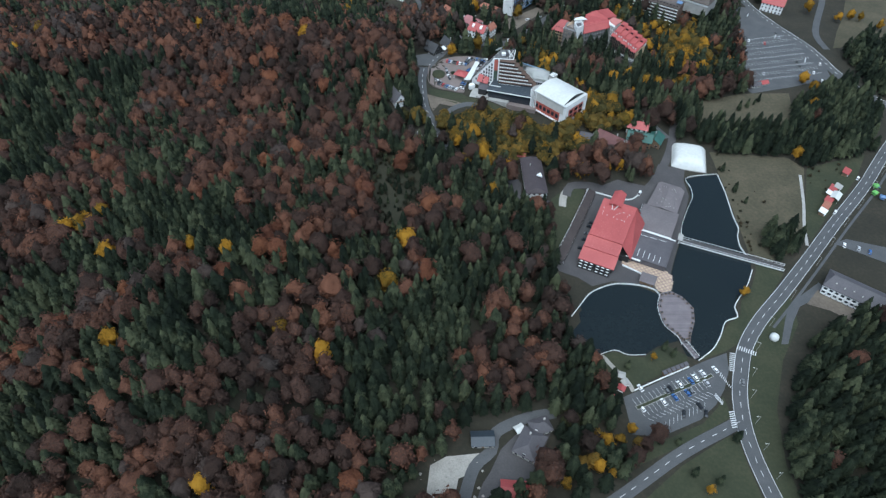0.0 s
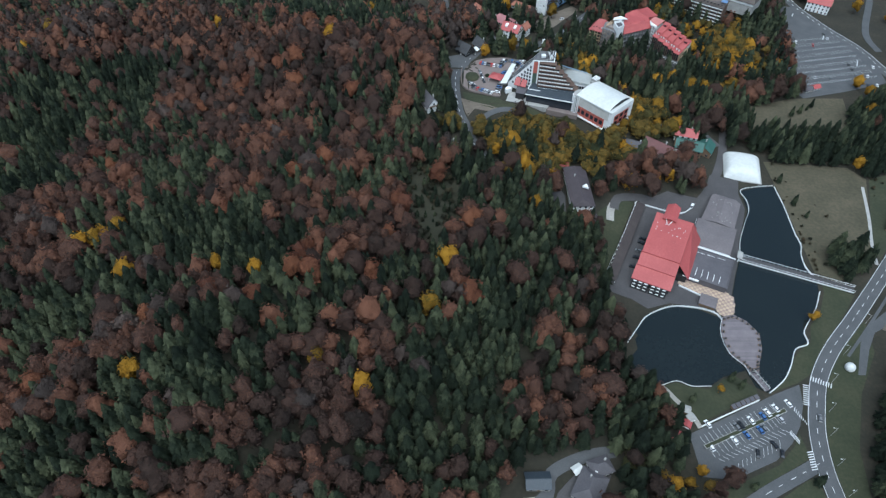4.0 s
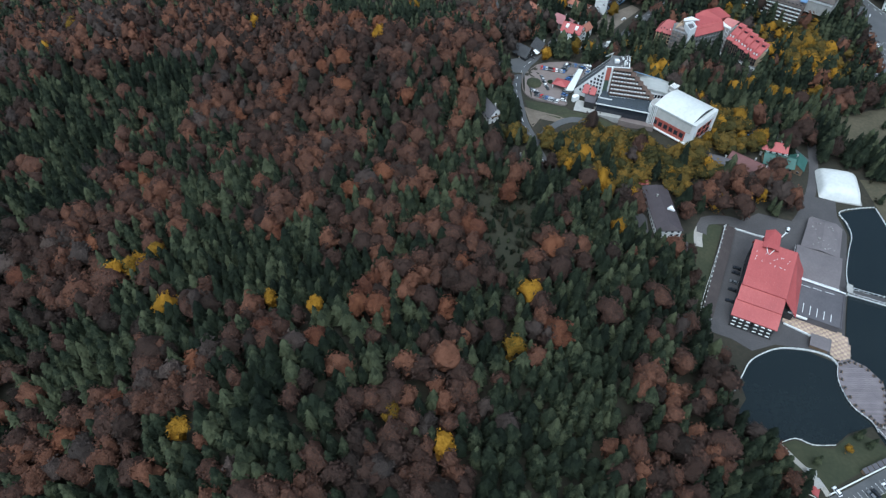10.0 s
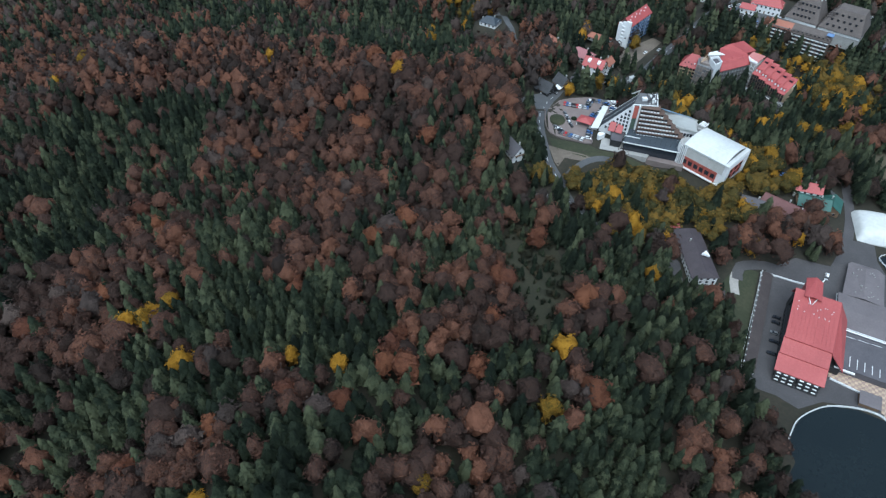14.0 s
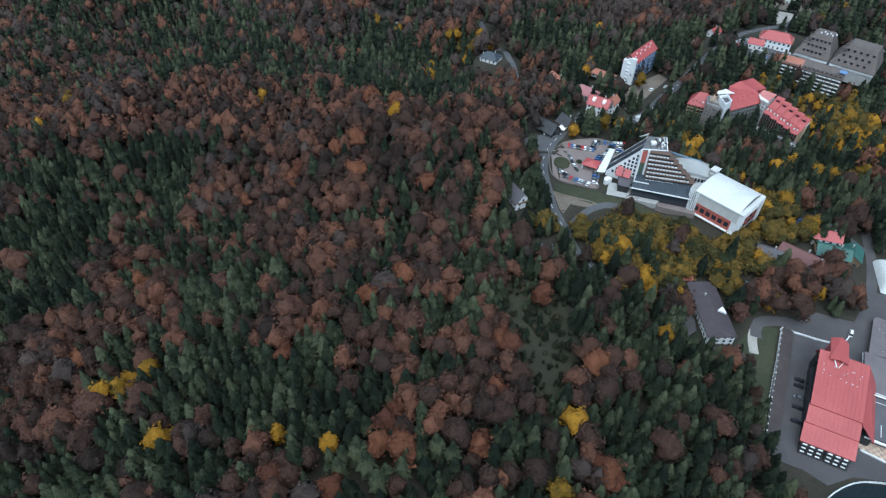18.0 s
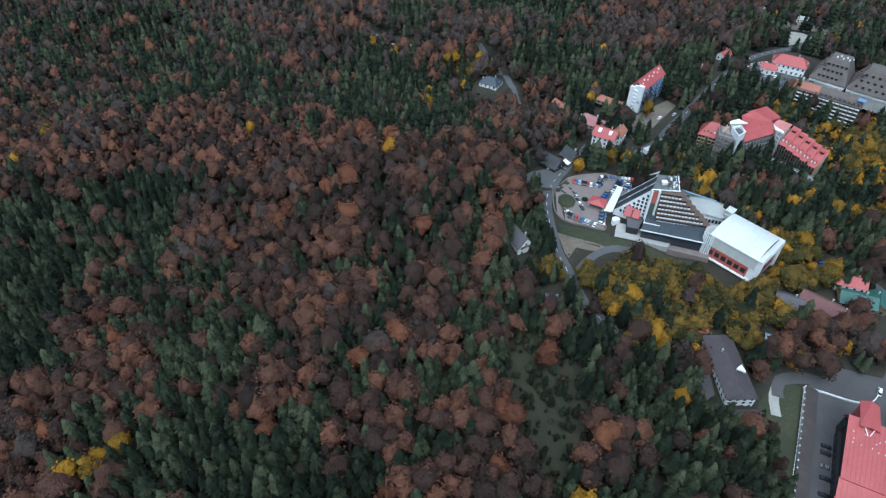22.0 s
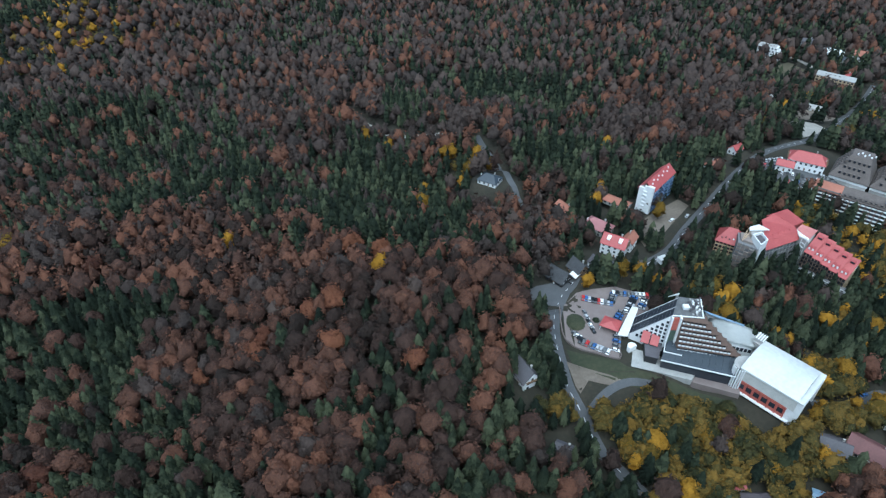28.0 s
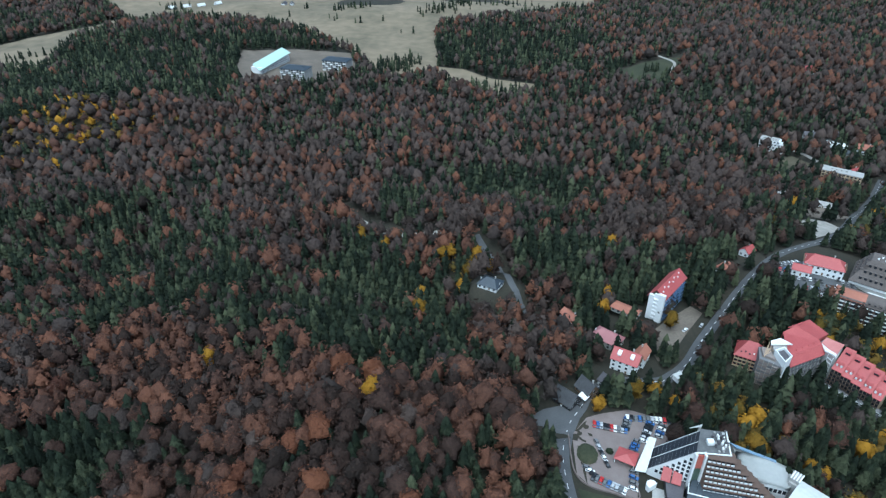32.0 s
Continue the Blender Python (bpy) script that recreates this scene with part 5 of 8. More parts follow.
shed = thing("white_flat_shed", 61.0, 504.8, 15.6, 25, "long flat white shed by the road", "shed")
part("wall", bevelled(boxes((-5, 5, -2.6, 2.6, 0, 3.2)), 0.1), M_WHITE, shed)
part("roof", bevelled(boxes((-5.3, 5.3, -2.9, 2.9, 3.2, 3.5)), 0.08), M_MEMBRANE, shed)


def flat_block(name, x, y, z, deg, l, w, floors, wall, roof, label, step=0.0, fh=2.9, wmat=None, balc=None):
    """A flat-roofed hotel block with rows of windows and balcony fronts."""
    ob = thing(name, x, y, z, deg, label, "hotel")
    for k in range(floors):
        l0 = l - step * k
        part("storey", boxes((-l / 2, -l / 2 + l0, -w / 2 + step * 0.3 * k, w / 2, k * fh, k * fh + fh - 0.02)), wall, ob)
        n = int(l0 / 3.2)
        for i in range(n):
            u = -l / 2 + (i + 0.5) * l0 / n
            window(ob, u, -w / 2 + step * 0.3 * k, k * fh + 0.8, 0, 1.7, 1.5, wmat)
            if balc:
                shared("balcony", ("flat", balc.name), lambda: boxes((-1.35, 1.35, -1.2, 0.05, 0, 0.15), (-1.35, 1.35, -1.25, -1.1, 0.15, 0.95)), balc, ob, pose(u, -w / 2 + step * 0.3 * k, k * fh + 0.3))
        for i in range(max(1, int(w / 4))):
            v = -w / 2 + (i + 0.5) * w / max(1, int(w / 4))
            window(ob, -l / 2, v, k * fh + 0.8, -90, 1.4, 1.5, wmat)
    top = floors * fh
    part("roof", boxes((-l / 2 - 0.3, l / 2 + 0.3 - step * floors, -w / 2 - 0.3 + step * 0.3 * floors, w / 2 + 0.3, top, top + 0.5)), roof, ob)
    for k in range(4):
        part("roof_unit", bevelled(boxes((-l * 0.3 + k * l * 0.12, -l * 0.3 + k * l * 0.12 + 1.6, -1, 0.6, top + 0.5, top + 1.7)), 0.06), M_CONCRETE, ob)
    return ob


M_BROWNROOF = material("brown_shingle_roof", ((0.075, 0.062, 0.056), (0.105, 0.088, 0.08), (0.145, 0.122, 0.112)), 0.15, 0.85, fine=1.2)
orange = flat_block("orange_roofed_hotel", 196.0, 557.0, 14.0, -36, 46, 13, 6, M_TERR, M_BROWNROOF, "long hotel with white balconies under orange and brown roofs", 0.0, balc=M_WHITE)
part("roof", slab([(-23.6, -7.0, 17.2), (-6, -7.0, 17.2), (-6, 0, 20.4), (-23.6, 0, 20.4)], 0.3, slab([(-23.6, 0, 20.4), (-6, 0, 20.4), (-6, 6.8, 17.4), (-23.6, 6.8, 17.4)], 0.3)), M_TILE, orange, "orange-brown tiled roof")
part("roof", slab([(-5.9, -7.4, 16.6), (23.8, -7.4, 16.6), (22.0, 1.0, 20.8), (-5.9, 1.0, 20.8)], 0.3, slab([(-5.9, 1.0, 20.8), (22.0, 1.0, 20.8), (23.8, 7.0, 17.4), (-5.9, 7.0, 17.4)], 0.3)), M_BROWNROOF, orange, "brown shingle roof")
part("white_end", boxes((-23.9, -23.5, -6.9, 6.7, 6, 17.6)), M_WHITE, orange, "white end wall")
for i in range(9):
    d = part("dormer", boxes((-4.6 + i * 3.1, -3.0 + i * 3.1, -6.4, -3.6, 17.0, 18.8)), M_BROWNROOF, orange, "brown dormer")
    part("dormer_front", boxes((-4.4 + i * 3.1, -3.2 + i * 3.1, -6.5, -6.38, 17.2, 18.5)), M_GLASS, d)
part("blue_awning", slab([(19, -5, 20.6), (24, -5, 20.6), (24, -2, 21.6), (19, -2, 21.6)], 0.25), M_BLUE, orange, "blue roof awning")

brown = thing("brown_roofed_hotel", 216.0, 590.0, 18.0, -38, "big hotel under steep brown shingle roofs with dark dormers", "hotel")
for a0, a1, b0, b1, eave, top in ((-15, 11, -14, 14, 9.0, 23.0), (11.2, 44, -12, 17, 8.0, 21.5)):
    m = part("wall", boxes((a0 + 1, a1 - 1, b0 + 1.4, b1 - 1.4, -4, eave + 1.5)), M_CONCRETE, brown, "grey lower storeys")
    ia, ja, ib, jb = a0 + 8, a1 - 5, b0 + 10, b1 - 6
    for q in ([(a0, b0, eave), (a1, b0, eave), (ja, ib, top), (ia, ib, top)], [(a0, b1, eave), (a0, b0, eave), (ia, ib, top), (ia, jb, top)], [(a1, b0, eave), (a1, b1, eave), (ja, jb, top), (ja, ib, top)], [(ia, ib, top), (ja, ib, top), (ja, jb, top), (ia, jb, top)], [(ia, jb, top), (ja, jb, top), (a1, b1, eave), (a0, b1, eave)]):
        part("roof", slab(q, 0.4), M_BROWNROOF, brown, "brown shingle roof plane")
    part("white_band", boxes((a0 + 0.6, a1 - 0.6, b0 + 0.9, b0 + 1.35, eave - 2.6, eave - 0.9)), M_WHITE, brown, "white parapet band")
    slope = (top - eave) / 10
    for k in range(3):
        for i in range(5):
            u = a0 + 6 + k * 1.3 + i * (a1 - a0 - 12) / 4.6
            v = b0 + 1.6 + 2.7 * k
            z = eave + slope * (v - b0)
            d = part("dormer", boxes((u - 0.9, u + 0.9, v, v + 2.4, z - 0.3, z + 1.9)), M_BROWNROOF, brown, "brown dormer box")
            part("dormer_glazing", boxes((u - 0.75, u + 0.75, v - 0.12, v + 0.02, z + 0.1, z + 1.7)), M_GLASS, d, "dark glazing")
        for i in range(5):
            v = b0 + 6 + i * 4.0
            u = a0 + 1.4 + 2.2 * k
            z = eave + (top - eave) / 8 * (u - a0)
            d = part("dormer", boxes((u, u + 1.9, v - 0.8, v + 0.8, z - 0.3, z + 1.9)), M_BROWNROOF, brown, "brown dormer box")
            part("dormer_glazing", boxes((u - 0.12, u + 0.02, v - 0.65, v + 0.65, z + 0.1, z + 1.7)), M_GLASS, d, "dark glazing")
for i in range(6):
    part("roof_unit", bevelled(boxes((-4 + i * 2.1, -3 + i * 2.1, -1.5 + (i % 2) * 3, -0.4 + (i % 2) * 3, 23.0, 24.0)), 0.06), M_WHITE, brown, "pale roof vent")
part("porch", bevelled(boxes((-2, 14, -17.5, -12.2, 3.0, 3.8)), 0.1), M_WHITE, brown, "white entrance canopy")
for u in (-1, 6, 13):
    part("post", boxes((u - 0.2, u + 0.2, -17.2, -16.8, -4, 3.0)), M_CONCRETE, brown)

# ---- far hotels ----
flat_block("white_far_hotel", 276, 880, gz(276, 880), -36, 26, 12, 4, M_WHITE, M_CONCRETE, "distant white terraced hotel", 2.0, balc=M_WHITE)
flat_block("tan_far_hotel", 302, 790, gz(302, 790), -35, 34, 12, 5, M_OCHREWALL, M_CONCRETE, "distant tan apartment block with wooden balconies", 0.0, balc=M_OCHREWALL)
flat_block("pale_far_block", 228, 742, gz(228, 742), -10, 16, 8, 3, M_WHITE, M_CONCRETE, "pale three-storey block beside a gravel yard")
gable_house("white_far_hall", 340, 878, -30, 26, 12, 5, 3, M_WHITE, M_MEMBRANE, "distant low hall with a white roof", floors=1)
gable_house("far_gabled_villa", 348, 897, 15, 12, 9, 6, 4.5, M_WHITE, M_DARKROOF, "distant white gabled villa with a dark roof", floors=2)
gable_house("yard_barn", 242, 742, -25, 11, 8, 3.2, 2.4, M_WOOD, M_SHINGLE, "dark timber barn at the earth yard", floors=1, chimney=False)
gable_house("far_villa", 326, 902, -20, 12, 10, 6, 4, M_WHITE, M_DARKROOF, "distant white villa with grey roof", floors=2)
gable_house("far_villa_with_tiles", 367, 864, -25, 15, 10, 6, 4, M_WHITE, M_TILE, "distant white villa with orange roof", floors=2)
gable_house("far_blue_hall", 347, 858, -35, 16, 9, 4, 2.5, M_WHITE, M_SLATE, "distant hall with a blue-grey roof", floors=1)
gable_house("yard_store", 256, 732, -30, 12, 7, 3.5, 2, M_WHITE, M_CONCRETE, "small store with a pale roof in the gravel yard", floors=1, chimney=False)
gable_house("red_gabled_far_house", 325, 808, 20, 9, 8, 6, 4, M_WHITE, M_RED, "distant white house with a red gable", floors=2)
M_MINT = plain("pale_green_sheet", (0.42, 0.56, 0.50))
green = thing("green_roofed_far_hotel", -350.0, 1196.0, gz(-350, 1196), 68, "distant long building with a pale green swept roof", "hotel")
part("wall", boxes((-38, 34, -9, 9, 0, 9)), M_WHITE, green)
part("roof", slab([(-46, -13, 7.5), (36, -11, 13), (44, 10, 17), (-30, 12, 10.5)], 0.6), M_MINT, green)
for k in range(3):
    for i in range(20):
        window(green, -34 + i * 3.4, -9, 0.9 + 2.9 * k, 0, 1.8, 1.6)
for cx, cy in ((-302, 1150), (-248, 1192)):
    ob = thing("far_apartment_house", cx, cy, gz(cx, cy), -18, "distant white and grey apartment house with a low hipped roof", "apartment house", "far apartment houses")
    part("wall", boxes((-20, 20, -11, 11, 0, 15)), M_CONCRETE, ob)
    part("roof", slab([(-21, -12, 15.2), (21, -12, 15.2), (10, 0, 18.5), (-10, 0, 18.5)], 0.3, slab([(21, 12, 15.2), (-21, 12, 15.2), (-10, 0, 18.5), (10, 0, 18.5)], 0.3, slab([(-21, 12, 15.2), (-21, -12, 15.2), (-10, 0, 18.5)], 0.3, slab([(21, -12, 15.2), (21, 12, 15.2), (10, 0, 18.5)], 0.3)))), M_SLATE, ob, "blue-grey hipped roof")
    for k in range(5):
        for i in range(9):
            if (i + k) % 3 == 0:
                shared("balcony", "far", lambda: boxes((-2.0, 2.0, -1.6, 0.1, 0, 1.1)), M_WHITE, ob, pose(-17.5 + i * 4.4, -11, 0.3 + 2.95 * k))
            window(ob, -17.5 + i * 4.4, -11, 0.9 + 2.95 * k, 0, 2.4, 1.7)
        for i in range(5):
            window(ob, -20, -8.6 + i * 4.3, 0.9 + 2.95 * k, -90, 2.2, 1.7)
flat_block("distant_white_block", 215, 1650, gz(215, 1650), -10, 60, 20, 2, M_WHITE, M_MEMBRANE, "very distant low white block on the meadow")
for i, (cx, cy) in enumerate(((-640, 1560), (-615, 1575), (-590, 1585), (-560, 1600), (-420, 1590), (-405, 1595))):
    gable_house("meadow_chalet", cx, cy, 20 * i, 14, 9, 4, 3.5, M_WHITE, M_MEMBRANE if i < 4 else M_DARKROOF, "distant chalet on the dry meadow", floors=1, chimney=False, group="meadow chalets")

# ---- open ground round the lake and the fields ----
def turf(name, poly, mat, label, lift=0.06, step=6.0):
    return tagged(sheet(name, poly, mat, lift, step), label, "grass", kind="structure")


turf("ground_east_meadow", EAST_MEADOW, M_PASTURE, "dry brownish meadow beside the lake")
turf("ground_roadside_lawn", ROADSIDE_LAWN, M_TURF, "rough lawn between path and road")
turf("ground_lake_lawn", [(137, 193), (128, 200), (122, 198), (113, 192), (104, 193), (97, 196), (85, 192), (80, 190), (92, 180), (103, 173), (137, 189)], M_TURF, "rough lawn at the lake's south shore")
turf("ground_shore_strip", [(143, 190), (150, 195), (158, 204), (167, 215), (176, 221), (180, 232), (190, 243), (197, 256), (199, 264), (214, 254), (204, 242), (182, 219), (168, 201), (160, 196)], M_TURF, "grass strip between lake and road")
turf("ground_road_verge", [(163, 178), (168, 195), (190, 218), (212, 236), (208, 215), (190, 190), (176, 160), (170, 130), (172, 100), (164, 100), (160, 125), (160, 150)], M_TURF, "mown verge along the road")
turf("ground_junction_lawn", [(151, 156), (150, 168), (146, 162), (135, 152), (113, 143), (100, 145), (92, 128), (118, 139), (146, 153)], M_TURF, "grass between car park and side road")
turf("ground_south_lawn", [(150, 146), (151, 130), (153, 112), (120, 100), (95, 112), (119, 130), (146, 145)], M_TURF, "grass beside the side road")
turf("ground_hall_bank", [(56, 262), (68, 258), (100, 328), (90, 332), (75, 318)], M_TURF, "grass bank west of the lakeside hall")
M_FARMEADOW = material("tan_autumn_pasture", ((0.105, 0.09, 0.058), (0.165, 0.135, 0.09), (0.235, 0.185, 0.125)), 0.008, 0.95, fine=0.06, spread=0.35)
turf("ground_far_meadows", FAR_FIELDS, M_FARMEADOW, "tan dry meadows beyond the forest", 1.5, step=20)
turf("ground_mid_meadow", MID_FIELD, M_FARMEADOW, "pale dry clearing in the far forest", step=20)
turf("ground_small_meadow", SMALL_FIELD, M_TURF, "small green clearing in the far forest", step=20)
turf("ground_glade", WEST_GLADE, M_SCRUB, "rough grassy glade in the forest")
turf("ground_hotel_slope", [(-12, 428), (14, 421), (20, 416), (48, 407), (68, 398), (66, 392), (40, 400), (14, 407), (-10, 418)], M_TURF, "grass slope below the hotel", 0.1)
M_SITE = material("bare_building_ground", ((0.085, 0.07, 0.055), (0.13, 0.108, 0.086), (0.19, 0.16, 0.13)), 0.06, 0.95, fine=0.6)
turf("ground_far_site", BUILDING_SITE, M_SITE, "bare earth round distant new buildings", step=20)
turf("ground_north_pasture", NORTH_PASTURE, M_PASTURE, "dry brownish pasture between spruces", 0.1)
turf("ground_far_pasture", FAR_PASTURE, M_PASTURE, "tan pasture beyond the big car park", 0.3, step=10)
turf("ground_earth_yard", EARTH_YARD, M_SITE, "bare earth yard beside the road", 0.3)
turf("ground_far_lawn", FAR_LAWN, M_PASTURE, "rough meadow between distant hotels", 0.3, step=8)
tagged(ribbon("road_far_lane", [(268, 862), (280, 868), (295, 876), (304, 865), (311, 838), (320, 813)], 5, M_GRAVEL, 0.4), "pale lane between distant hotels", "road", kind="structure")
tagged(ribbon("road_pasture_lane", [(392, 640), (386, 619), (353, 554), (350, 522)], 6, M_ASPHALT, 0.45), "grey lane beside the big car park", "road", kind="structure")
turf("ground_gravel_yard", GRAVEL_YARD, M_GRAVEL, "pale gravel yard beside the road")
turf("ground_hotel_gravel", [(-13, 420), (-3, 416), (8, 412), (16, 408), (15, 405), (4, 407), (-3, 409), (-8, 402), (-10, 406)], M_SITE, "worn gravel track below the hotel", 0.12)
tagged(ribbon("road_hotel_branch", [(-6, 390), (0, 398), (8, 404.5), (18, 408), (28, 407)], 4.2, M_ASPHALT, 0.3), "grey lane branching below the hotel", "road", kind="structure")
M_COURT = material("dark_court_asphalt", ((0.045, 0.042, 0.044), (0.062, 0.058, 0.060), (0.086, 0.081, 0.081)), 0.09, 0.85, fine=1.2)
court = tagged(sheet("pavement_hall_court", HALL_COURT, M_COURT, 0.08), "grey paved court round the lakeside hall", "court", kind="structure")
site = turf("ground_construction", CONSTRUCTION, M_GROUND, "dark muddy yard with rubble", 0.1)
turf("ground_yard_gravel", [(-6, 130), (2, 135), (22, 138), (15, 127), (8, 124), (6, 114), (-8, 112)], M_GRAVEL, "pale gravel patch in the yard", 0.18)
tagged(sheet("pavement_yard", [(24, 128), (30, 140), (36, 146), (52, 160), (57, 150), (52, 140), (44, 126), (32, 114), (16, 112), (20, 122)], M_COURT, 0.16), "dark asphalt yard", "yard", kind="structure")
turf("ground_lodge_court", [(230, 241), (238, 233), (259, 214), (256, 209), (242, 216), (231, 225), (219, 230)], M_SITE, "bare earth court before the roadside lodge", 0.15)
tagged(ribbon("road_yard", [(10, 112), (16, 130), (25, 139), (28, 149), (44, 157), (60, 160)], 6, M_ASPHALT, 0.2), "grey yard lane", "road", kind="structure")
tagged(ribbon("road_hall", [(86, 322), (90, 331), (106, 333), (116, 329), (131, 324), (143, 330), (156, 346), (170, 372), (180, 400), (189, 430)], 6.0, M_COURT, 0.16), "grey lane behind the lakeside hall", "road", kind="structure")
tagged(ribbon("road_glade_drive", [(90, 331), (84, 322), (82, 312)], 5, M_GRAVEL, 0.15), "pale gravel drive", "road", kind="structure")
tagged(ribbon("road_villas", [(105, 398), (129, 401), (152, 412), (164, 402), (172, 388)], 6.5, M_ASPHALT, 0.16), "grey lane to the villas", "road", kind="structure")
tagged(ribbon("pavement_field_path", [(260, 348), (251, 318), (243, 296), (238, 278)], 2.0, M_CONCRETE, 0.16), "straight concrete path across the meadow", "path", kind="structure")
tagged(ribbon("pavement_shore_path", [(84, 194), (89, 194), (94, 187), (101, 177), (103, 171)], 2.4, M_GRAVEL, 0.14), "gravel path to the shore", "path", kind="structure")
tagged(ribbon("pavement_main_footway", [(x + 6.6, y - 4.6) for x, y in MAIN_ROAD[1:7]], 1.6, M_ASPHALT, 0.24), "narrow grey footway along the road", "footway", kind="structure")
tagged(ribbon("road_forest_bend", FOREST_BEND, 6, M_GRAVEL, 0.2), "pale forest road in a bend", "road", kind="structure")
tagged(ribbon("road_chalet", CHALET_LANE, 5, M_ASPHALT, 0.2), "lane to the chalet in the clearing", "road", kind="structure")
tagged(ribbon("road_far_meadow", [(-720, 1600), (-560, 1570), (-430, 1545), (-300, 1560), (-110, 1620)], 7, M_GRAVEL, 0.4), "pale road across the distant meadows", "road", kind="structure")
tagged(ribbon("road_far_clearing", [(236, 1200), (250, 1160), (238, 1130), (228, 1095)], 4, M_GRAVEL, 0.3), "pale track in the far clearing", "road", kind="structure")
tagged(sheet("pavement_guest_house_yard", [(46, 306), (52, 306), (55, 330), (49, 342), (43, 330)], M_COURT, 0.12), "grey yard beside the guest house", "yard", kind="structure")
tagged(sheet("pavement_valley_lot", [(52, 521), (63, 529), (78, 549), (95, 570), (90, 579), (70, 564), (58, 552), (49, 539)], M_SITE, 0.22), "gravel lay-by at the valley road", "lay-by", kind="structure")
right_lot = tagged(sheet("pavement_upper_car_park", [(152, 587), (160, 614), (175, 613), (180, 606), (176, 598), (200, 588), (212, 600), (216, 598), (190, 574), (176, 576)], M_ASPHALT, 0.3), "asphalt car park between the upper hotels", "car park", kind="structure")
tagged(sheet("pavement_east_parking", [(256, 280), (266, 284), (290, 276), (284, 262)], M_ASPHALT, 0.12), "grey roadside parking", "car park", kind="structure")
tagged(sheet("pavement_round_lot", [(214, 228), (236, 239), (233, 247), (210, 231), (203, 221), (193, 201), (197, 201), (206, 217)], M_ASPHALT, 0.13), "small grey car park off the main road", "car park", kind="structure")


tagged(sheet("pavement_junction", JUNCTION, M_ASPHALT, 0.17), "widened asphalt junction beside the forest", "junction", kind="structure")

# ---- markings ----
def dashes(name, line, parent, width=0.16, on=3.0, off=4.5, lift=0.19, shift=0.0):
    run = smooth_line(line, 1.0)
    bm = bmesh.new()
    walked = 0.0
    for a, b in zip(run, run[1:]):
        d = Vector((b[0] - a[0], b[1] - a[1]))
        if walked % (on + off) < on and d.length > 0:
            n = Vector((-d.y, d.x)).normalized()
            pts = []
            for p, s in ((a, -1), (b, -1), (b, 1), (a, 1)):
                x, y = p[0] + n.x * (shift + s * width), p[1] + n.y * (shift + s * width)
                pts.append((x, y, gz(x, y) + lift))
            bm.faces.new([bm.verts.new(p) for p in pts])
        walked += d.length
    return tagged(part(name, bm, M_PAINT, parent), "white road paint", kind="stuff")


dashes("centre_line", MAIN_ROAD, main_road, 0.13)
dashes("edge_line", MAIN_ROAD, main_road, 0.12, 1, 0, shift=3.9)
dashes("edge_line", MAIN_ROAD, main_road, 0.12, 1, 0, shift=-3.9)
dashes("centre_line", SIDE_ROAD, side_road, 0.13, lift=0.24)
dashes("centre_line", BIG_ROAD, big_road, 0.25)
dashes("edge_line", BIG_ROAD, big_road, 0.2, 1, 0, shift=4.0)
dashes("centre_line", HOTEL_ROAD, hotel_road, 0.16, 3, 4)
dashes("centre_line", VALLEY_ROAD, valley_road)


def stripe(parent, x, y, deg, length, width, name="stripe", lift=0.2):
    return shared(name, (length, width), lambda: boxes((-length / 2, length / 2, -width / 2, width / 2, 0, 0.012)), M_PAINT, parent, pose(x, y, gz(x, y) + lift, 0, 0, deg))


for (x0, y0), (x1, y1), n, deg in (((167.4, 198.8), (176.2, 194.4), 9, 61), ((163.2, 194.6), (159.4, 183.6), 10, -15), ((151.6, 158.6), (150.6, 150.0), 8, 10)):
    for i in range(n):
        t = i / (n - 1)
        stripe(main_road, x0 + (x1 - x0) * t, y0 + (y1 - y0) * t, deg, 3.0, 0.5)
AX = radians(23.7)
ax, ay = (math.cos(AX), math.sin(AX)), (-math.sin(AX), math.cos(AX))


def lot_at(u, v):
    """A place on the lake car park: u along the rows, v across."""
    return 103.0 + ax[0] * u + ay[0] * v, 158.5 + ax[1] * u + ay[1] * v


for v, slant, n, u0 in ((5.6, 0, 19, 2), (-1.2, 0, 18, 2), (-6.4, 38, 16, 4), (-11.0, -38, 13, 4)):
    for i in range(n):
        x, y = lot_at(u0 + i * 2.5, v)
        if inside(np.array([x]), np.array([y]), LAKE_LOT)[0]:
            stripe(lake_lot, x, y, 113.7 + slant, 4.6, 0.14, "bay_line", 0.12)
for i in range(9):
    stripe(lake_lot, 152.5 + i * 0.45, 181 - i * 1.1, 60, 2.6 - 0.2 * i, 0.3, "hatching", 0.12)
    stripe(lake_lot, 146 + i * 0.3, 168.5 - i * 0.6, 60, 2.4, 0.3, "hatching", 0.12)
M_KERB = material("kerb_stone", ((0.26, 0.26, 0.25), (0.38, 0.375, 0.36)), 1.0, 0.85)
isl = tagged(new("traffic_island"), "planted kerbed strip between the parking rows", "traffic island")
isl.matrix_world = pose(*lot_at(25, 2.2), 0.1, 0, 0, 23.7)
part("kerb", bevelled(boxes((-25, 25, -1.1, 1.1, 0, 0.18)), 0.05), M_KERB, isl)
part("turf", boxes((-24.7, 24.7, -0.85, 0.85, 0.17, 0.24)), M_TURF, isl)
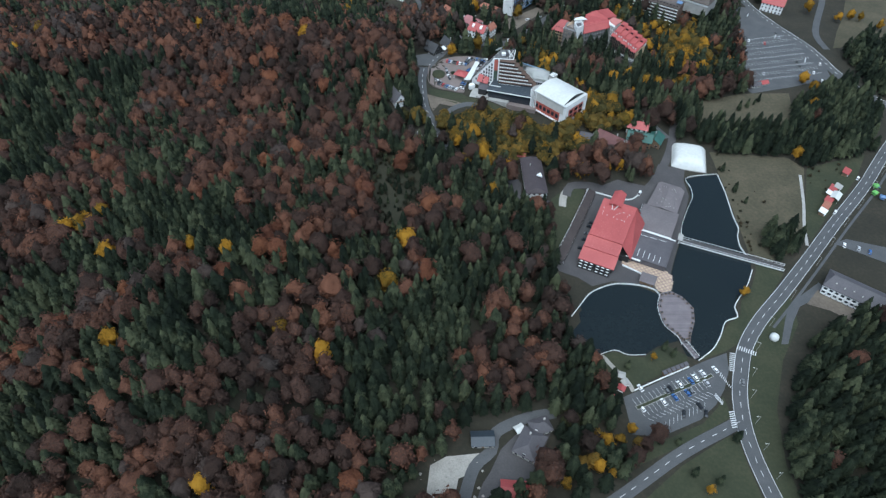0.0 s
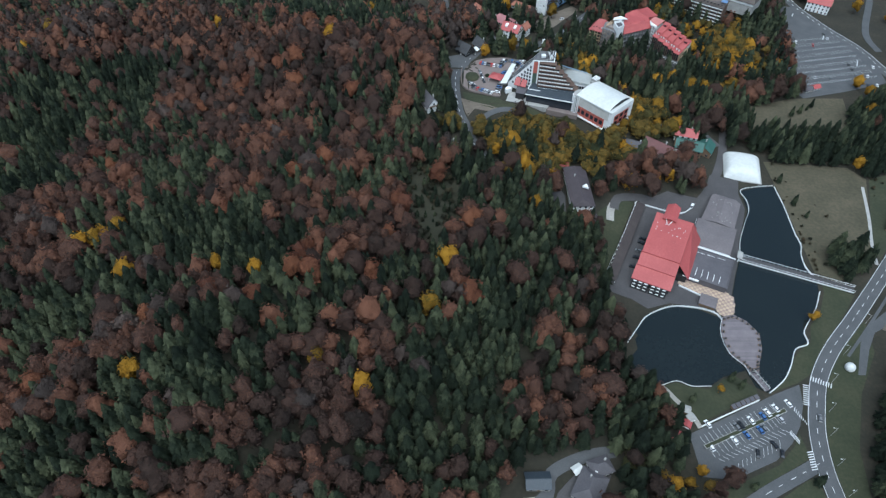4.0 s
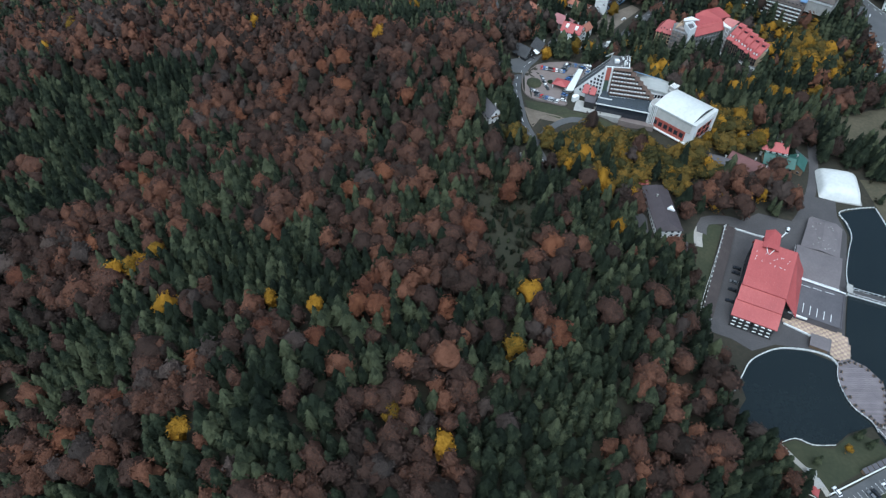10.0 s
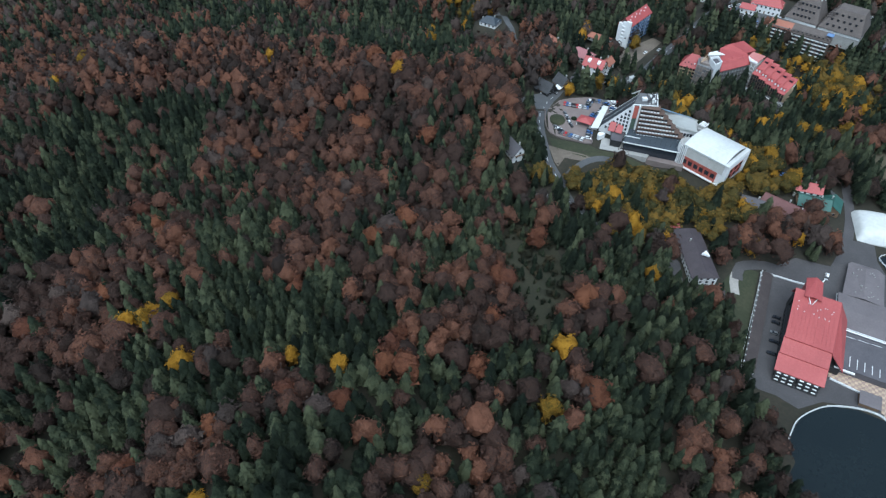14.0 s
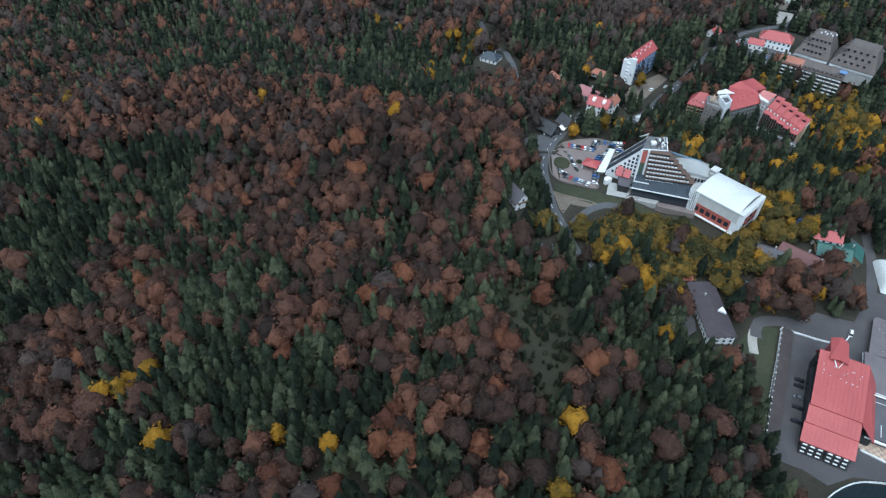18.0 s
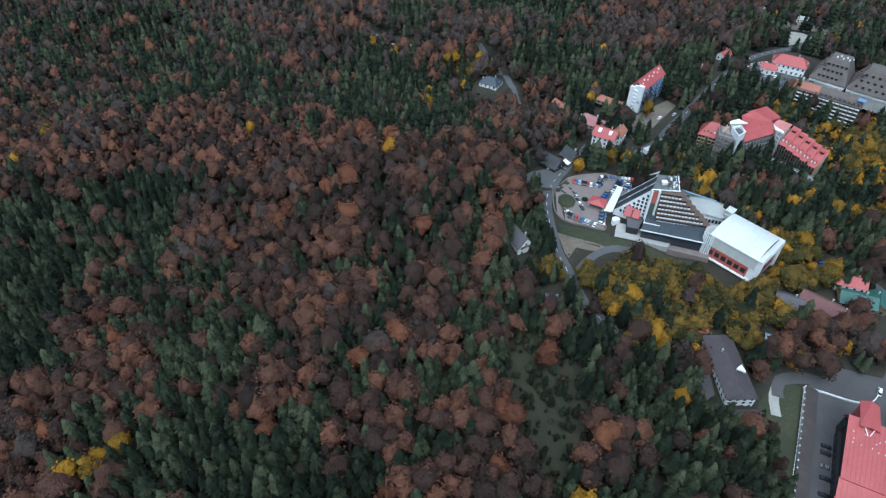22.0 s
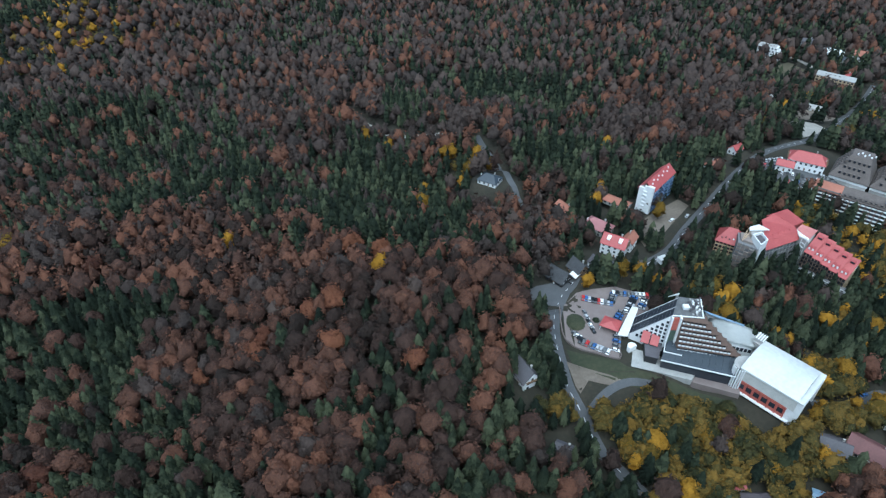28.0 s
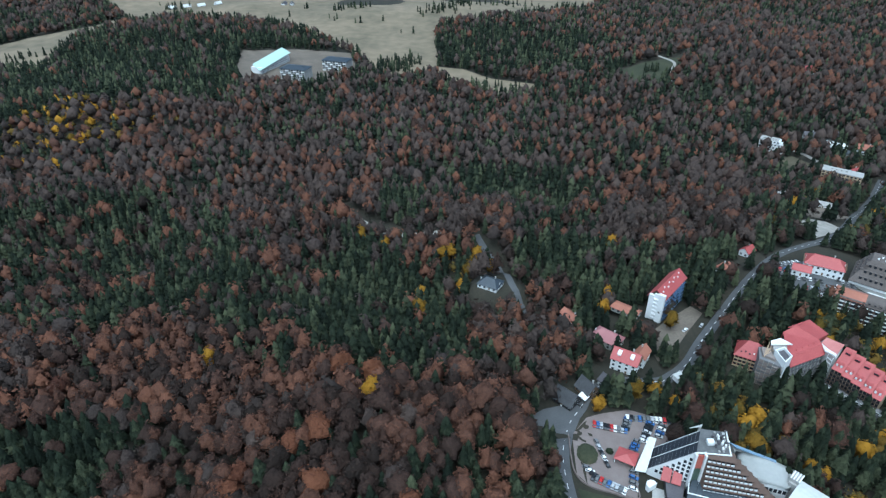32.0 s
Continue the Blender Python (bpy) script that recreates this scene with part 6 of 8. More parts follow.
for r in range(9):
    for i in range(26):
        t = i / 25
        x, y = 262 + 68 * t - 3 * r * 0.2, 470 + 14 * t + 8 * r
        if inside(np.array([x]), np.array([y]), BIG_LOT)[0] and inside(np.array([x + 4]), np.array([y + 4]), BIG_LOT)[0]:
            stripe(big_lot, x, y, 70 + (25 if r % 2 else -25), 4.8, 0.2, "bay_line", 0.12)
for k in range(3):
    stripe(big_lot, 300 + 12 * k, 588 - 42 * k, 62, 9, 0.7, "give_way_bar", 0.14)


# ---- cars ----
def car_parts(kind):
    long, cab = {"saloon": (4.5, (-1.9, 1.0)), "estate": (4.6, (-2.15, 0.9)), "van": (5.2, (-2.5, 1.6))}[kind]
    high = {"saloon": 1.42, "estate": 1.5, "van": 2.1}[kind]
    body = bmesh.new()
    prof = [(-long / 2, 0.35), (-long / 2, 0.8), (cab[0], 0.92), (cab[1] + 0.2, 0.92), (long / 2 - 0.15, 0.78), (long / 2, 0.6), (long / 2, 0.35)]
    sides = [[body.verts.new((x, s * 0.88, z)) for x, z in prof] for s in (-1, 1)]
    body.faces.new(sides[0][::-1]), body.faces.new(sides[1])
    for i in range(len(prof)):
        j = (i + 1) % len(prof)
        body.faces.new((sides[0][i], sides[0][j], sides[1][j], sides[1][i]))
    top = [[body.verts.new((x, s * 0.68, high)) for x in (cab[0] + 0.5, cab[1] - 0.5)] for s in (-1, 1)]
    body.faces.new((top[0][0], top[0][1], top[1][1], top[1][0]))
    bmesh.ops.recalc_face_normals(body, faces=body.faces[:])
    glass = bmesh.new()
    a = [glass.verts.new(p) for p in ((cab[0], -0.8, 0.92), (cab[1] + 0.2, -0.8, 0.92), (cab[1] + 0.2, 0.8, 0.92), (cab[0], 0.8, 0.92))]
    b = [glass.verts.new(p) for p in ((cab[0] + 0.5, -0.67, high - 0.01), (cab[1] - 0.5, -0.67, high - 0.01), (cab[1] - 0.5, 0.67, high - 0.01), (cab[0] + 0.5, 0.67, high - 0.01))]
    for i in range(4):
        glass.faces.new((a[i], a[(i + 1) % 4], b[(i + 1) % 4], b[i]))
    wheel = bmesh.new()
    bmesh.ops.create_cone(wheel, cap_ends=True, segments=12, radius1=0.33, radius2=0.33, depth=0.22, matrix=pose(0, 0, 0, 90))
    return body, glass, wheel, long


M_TYRE = plain("tyre_rubber", (0.02, 0.02, 0.02), 0.9)
CAR_PAINT = {n: plain("car_paint_" + n, c, 0.3) for n, c in (("white", (0.75, 0.76, 0.77)), ("silver", (0.42, 0.43, 0.45)), ("grey", (0.14, 0.145, 0.15)), ("black", (0.015, 0.016, 0.018)), ("blue", (0.05, 0.12, 0.30)), ("red", (0.40, 0.03, 0.03)))}


def car(x, y, deg, colour, kind="saloon", z=None, group="parked cars"):
    ob = thing("car", x, y, (gz(x, y) + 0.12) if z is None else z, deg, f"{colour} {kind} car parked on the asphalt", "car", group)
    if ("car", kind) not in KEPT:
        b, g, w, long = car_parts(kind)
        KEPT[("car", kind)] = long
        for n, bm, m in (("glass", g, M_GLASS), ("wheel", w, M_TYRE)):
            me = bpy.data.meshes.new(n)
            bm.to_mesh(me)
            bm.free()
            me.materials.append(m)
            KEPT[(n, kind)] = me
        b.free()
    if ("body", kind, colour) not in KEPT:
        b, g, w, _ = car_parts(kind)
        me = bpy.data.meshes.new("body")
        b.to_mesh(me)
        for bm in (b, g, w):
            bm.free()
        me.materials.append(CAR_PAINT[colour])
        KEPT[("body", kind, colour)] = me
    for n, me in (("body", KEPT[("body", kind, colour)]), ("glass", KEPT[("glass", kind)])):
        new(n, me).parent = ob
    long = KEPT[("car", kind)]
    for sx in (-1, 1):
        for sy in (-1, 1):
            w = new("wheel", KEPT[("wheel", kind)])
            w.parent = ob
            w.matrix_basis = pose(sx * long * 0.29, sy * 0.80, 0.33)
    return ob


for (x, y), c in zip([(106.8, 172.7), (105.4, 160.9), (117.1, 164.0), (123.8, 166.7), (122.7, 171.9), (128.3, 174.5), (133.3, 170.5), (137.9, 178.7), (142.8, 181.3), (150.1, 183.9), (143.2, 175.5), (126.2, 157.3), (135.6, 161.8), (137.8, 157.4), (120.4, 171.0), (131.2, 169.4), (135.0, 176.8)],
                     ["white", "white", "white", "blue", "black", "white", "grey", "white", "white", "white", "silver", "black", "black", "black", "grey", "blue", "blue"]):
    car(x, y, 113.7 if y > 160 else 75, c)
for (x, y), c in zip([(284, 537), (297, 532), (314, 543), (314, 551), (315, 501), (315, 494), (314, 485), (291, 480), (323, 483), (334, 497), (318, 483), (279, 481), (318, 470), (325, 470)], ["white", "red", "silver", "black", "black", "black", "grey", "grey", "white", "white", "grey", "silver", "black", "white"]):
    car(x, y, 70, c, group="cars in the large car park")
cc = random.Random(3)
TINTS = ["white", "silver", "grey", "black", "grey", "black", "grey", "black", "red", "blue", "silver", "black", "silver", "white"]
for (x0, y0), (x1, y1), n, deg in (((3.0, 466.8), (18.6, 463.3), 10, 80), ((21.5, 472), (43, 470.5), 11, 80), ((32.5, 468.0), (26.0, 456.4), 7, -25), ((22.7, 456.1), (17.1, 447.0), 5, -25), ((21.6, 471.0), (18.6, 464.6), 4, -25), ((38.5, 466.5), (34.5, 459.5), 4, -25), ((-3.5, 434.4), (10.0, 426.8), 9, 62), ((16.6, 437.5), (14.2, 428.0), 4, -25), ((-5.6, 440.0), (-3.0, 436.0), 3, -25), ((2.2, 455.4), (4.6, 442.0), 5, -70)):
    for i in range(n):
        t = i / max(1, n - 1)
        car(x0 + (x1 - x0) * t, y0 + (y1 - y0) * t, deg + cc.uniform(-3, 3), cc.choice(TINTS), cc.choice(["saloon", "estate"]), group="cars on the hotel forecourt")
for (x0, y0), (x1, y1), n, deg in (((162, 594), (178, 588), 6, 65), ((166, 583), (188, 578), 8, 65), ((170, 576), (182, 573), 5, 65), ((155, 606), (164, 603), 4, 65), ((158, 611), (172, 611), 6, 80), ((157, 600), (170, 599), 6, 75), ((190, 590), (198, 585), 4, 65), ((178, 583), (188, 579), 5, 65)):
    for i in range(n):
        t = i / max(1, n - 1)
        x, y = x0 + (x1 - x0) * t, y0 + (y1 - y0) * t
        car(x, y, deg + cc.uniform(-4, 4), cc.choice(TINTS), cc.choice(["saloon", "estate"]), z=gz(x, y) + 0.32, group="cars between the upper hotels")
for x, y, deg, c, k in ((-10.6, 481, 15, "white", "saloon"), (-8.0, 484, 20, "black", "saloon"), (-6.2, 486, 20, "grey", "saloon"), (138.5, 327.0, 60, "white", "van"), (100.0, 297, 150, "black", "saloon"), (98.4, 293.6, 150, "black", "saloon"), (95.4, 287, 152, "grey", "saloon"), (93.0, 281.5, 152, "black", "saloon"), (89.4, 274, 152, "black", "saloon"), (47, 322, 70, "black", "saloon"),
                        (78, 552, 40, "white", "saloon"), (90, 557, 50, "silver", "saloon"), (140.5, 410, 20, "blue", "saloon"), (269, 309, 48, "white", "saloon"), (300, 344, 49, "white", "saloon"), (163, 176, 75, "grey", "saloon"), (262, 278, 60, "white", "saloon"), (270, 275, 60, "silver", "saloon"), (276, 272, 60, "blue", "saloon")):
    car(x, y, deg, c, k)

# ---- lake edge, bridge, deck, terrace ----
M_RAIL = plain("white_rail_paint", (0.70, 0.71, 0.71), 0.6)


def railing(name, line, label, high=1.0, base=0.1, step=2.4, rails=(0.5, 1.0), wall=0.0, mat=None, follow=True):
    """Posts and rails along a line; wall: a low wall under them."""
    ob = thing(name, *line[0], 0, 0, label, "railing")
    ob.matrix_world = Matrix()
    mat = mat or M_RAIL
    run = smooth_line(line, step) if len(line) > 2 else [tuple(Vector(line[0]).lerp(Vector(line[1]), k / max(1, round(math.dist(*line) / step)))) for k in range(max(1, round(math.dist(*line) / step)) + 1)]
    bm = bmesh.new()
    for a, b in zip(run, run[1:]):
        za, zb = (gz(*a) if follow else 0) + base, (gz(*b) if follow else 0) + base
        d = Vector((b[0] - a[0], b[1] - a[1]))
        n = Vector((-d.y, d.x)).normalized() * 0.09
        for r in rails:
            t = 0.10
            slab([(a[0] - n.x, a[1] - n.y, za + high * r), (b[0] - n.x, b[1] - n.y, zb + high * r), (b[0] + n.x, b[1] + n.y, zb + high * r), (a[0] + n.x, a[1] + n.y, za + high * r)], t, bm)
        if wall:
            m = n * 3
            slab([(a[0] - m.x, a[1] - m.y, za + wall), (b[0] - m.x, b[1] - m.y, zb + wall), (b[0] + m.x, b[1] + m.y, zb + wall), (a[0] + m.x, a[1] + m.y, za + wall)], wall + 0.4, bm)
    part("rail", bm, mat, ob)
    for p in run:
        shared("post", (high, mat.name), lambda: boxes((-0.14, 0.14, -0.14, 0.14, 0, high + 0.25)), mat, ob, pose(p[0], p[1], (gz(*p) if follow else 0) + base))
    return ob


railing("lake_railing", [(75.8, 219.3), (83, 229), (90.3, 237.7), (103.6, 244.0), (115.2, 244.5), (124.6, 242.5), (130.2, 239.3), (131.5, 235.5)], "white railing on a pale wall along the lake bay", wall=0.5)
railing("lake_railing", [(198.6, 348), (187, 346.5), (175, 342.5), (176, 333), (174.5, 323), (168.5, 312), (160.5, 296), (157, 285)], "white railing along the lake's upper shore")
railing("lake_fence", [(199.5, 347), (199.5, 329), (197.5, 304), (197.5, 293), (194.5, 285), (193.5, 275), (196.5, 264)], "white post fence along the lake's far shore", 0.8, wall=0.3)
railing("lake_fence", [(194.5, 256), (187.5, 244), (178.5, 233), (174.5, 227), (174, 220), (166, 216.5), (160, 206.5), (154, 198.5), (148, 193.5), (143, 190)], "white post fence along the lake's roadside shore", 0.8, wall=0.3)
railing("lake_fence", [(80, 192), (85, 192.5), (97, 196.5), (104, 193.5), (114, 193.5)], "low white post fence along the south shore", 0.7)
railing("bank_fence", [(101, 327), (92, 308), (84, 292), (73, 270), (69, 257)], "low white post fence along the bank beside the hall", 0.7, rails=(0.9,))
railing("lane_wall", [(101, 328), (110, 326), (124, 321), (132, 321), (140, 328)], "pale wall along the lane behind the hall", 1.0, wall=0.9)
railing("court_wall", [(113.5, 260.0), (121, 255), (129, 249)], "white wall with railing beside the terrace", 1.0, wall=0.9)

bridge = thing("footbridge", 155.5, 281.6, 1.0, math.degrees(math.atan2(257.4 - 281.6, 214.8 - 155.5)), "long grey footbridge with white railings across the lake", "footbridge")
L = math.hypot(214.8 - 155.5, 257.4 - 281.6)
for i in range(32):
    a = L * i / 32
    zz = 0.5 * math.sin(math.pi * (i + 0.5) / 32)
    shared("deck_board", "b", lambda: bevelled(boxes((0, L / 32 - 0.05, -2.1, 2.1, -0.3, 0)), 0.03), M_COURT, bridge, pose(a, 0, zz))
for s in (-1, 1):
    part("girder", boxes((0, L, s * 2.2 - 0.15, s * 2.2 + 0.15, -0.7, 0.05)), M_RAIL, bridge, "white edge girder")
    part("handrail", boxes((0, L, s * 2.25 - 0.08, s * 2.25 + 0.08, 1.3, 1.45)), M_RAIL, bridge, "white handrail")
    for i in range(27):
        shared("post", "bridge", lambda: boxes((-0.1, 0.1, -0.1, 0.1, 0, 1.9)), M_RAIL, bridge, pose(L * i / 26, s * 2.25, -0.1))
for i in range(5):
    part("pier", boxes((L * (i + 0.5) / 5 - 0.4, L * (i + 0.5) / 5 + 0.4, -1.8, 1.8, -2.5, -0.3)), M_CONCRETE, bridge)
head = thing("bridge_head_arch", 155.8, 281.0, 0.2, -22, "white entrance frame at the footbridge", "gateway")
part("frame", boxes((-1.4, -0.9, -3, -2.5, 0, 3.2), (-1.4, -0.9, 2.5, 3, 0, 3.2), (-1.4, -0.9, -3, 3, 3.2, 3.6)), M_RAIL, head)
part("canopy", slab([(-2.5, -3.2, 3.9), (0.8, -3.2, 3.4), (0.8, 3.2, 3.4), (-2.5, 3.2, 3.9)], 0.2), M_CONCRETE, head)

M_DECK = material("mauve_grey_deck_boards", ((0.12, 0.105, 0.115), (0.155, 0.135, 0.145), (0.20, 0.175, 0.18)), 0.25, 0.85, fine=2.2, vary=0.12)
DECK = [(132, 237), (128.3, 226), (129.3, 213), (135, 205.5), (137, 201), (141, 201), (143, 206.5), (147.5, 216), (149.5, 226), (145, 234.5), (138.5, 239)]
deck = thing("floating_deck", 0, 0, 0, 0, "leaf-shaped timber deck standing in the lake", "deck")
part("platform", prism(DECK, 0.3, 0.9), M_DECK, deck)
for i in range(32):
    y0 = 203 + i * 1.1
    xs = [x for x in np.arange(127, 151, 0.5) if inside(np.array([x]), np.array([y0 + 0.5]), DECK)[0]]
    if xs:
        part("board", boxes((min(xs) + 0.2, max(xs) - 0.2, y0, y0 + 1.04, 0.9, 0.95)), M_DECK, deck)
railing("deck_rail", [(131.6, 236), (128.0, 226), (129.0, 213), (134.8, 205.2), (135.6, 200)], "white rail along the deck's edge", 0.7, 0.75, rails=(0.9,), follow=False)
for i in range(26):
    a = i / 26 * len(DECK)
    p, q = Vector(DECK[int(a) % len(DECK)]), Vector(DECK[(int(a) + 1) % len(DECK)])
    c = p.lerp(q, a % 1).lerp(Vector((138.5, 221)), 0.10)
    t = thing("deck_table", c.x, c.y, 0.95, cc.uniform(0, 90), "dark outdoor table with benches on the deck", "table", "tables on the deck")
    shared("tabletop", "t", lambda: bevelled(boxes((-0.7, 0.7, -0.4, 0.4, 0.68, 0.75)), 0.02), M_BLACK, t, Matrix())
    for s in (-1, 1):
        shared("bench", "t", lambda: boxes((-0.7, 0.7, -0.15, 0.15, 0.38, 0.45), (-0.6, -0.5, -0.1, 0.1, 0, 0.38), (0.5, 0.6, -0.1, 0.1, 0, 0.38)), M_WOOD, t, pose(0, s * 0.7, 0))
        shared("leg", "t", lambda: boxes((-0.05, 0.05, -0.3, 0.3, 0, 0.68)), M_BLACK, t, pose(s * 0.5, 0, 0))
TERRACE = [(116, 269.0), (137.2, 259.2), (143.2, 250.6), (140.4, 240.4), (136, 236.5), (131.0, 239.7), (128.6, 250.3), (113.2, 260.8)]
terrace = tagged(sheet("pavement_terrace_checker", TERRACE, M_PAVING, 0.2, flat=0.5), "tan and pink checkered terrace", "terrace", kind="structure")
M_TANTILE = material("tan_slab", ((0.40, 0.30, 0.21), (0.50, 0.39, 0.28)), 0.5, 0.85, vary=0.12)
M_PINKTILE = material("rose_slab", ((0.27, 0.19, 0.16), (0.34, 0.25, 0.21)), 0.5, 0.85, vary=0.12)
for i in range(-4, 22):
    for j in range(-14, 12):
        u, v = i * 1.5, j * 1.5
        x, y = 116 + 0.905 * u + 0.425 * v, 262 - 0.425 * u + 0.905 * v
        if inside(np.array([x]), np.array([y]), TERRACE)[0]:
            shared("slab", (i + j) % 2, lambda: bevelled(boxes((-0.73, 0.73, -0.73, 0.73, 0, 0.06)), 0.02), M_TANTILE if (i + j) % 2 else M_PINKTILE, terrace, pose(x, y, 0.5, 0, 0, -25.2))
spa = thing("blue_spa_tub", 137.6, 256.8, 0.55, -25, "pale blue square tub on the terrace", "tub")
M_AQUA = plain("aqua_tub", (0.16, 0.36, 0.42), 0.3)
part("rim", boxes((-1.6, 1.6, -1.6, -1.2, 0, 0.7), (-1.6, 1.6, 1.2, 1.6, 0, 0.7), (-1.6, -1.2, -1.2, 1.2, 0, 0.7), (1.2, 1.6, -1.2, 1.2, 0, 0.7)), M_AQUA, spa)
part("water", boxes((-1.2, 1.2, -1.2, 1.2, 0.05, 0.5)), M_AQUA, spa)
hut = thing("terrace_bar", 126.5, 246.8, 0.1, -26, "low brown bar pavilion at the terrace", "pavilion")
part("wall", boxes((-4.2, 4.2, -3.2, 3.2, 0, 2.6)), M_WOOD, hut)
part("roof", slab([(-4.8, -3.8, 2.7), (4.8, -3.8, 2.7), (4.8, 3.8, 3.3), (-4.8, 3.8, 3.3)], 0.25), M_DULLROOF, hut)
gate = thing("south_pier_bridge", 139.6, 196.5, 0.3, -66, "short timber pier bridge to the deck", "footbridge")
part("deck", boxes((-6, 6, -1.6, 1.6, 0.3, 0.6)), M_DECK, gate)
for s in (-1, 1):
    part("rail", boxes((-6, 6, s * 1.6 - 0.08, s * 1.6 + 0.08, 1.5, 1.65)), M_RAIL, gate)
    for i in range(6):
        shared("post", "pier", lambda: boxes((-0.08, 0.08, -0.08, 0.08, 0.5, 1.6)), M_RAIL, gate, pose(-5.5 + i * 2.2, s * 1.6, 0))
for i in range(5):
    part("arch", boxes((-5 + i * 2.4, -4.8 + i * 2.4, -1.7, 1.7, 2.6, 2.8), (-5 + i * 2.4, -4.8 + i * 2.4, -1.75, -1.6, 0.5, 2.7), (-5 + i * 2.4, -4.8 + i * 2.4, 1.6, 1.75, 0.5, 2.7)), M_CONCRETE, gate)
railing("car_park_wall", [(103.5, 171.5), (136, 185.6)], "pale wall between lawn and car park", 0.9, wall=0.7)
stand = thing("wooden_stand_row", 128, 183.6, 0.1, 22.5, "row of low timber stalls behind the car park", "stall")
for i in range(6):
    part("stall_roof", slab([(-8 + i * 2.8, -1.0, 1.9), (-5.6 + i * 2.8, -1.0, 1.9), (-5.6 + i * 2.8, 1.4, 2.3), (-8 + i * 2.8, 1.4, 2.3)], 0.15), M_DARKROOF, stand)
    part("stall_wall", boxes((-7.8 + i * 2.8, -5.8 + i * 2.8, -0.7, 1.2, 0, 1.9)), M_WOOD, stand)
for k, (x, y, deg) in enumerate(((88.5, 163.5, 20), (92.6, 166.2, 60), (91.2, 160.8, 100), (96.4, 172.4, -30), (99.2, 175.6, 20), (98.0, 180.0, 70))):
    st = thing("red_market_kiosk", x, y, gz(x, y), deg, "small kiosk with a faded red and white awning", "kiosk", "red kiosks")
    part("booth", boxes((-1.6, 1.6, -1.3, 1.3, 0, 2.3)), M_WOOD, st)
    part("awning", slab([(-2.2, -2.0, 2.3), (0, -2.0, 3.2), (0, 2.0, 3.2), (-2.2, 2.0, 2.3)], 0.1, slab([(0, -2.0, 3.2), (2.2, -2.0, 2.3), (2.2, 2.0, 2.3), (0, 2.0, 3.2)], 0.1)), M_RED if k < 4 else M_CONCRETE, st)
    part("counter", boxes((-1.7, 1.7, -1.7, -1.3, 0.8, 0.95)), M_WHITE, st)

# ---- yard in the south-west ----
yz = -7.0
gable_house("blue_grey_store", 20.6, 144.0, 2, 11, 7.5, 3.6, 1.8, M_CONCRETE, M_SLATE, "yard store with a blue-grey roof", floors=1, chimney=False)
gable_house("dark_hipped_house", 44.5, 141.5, 60, 15, 12, 4.2, 3.8, M_CONCRETE, M_DARKROOF, "dark grey hipped house in the yard", floors=1, hip=5)
gable_house("dark_hipped_lodge", 51.0, 151.5, 20, 10, 8, 3.8, 3.0, M_WHITE, M_DARKROOF, "dark grey hipped lodge in the yard", floors=1, hip=4)
gable_house("red_roofed_yard_house", 36.0, 117.0, -5, 15, 9, 4.5, 2.8, M_WHITE, M_RED, "yard house with a red sheet roof", floors=1)
gable_house("white_yard_hut", 40.0, 150.5, 30, 4, 3.4, 2.4, 0.8, M_WHITE, M_MEMBRANE, "tiny white hut in the yard", floors=1, chimney=False)
for k in range(26):
    x, y = cc.uniform(-16, 20), cc.uniform(114, 136)
    if inside(np.array([x]), np.array([y]), CONSTRUCTION)[0]:
        rk = thing("boulder", x, y, gz(x, y) - 0.1, cc.uniform(0, 360), "pale rough boulder in the muddy yard", "boulder", "boulders in the yard")
        bm = bmesh.new()
        bmesh.ops.create_icosphere(bm, subdivisions=2, radius=cc.uniform(0.35, 0.9))
        for v in bm.verts:
            v.co *= 1 + 0.6 * noise.noise(v.co * 2.3 + Vector((k, 0, 0)))
            v.co.z = max(v.co.z * 0.7, -0.1)
        part("rock", bm, M_GRAVEL, rk)

# ---- east side ----
east = flat_block("long_dark_roofed_inn", 248.5, 233.5, 0, -38, 36, 13, 2, M_WHITE, M_DARKROOF, "long two-storey inn with a dark grey roof and white balconies", 0.0, balc=M_WHITE)
part("pitched_roof", slab([(-18.8, -7.0, 6.4), (18.8, -7.0, 6.4), (15.5, 1.5, 10.2), (-15.5, 1.5, 10.2)], 0.3, slab([(-15.5, 1.5, 10.2), (15.5, 1.5, 10.2), (18.8, 9.5, 6.2), (-18.8, 9.5, 6.2)], 0.3, slab([(-18.8, 9.5, 6.2), (-18.8, -7.0, 6.4), (-15.5, 1.5, 10.2)], 0.3, slab([(18.8, -7.0, 6.4), (18.8, 9.5, 6.2), (15.5, 1.5, 10.2)], 0.3)))), M_DARKROOF, east, "dark grey pitched roof")
for i in range(6):
    part("roof_light", bevelled(boxes((-13 + i * 5, -12.2 + i * 5, -3.2 - (i % 2), -2.4 - (i % 2), 7.4, 8.6)), 0.05), M_CONCRETE, east, "small pale roof light")
ball = thing("white_ball_kiosk", 190.0, 205.0, 0.0, 0, "small white domed kiosk beside the road", "kiosk")
bm = bmesh.new()
bmesh.ops.create_icosphere(bm, subdivisions=3, radius=2.6)
for v in bm.verts:
    v.co.z = max(v.co.z, -1.2) + 1.3
part("dome", bm, M_MEMBRANE, ball, smooth=True)
part("base", prism([(2.4 * math.cos(a * 0.524), 2.4 * math.sin(a * 0.524)) for a in range(12)], 0, 0.35), M_CONCRETE, ball)
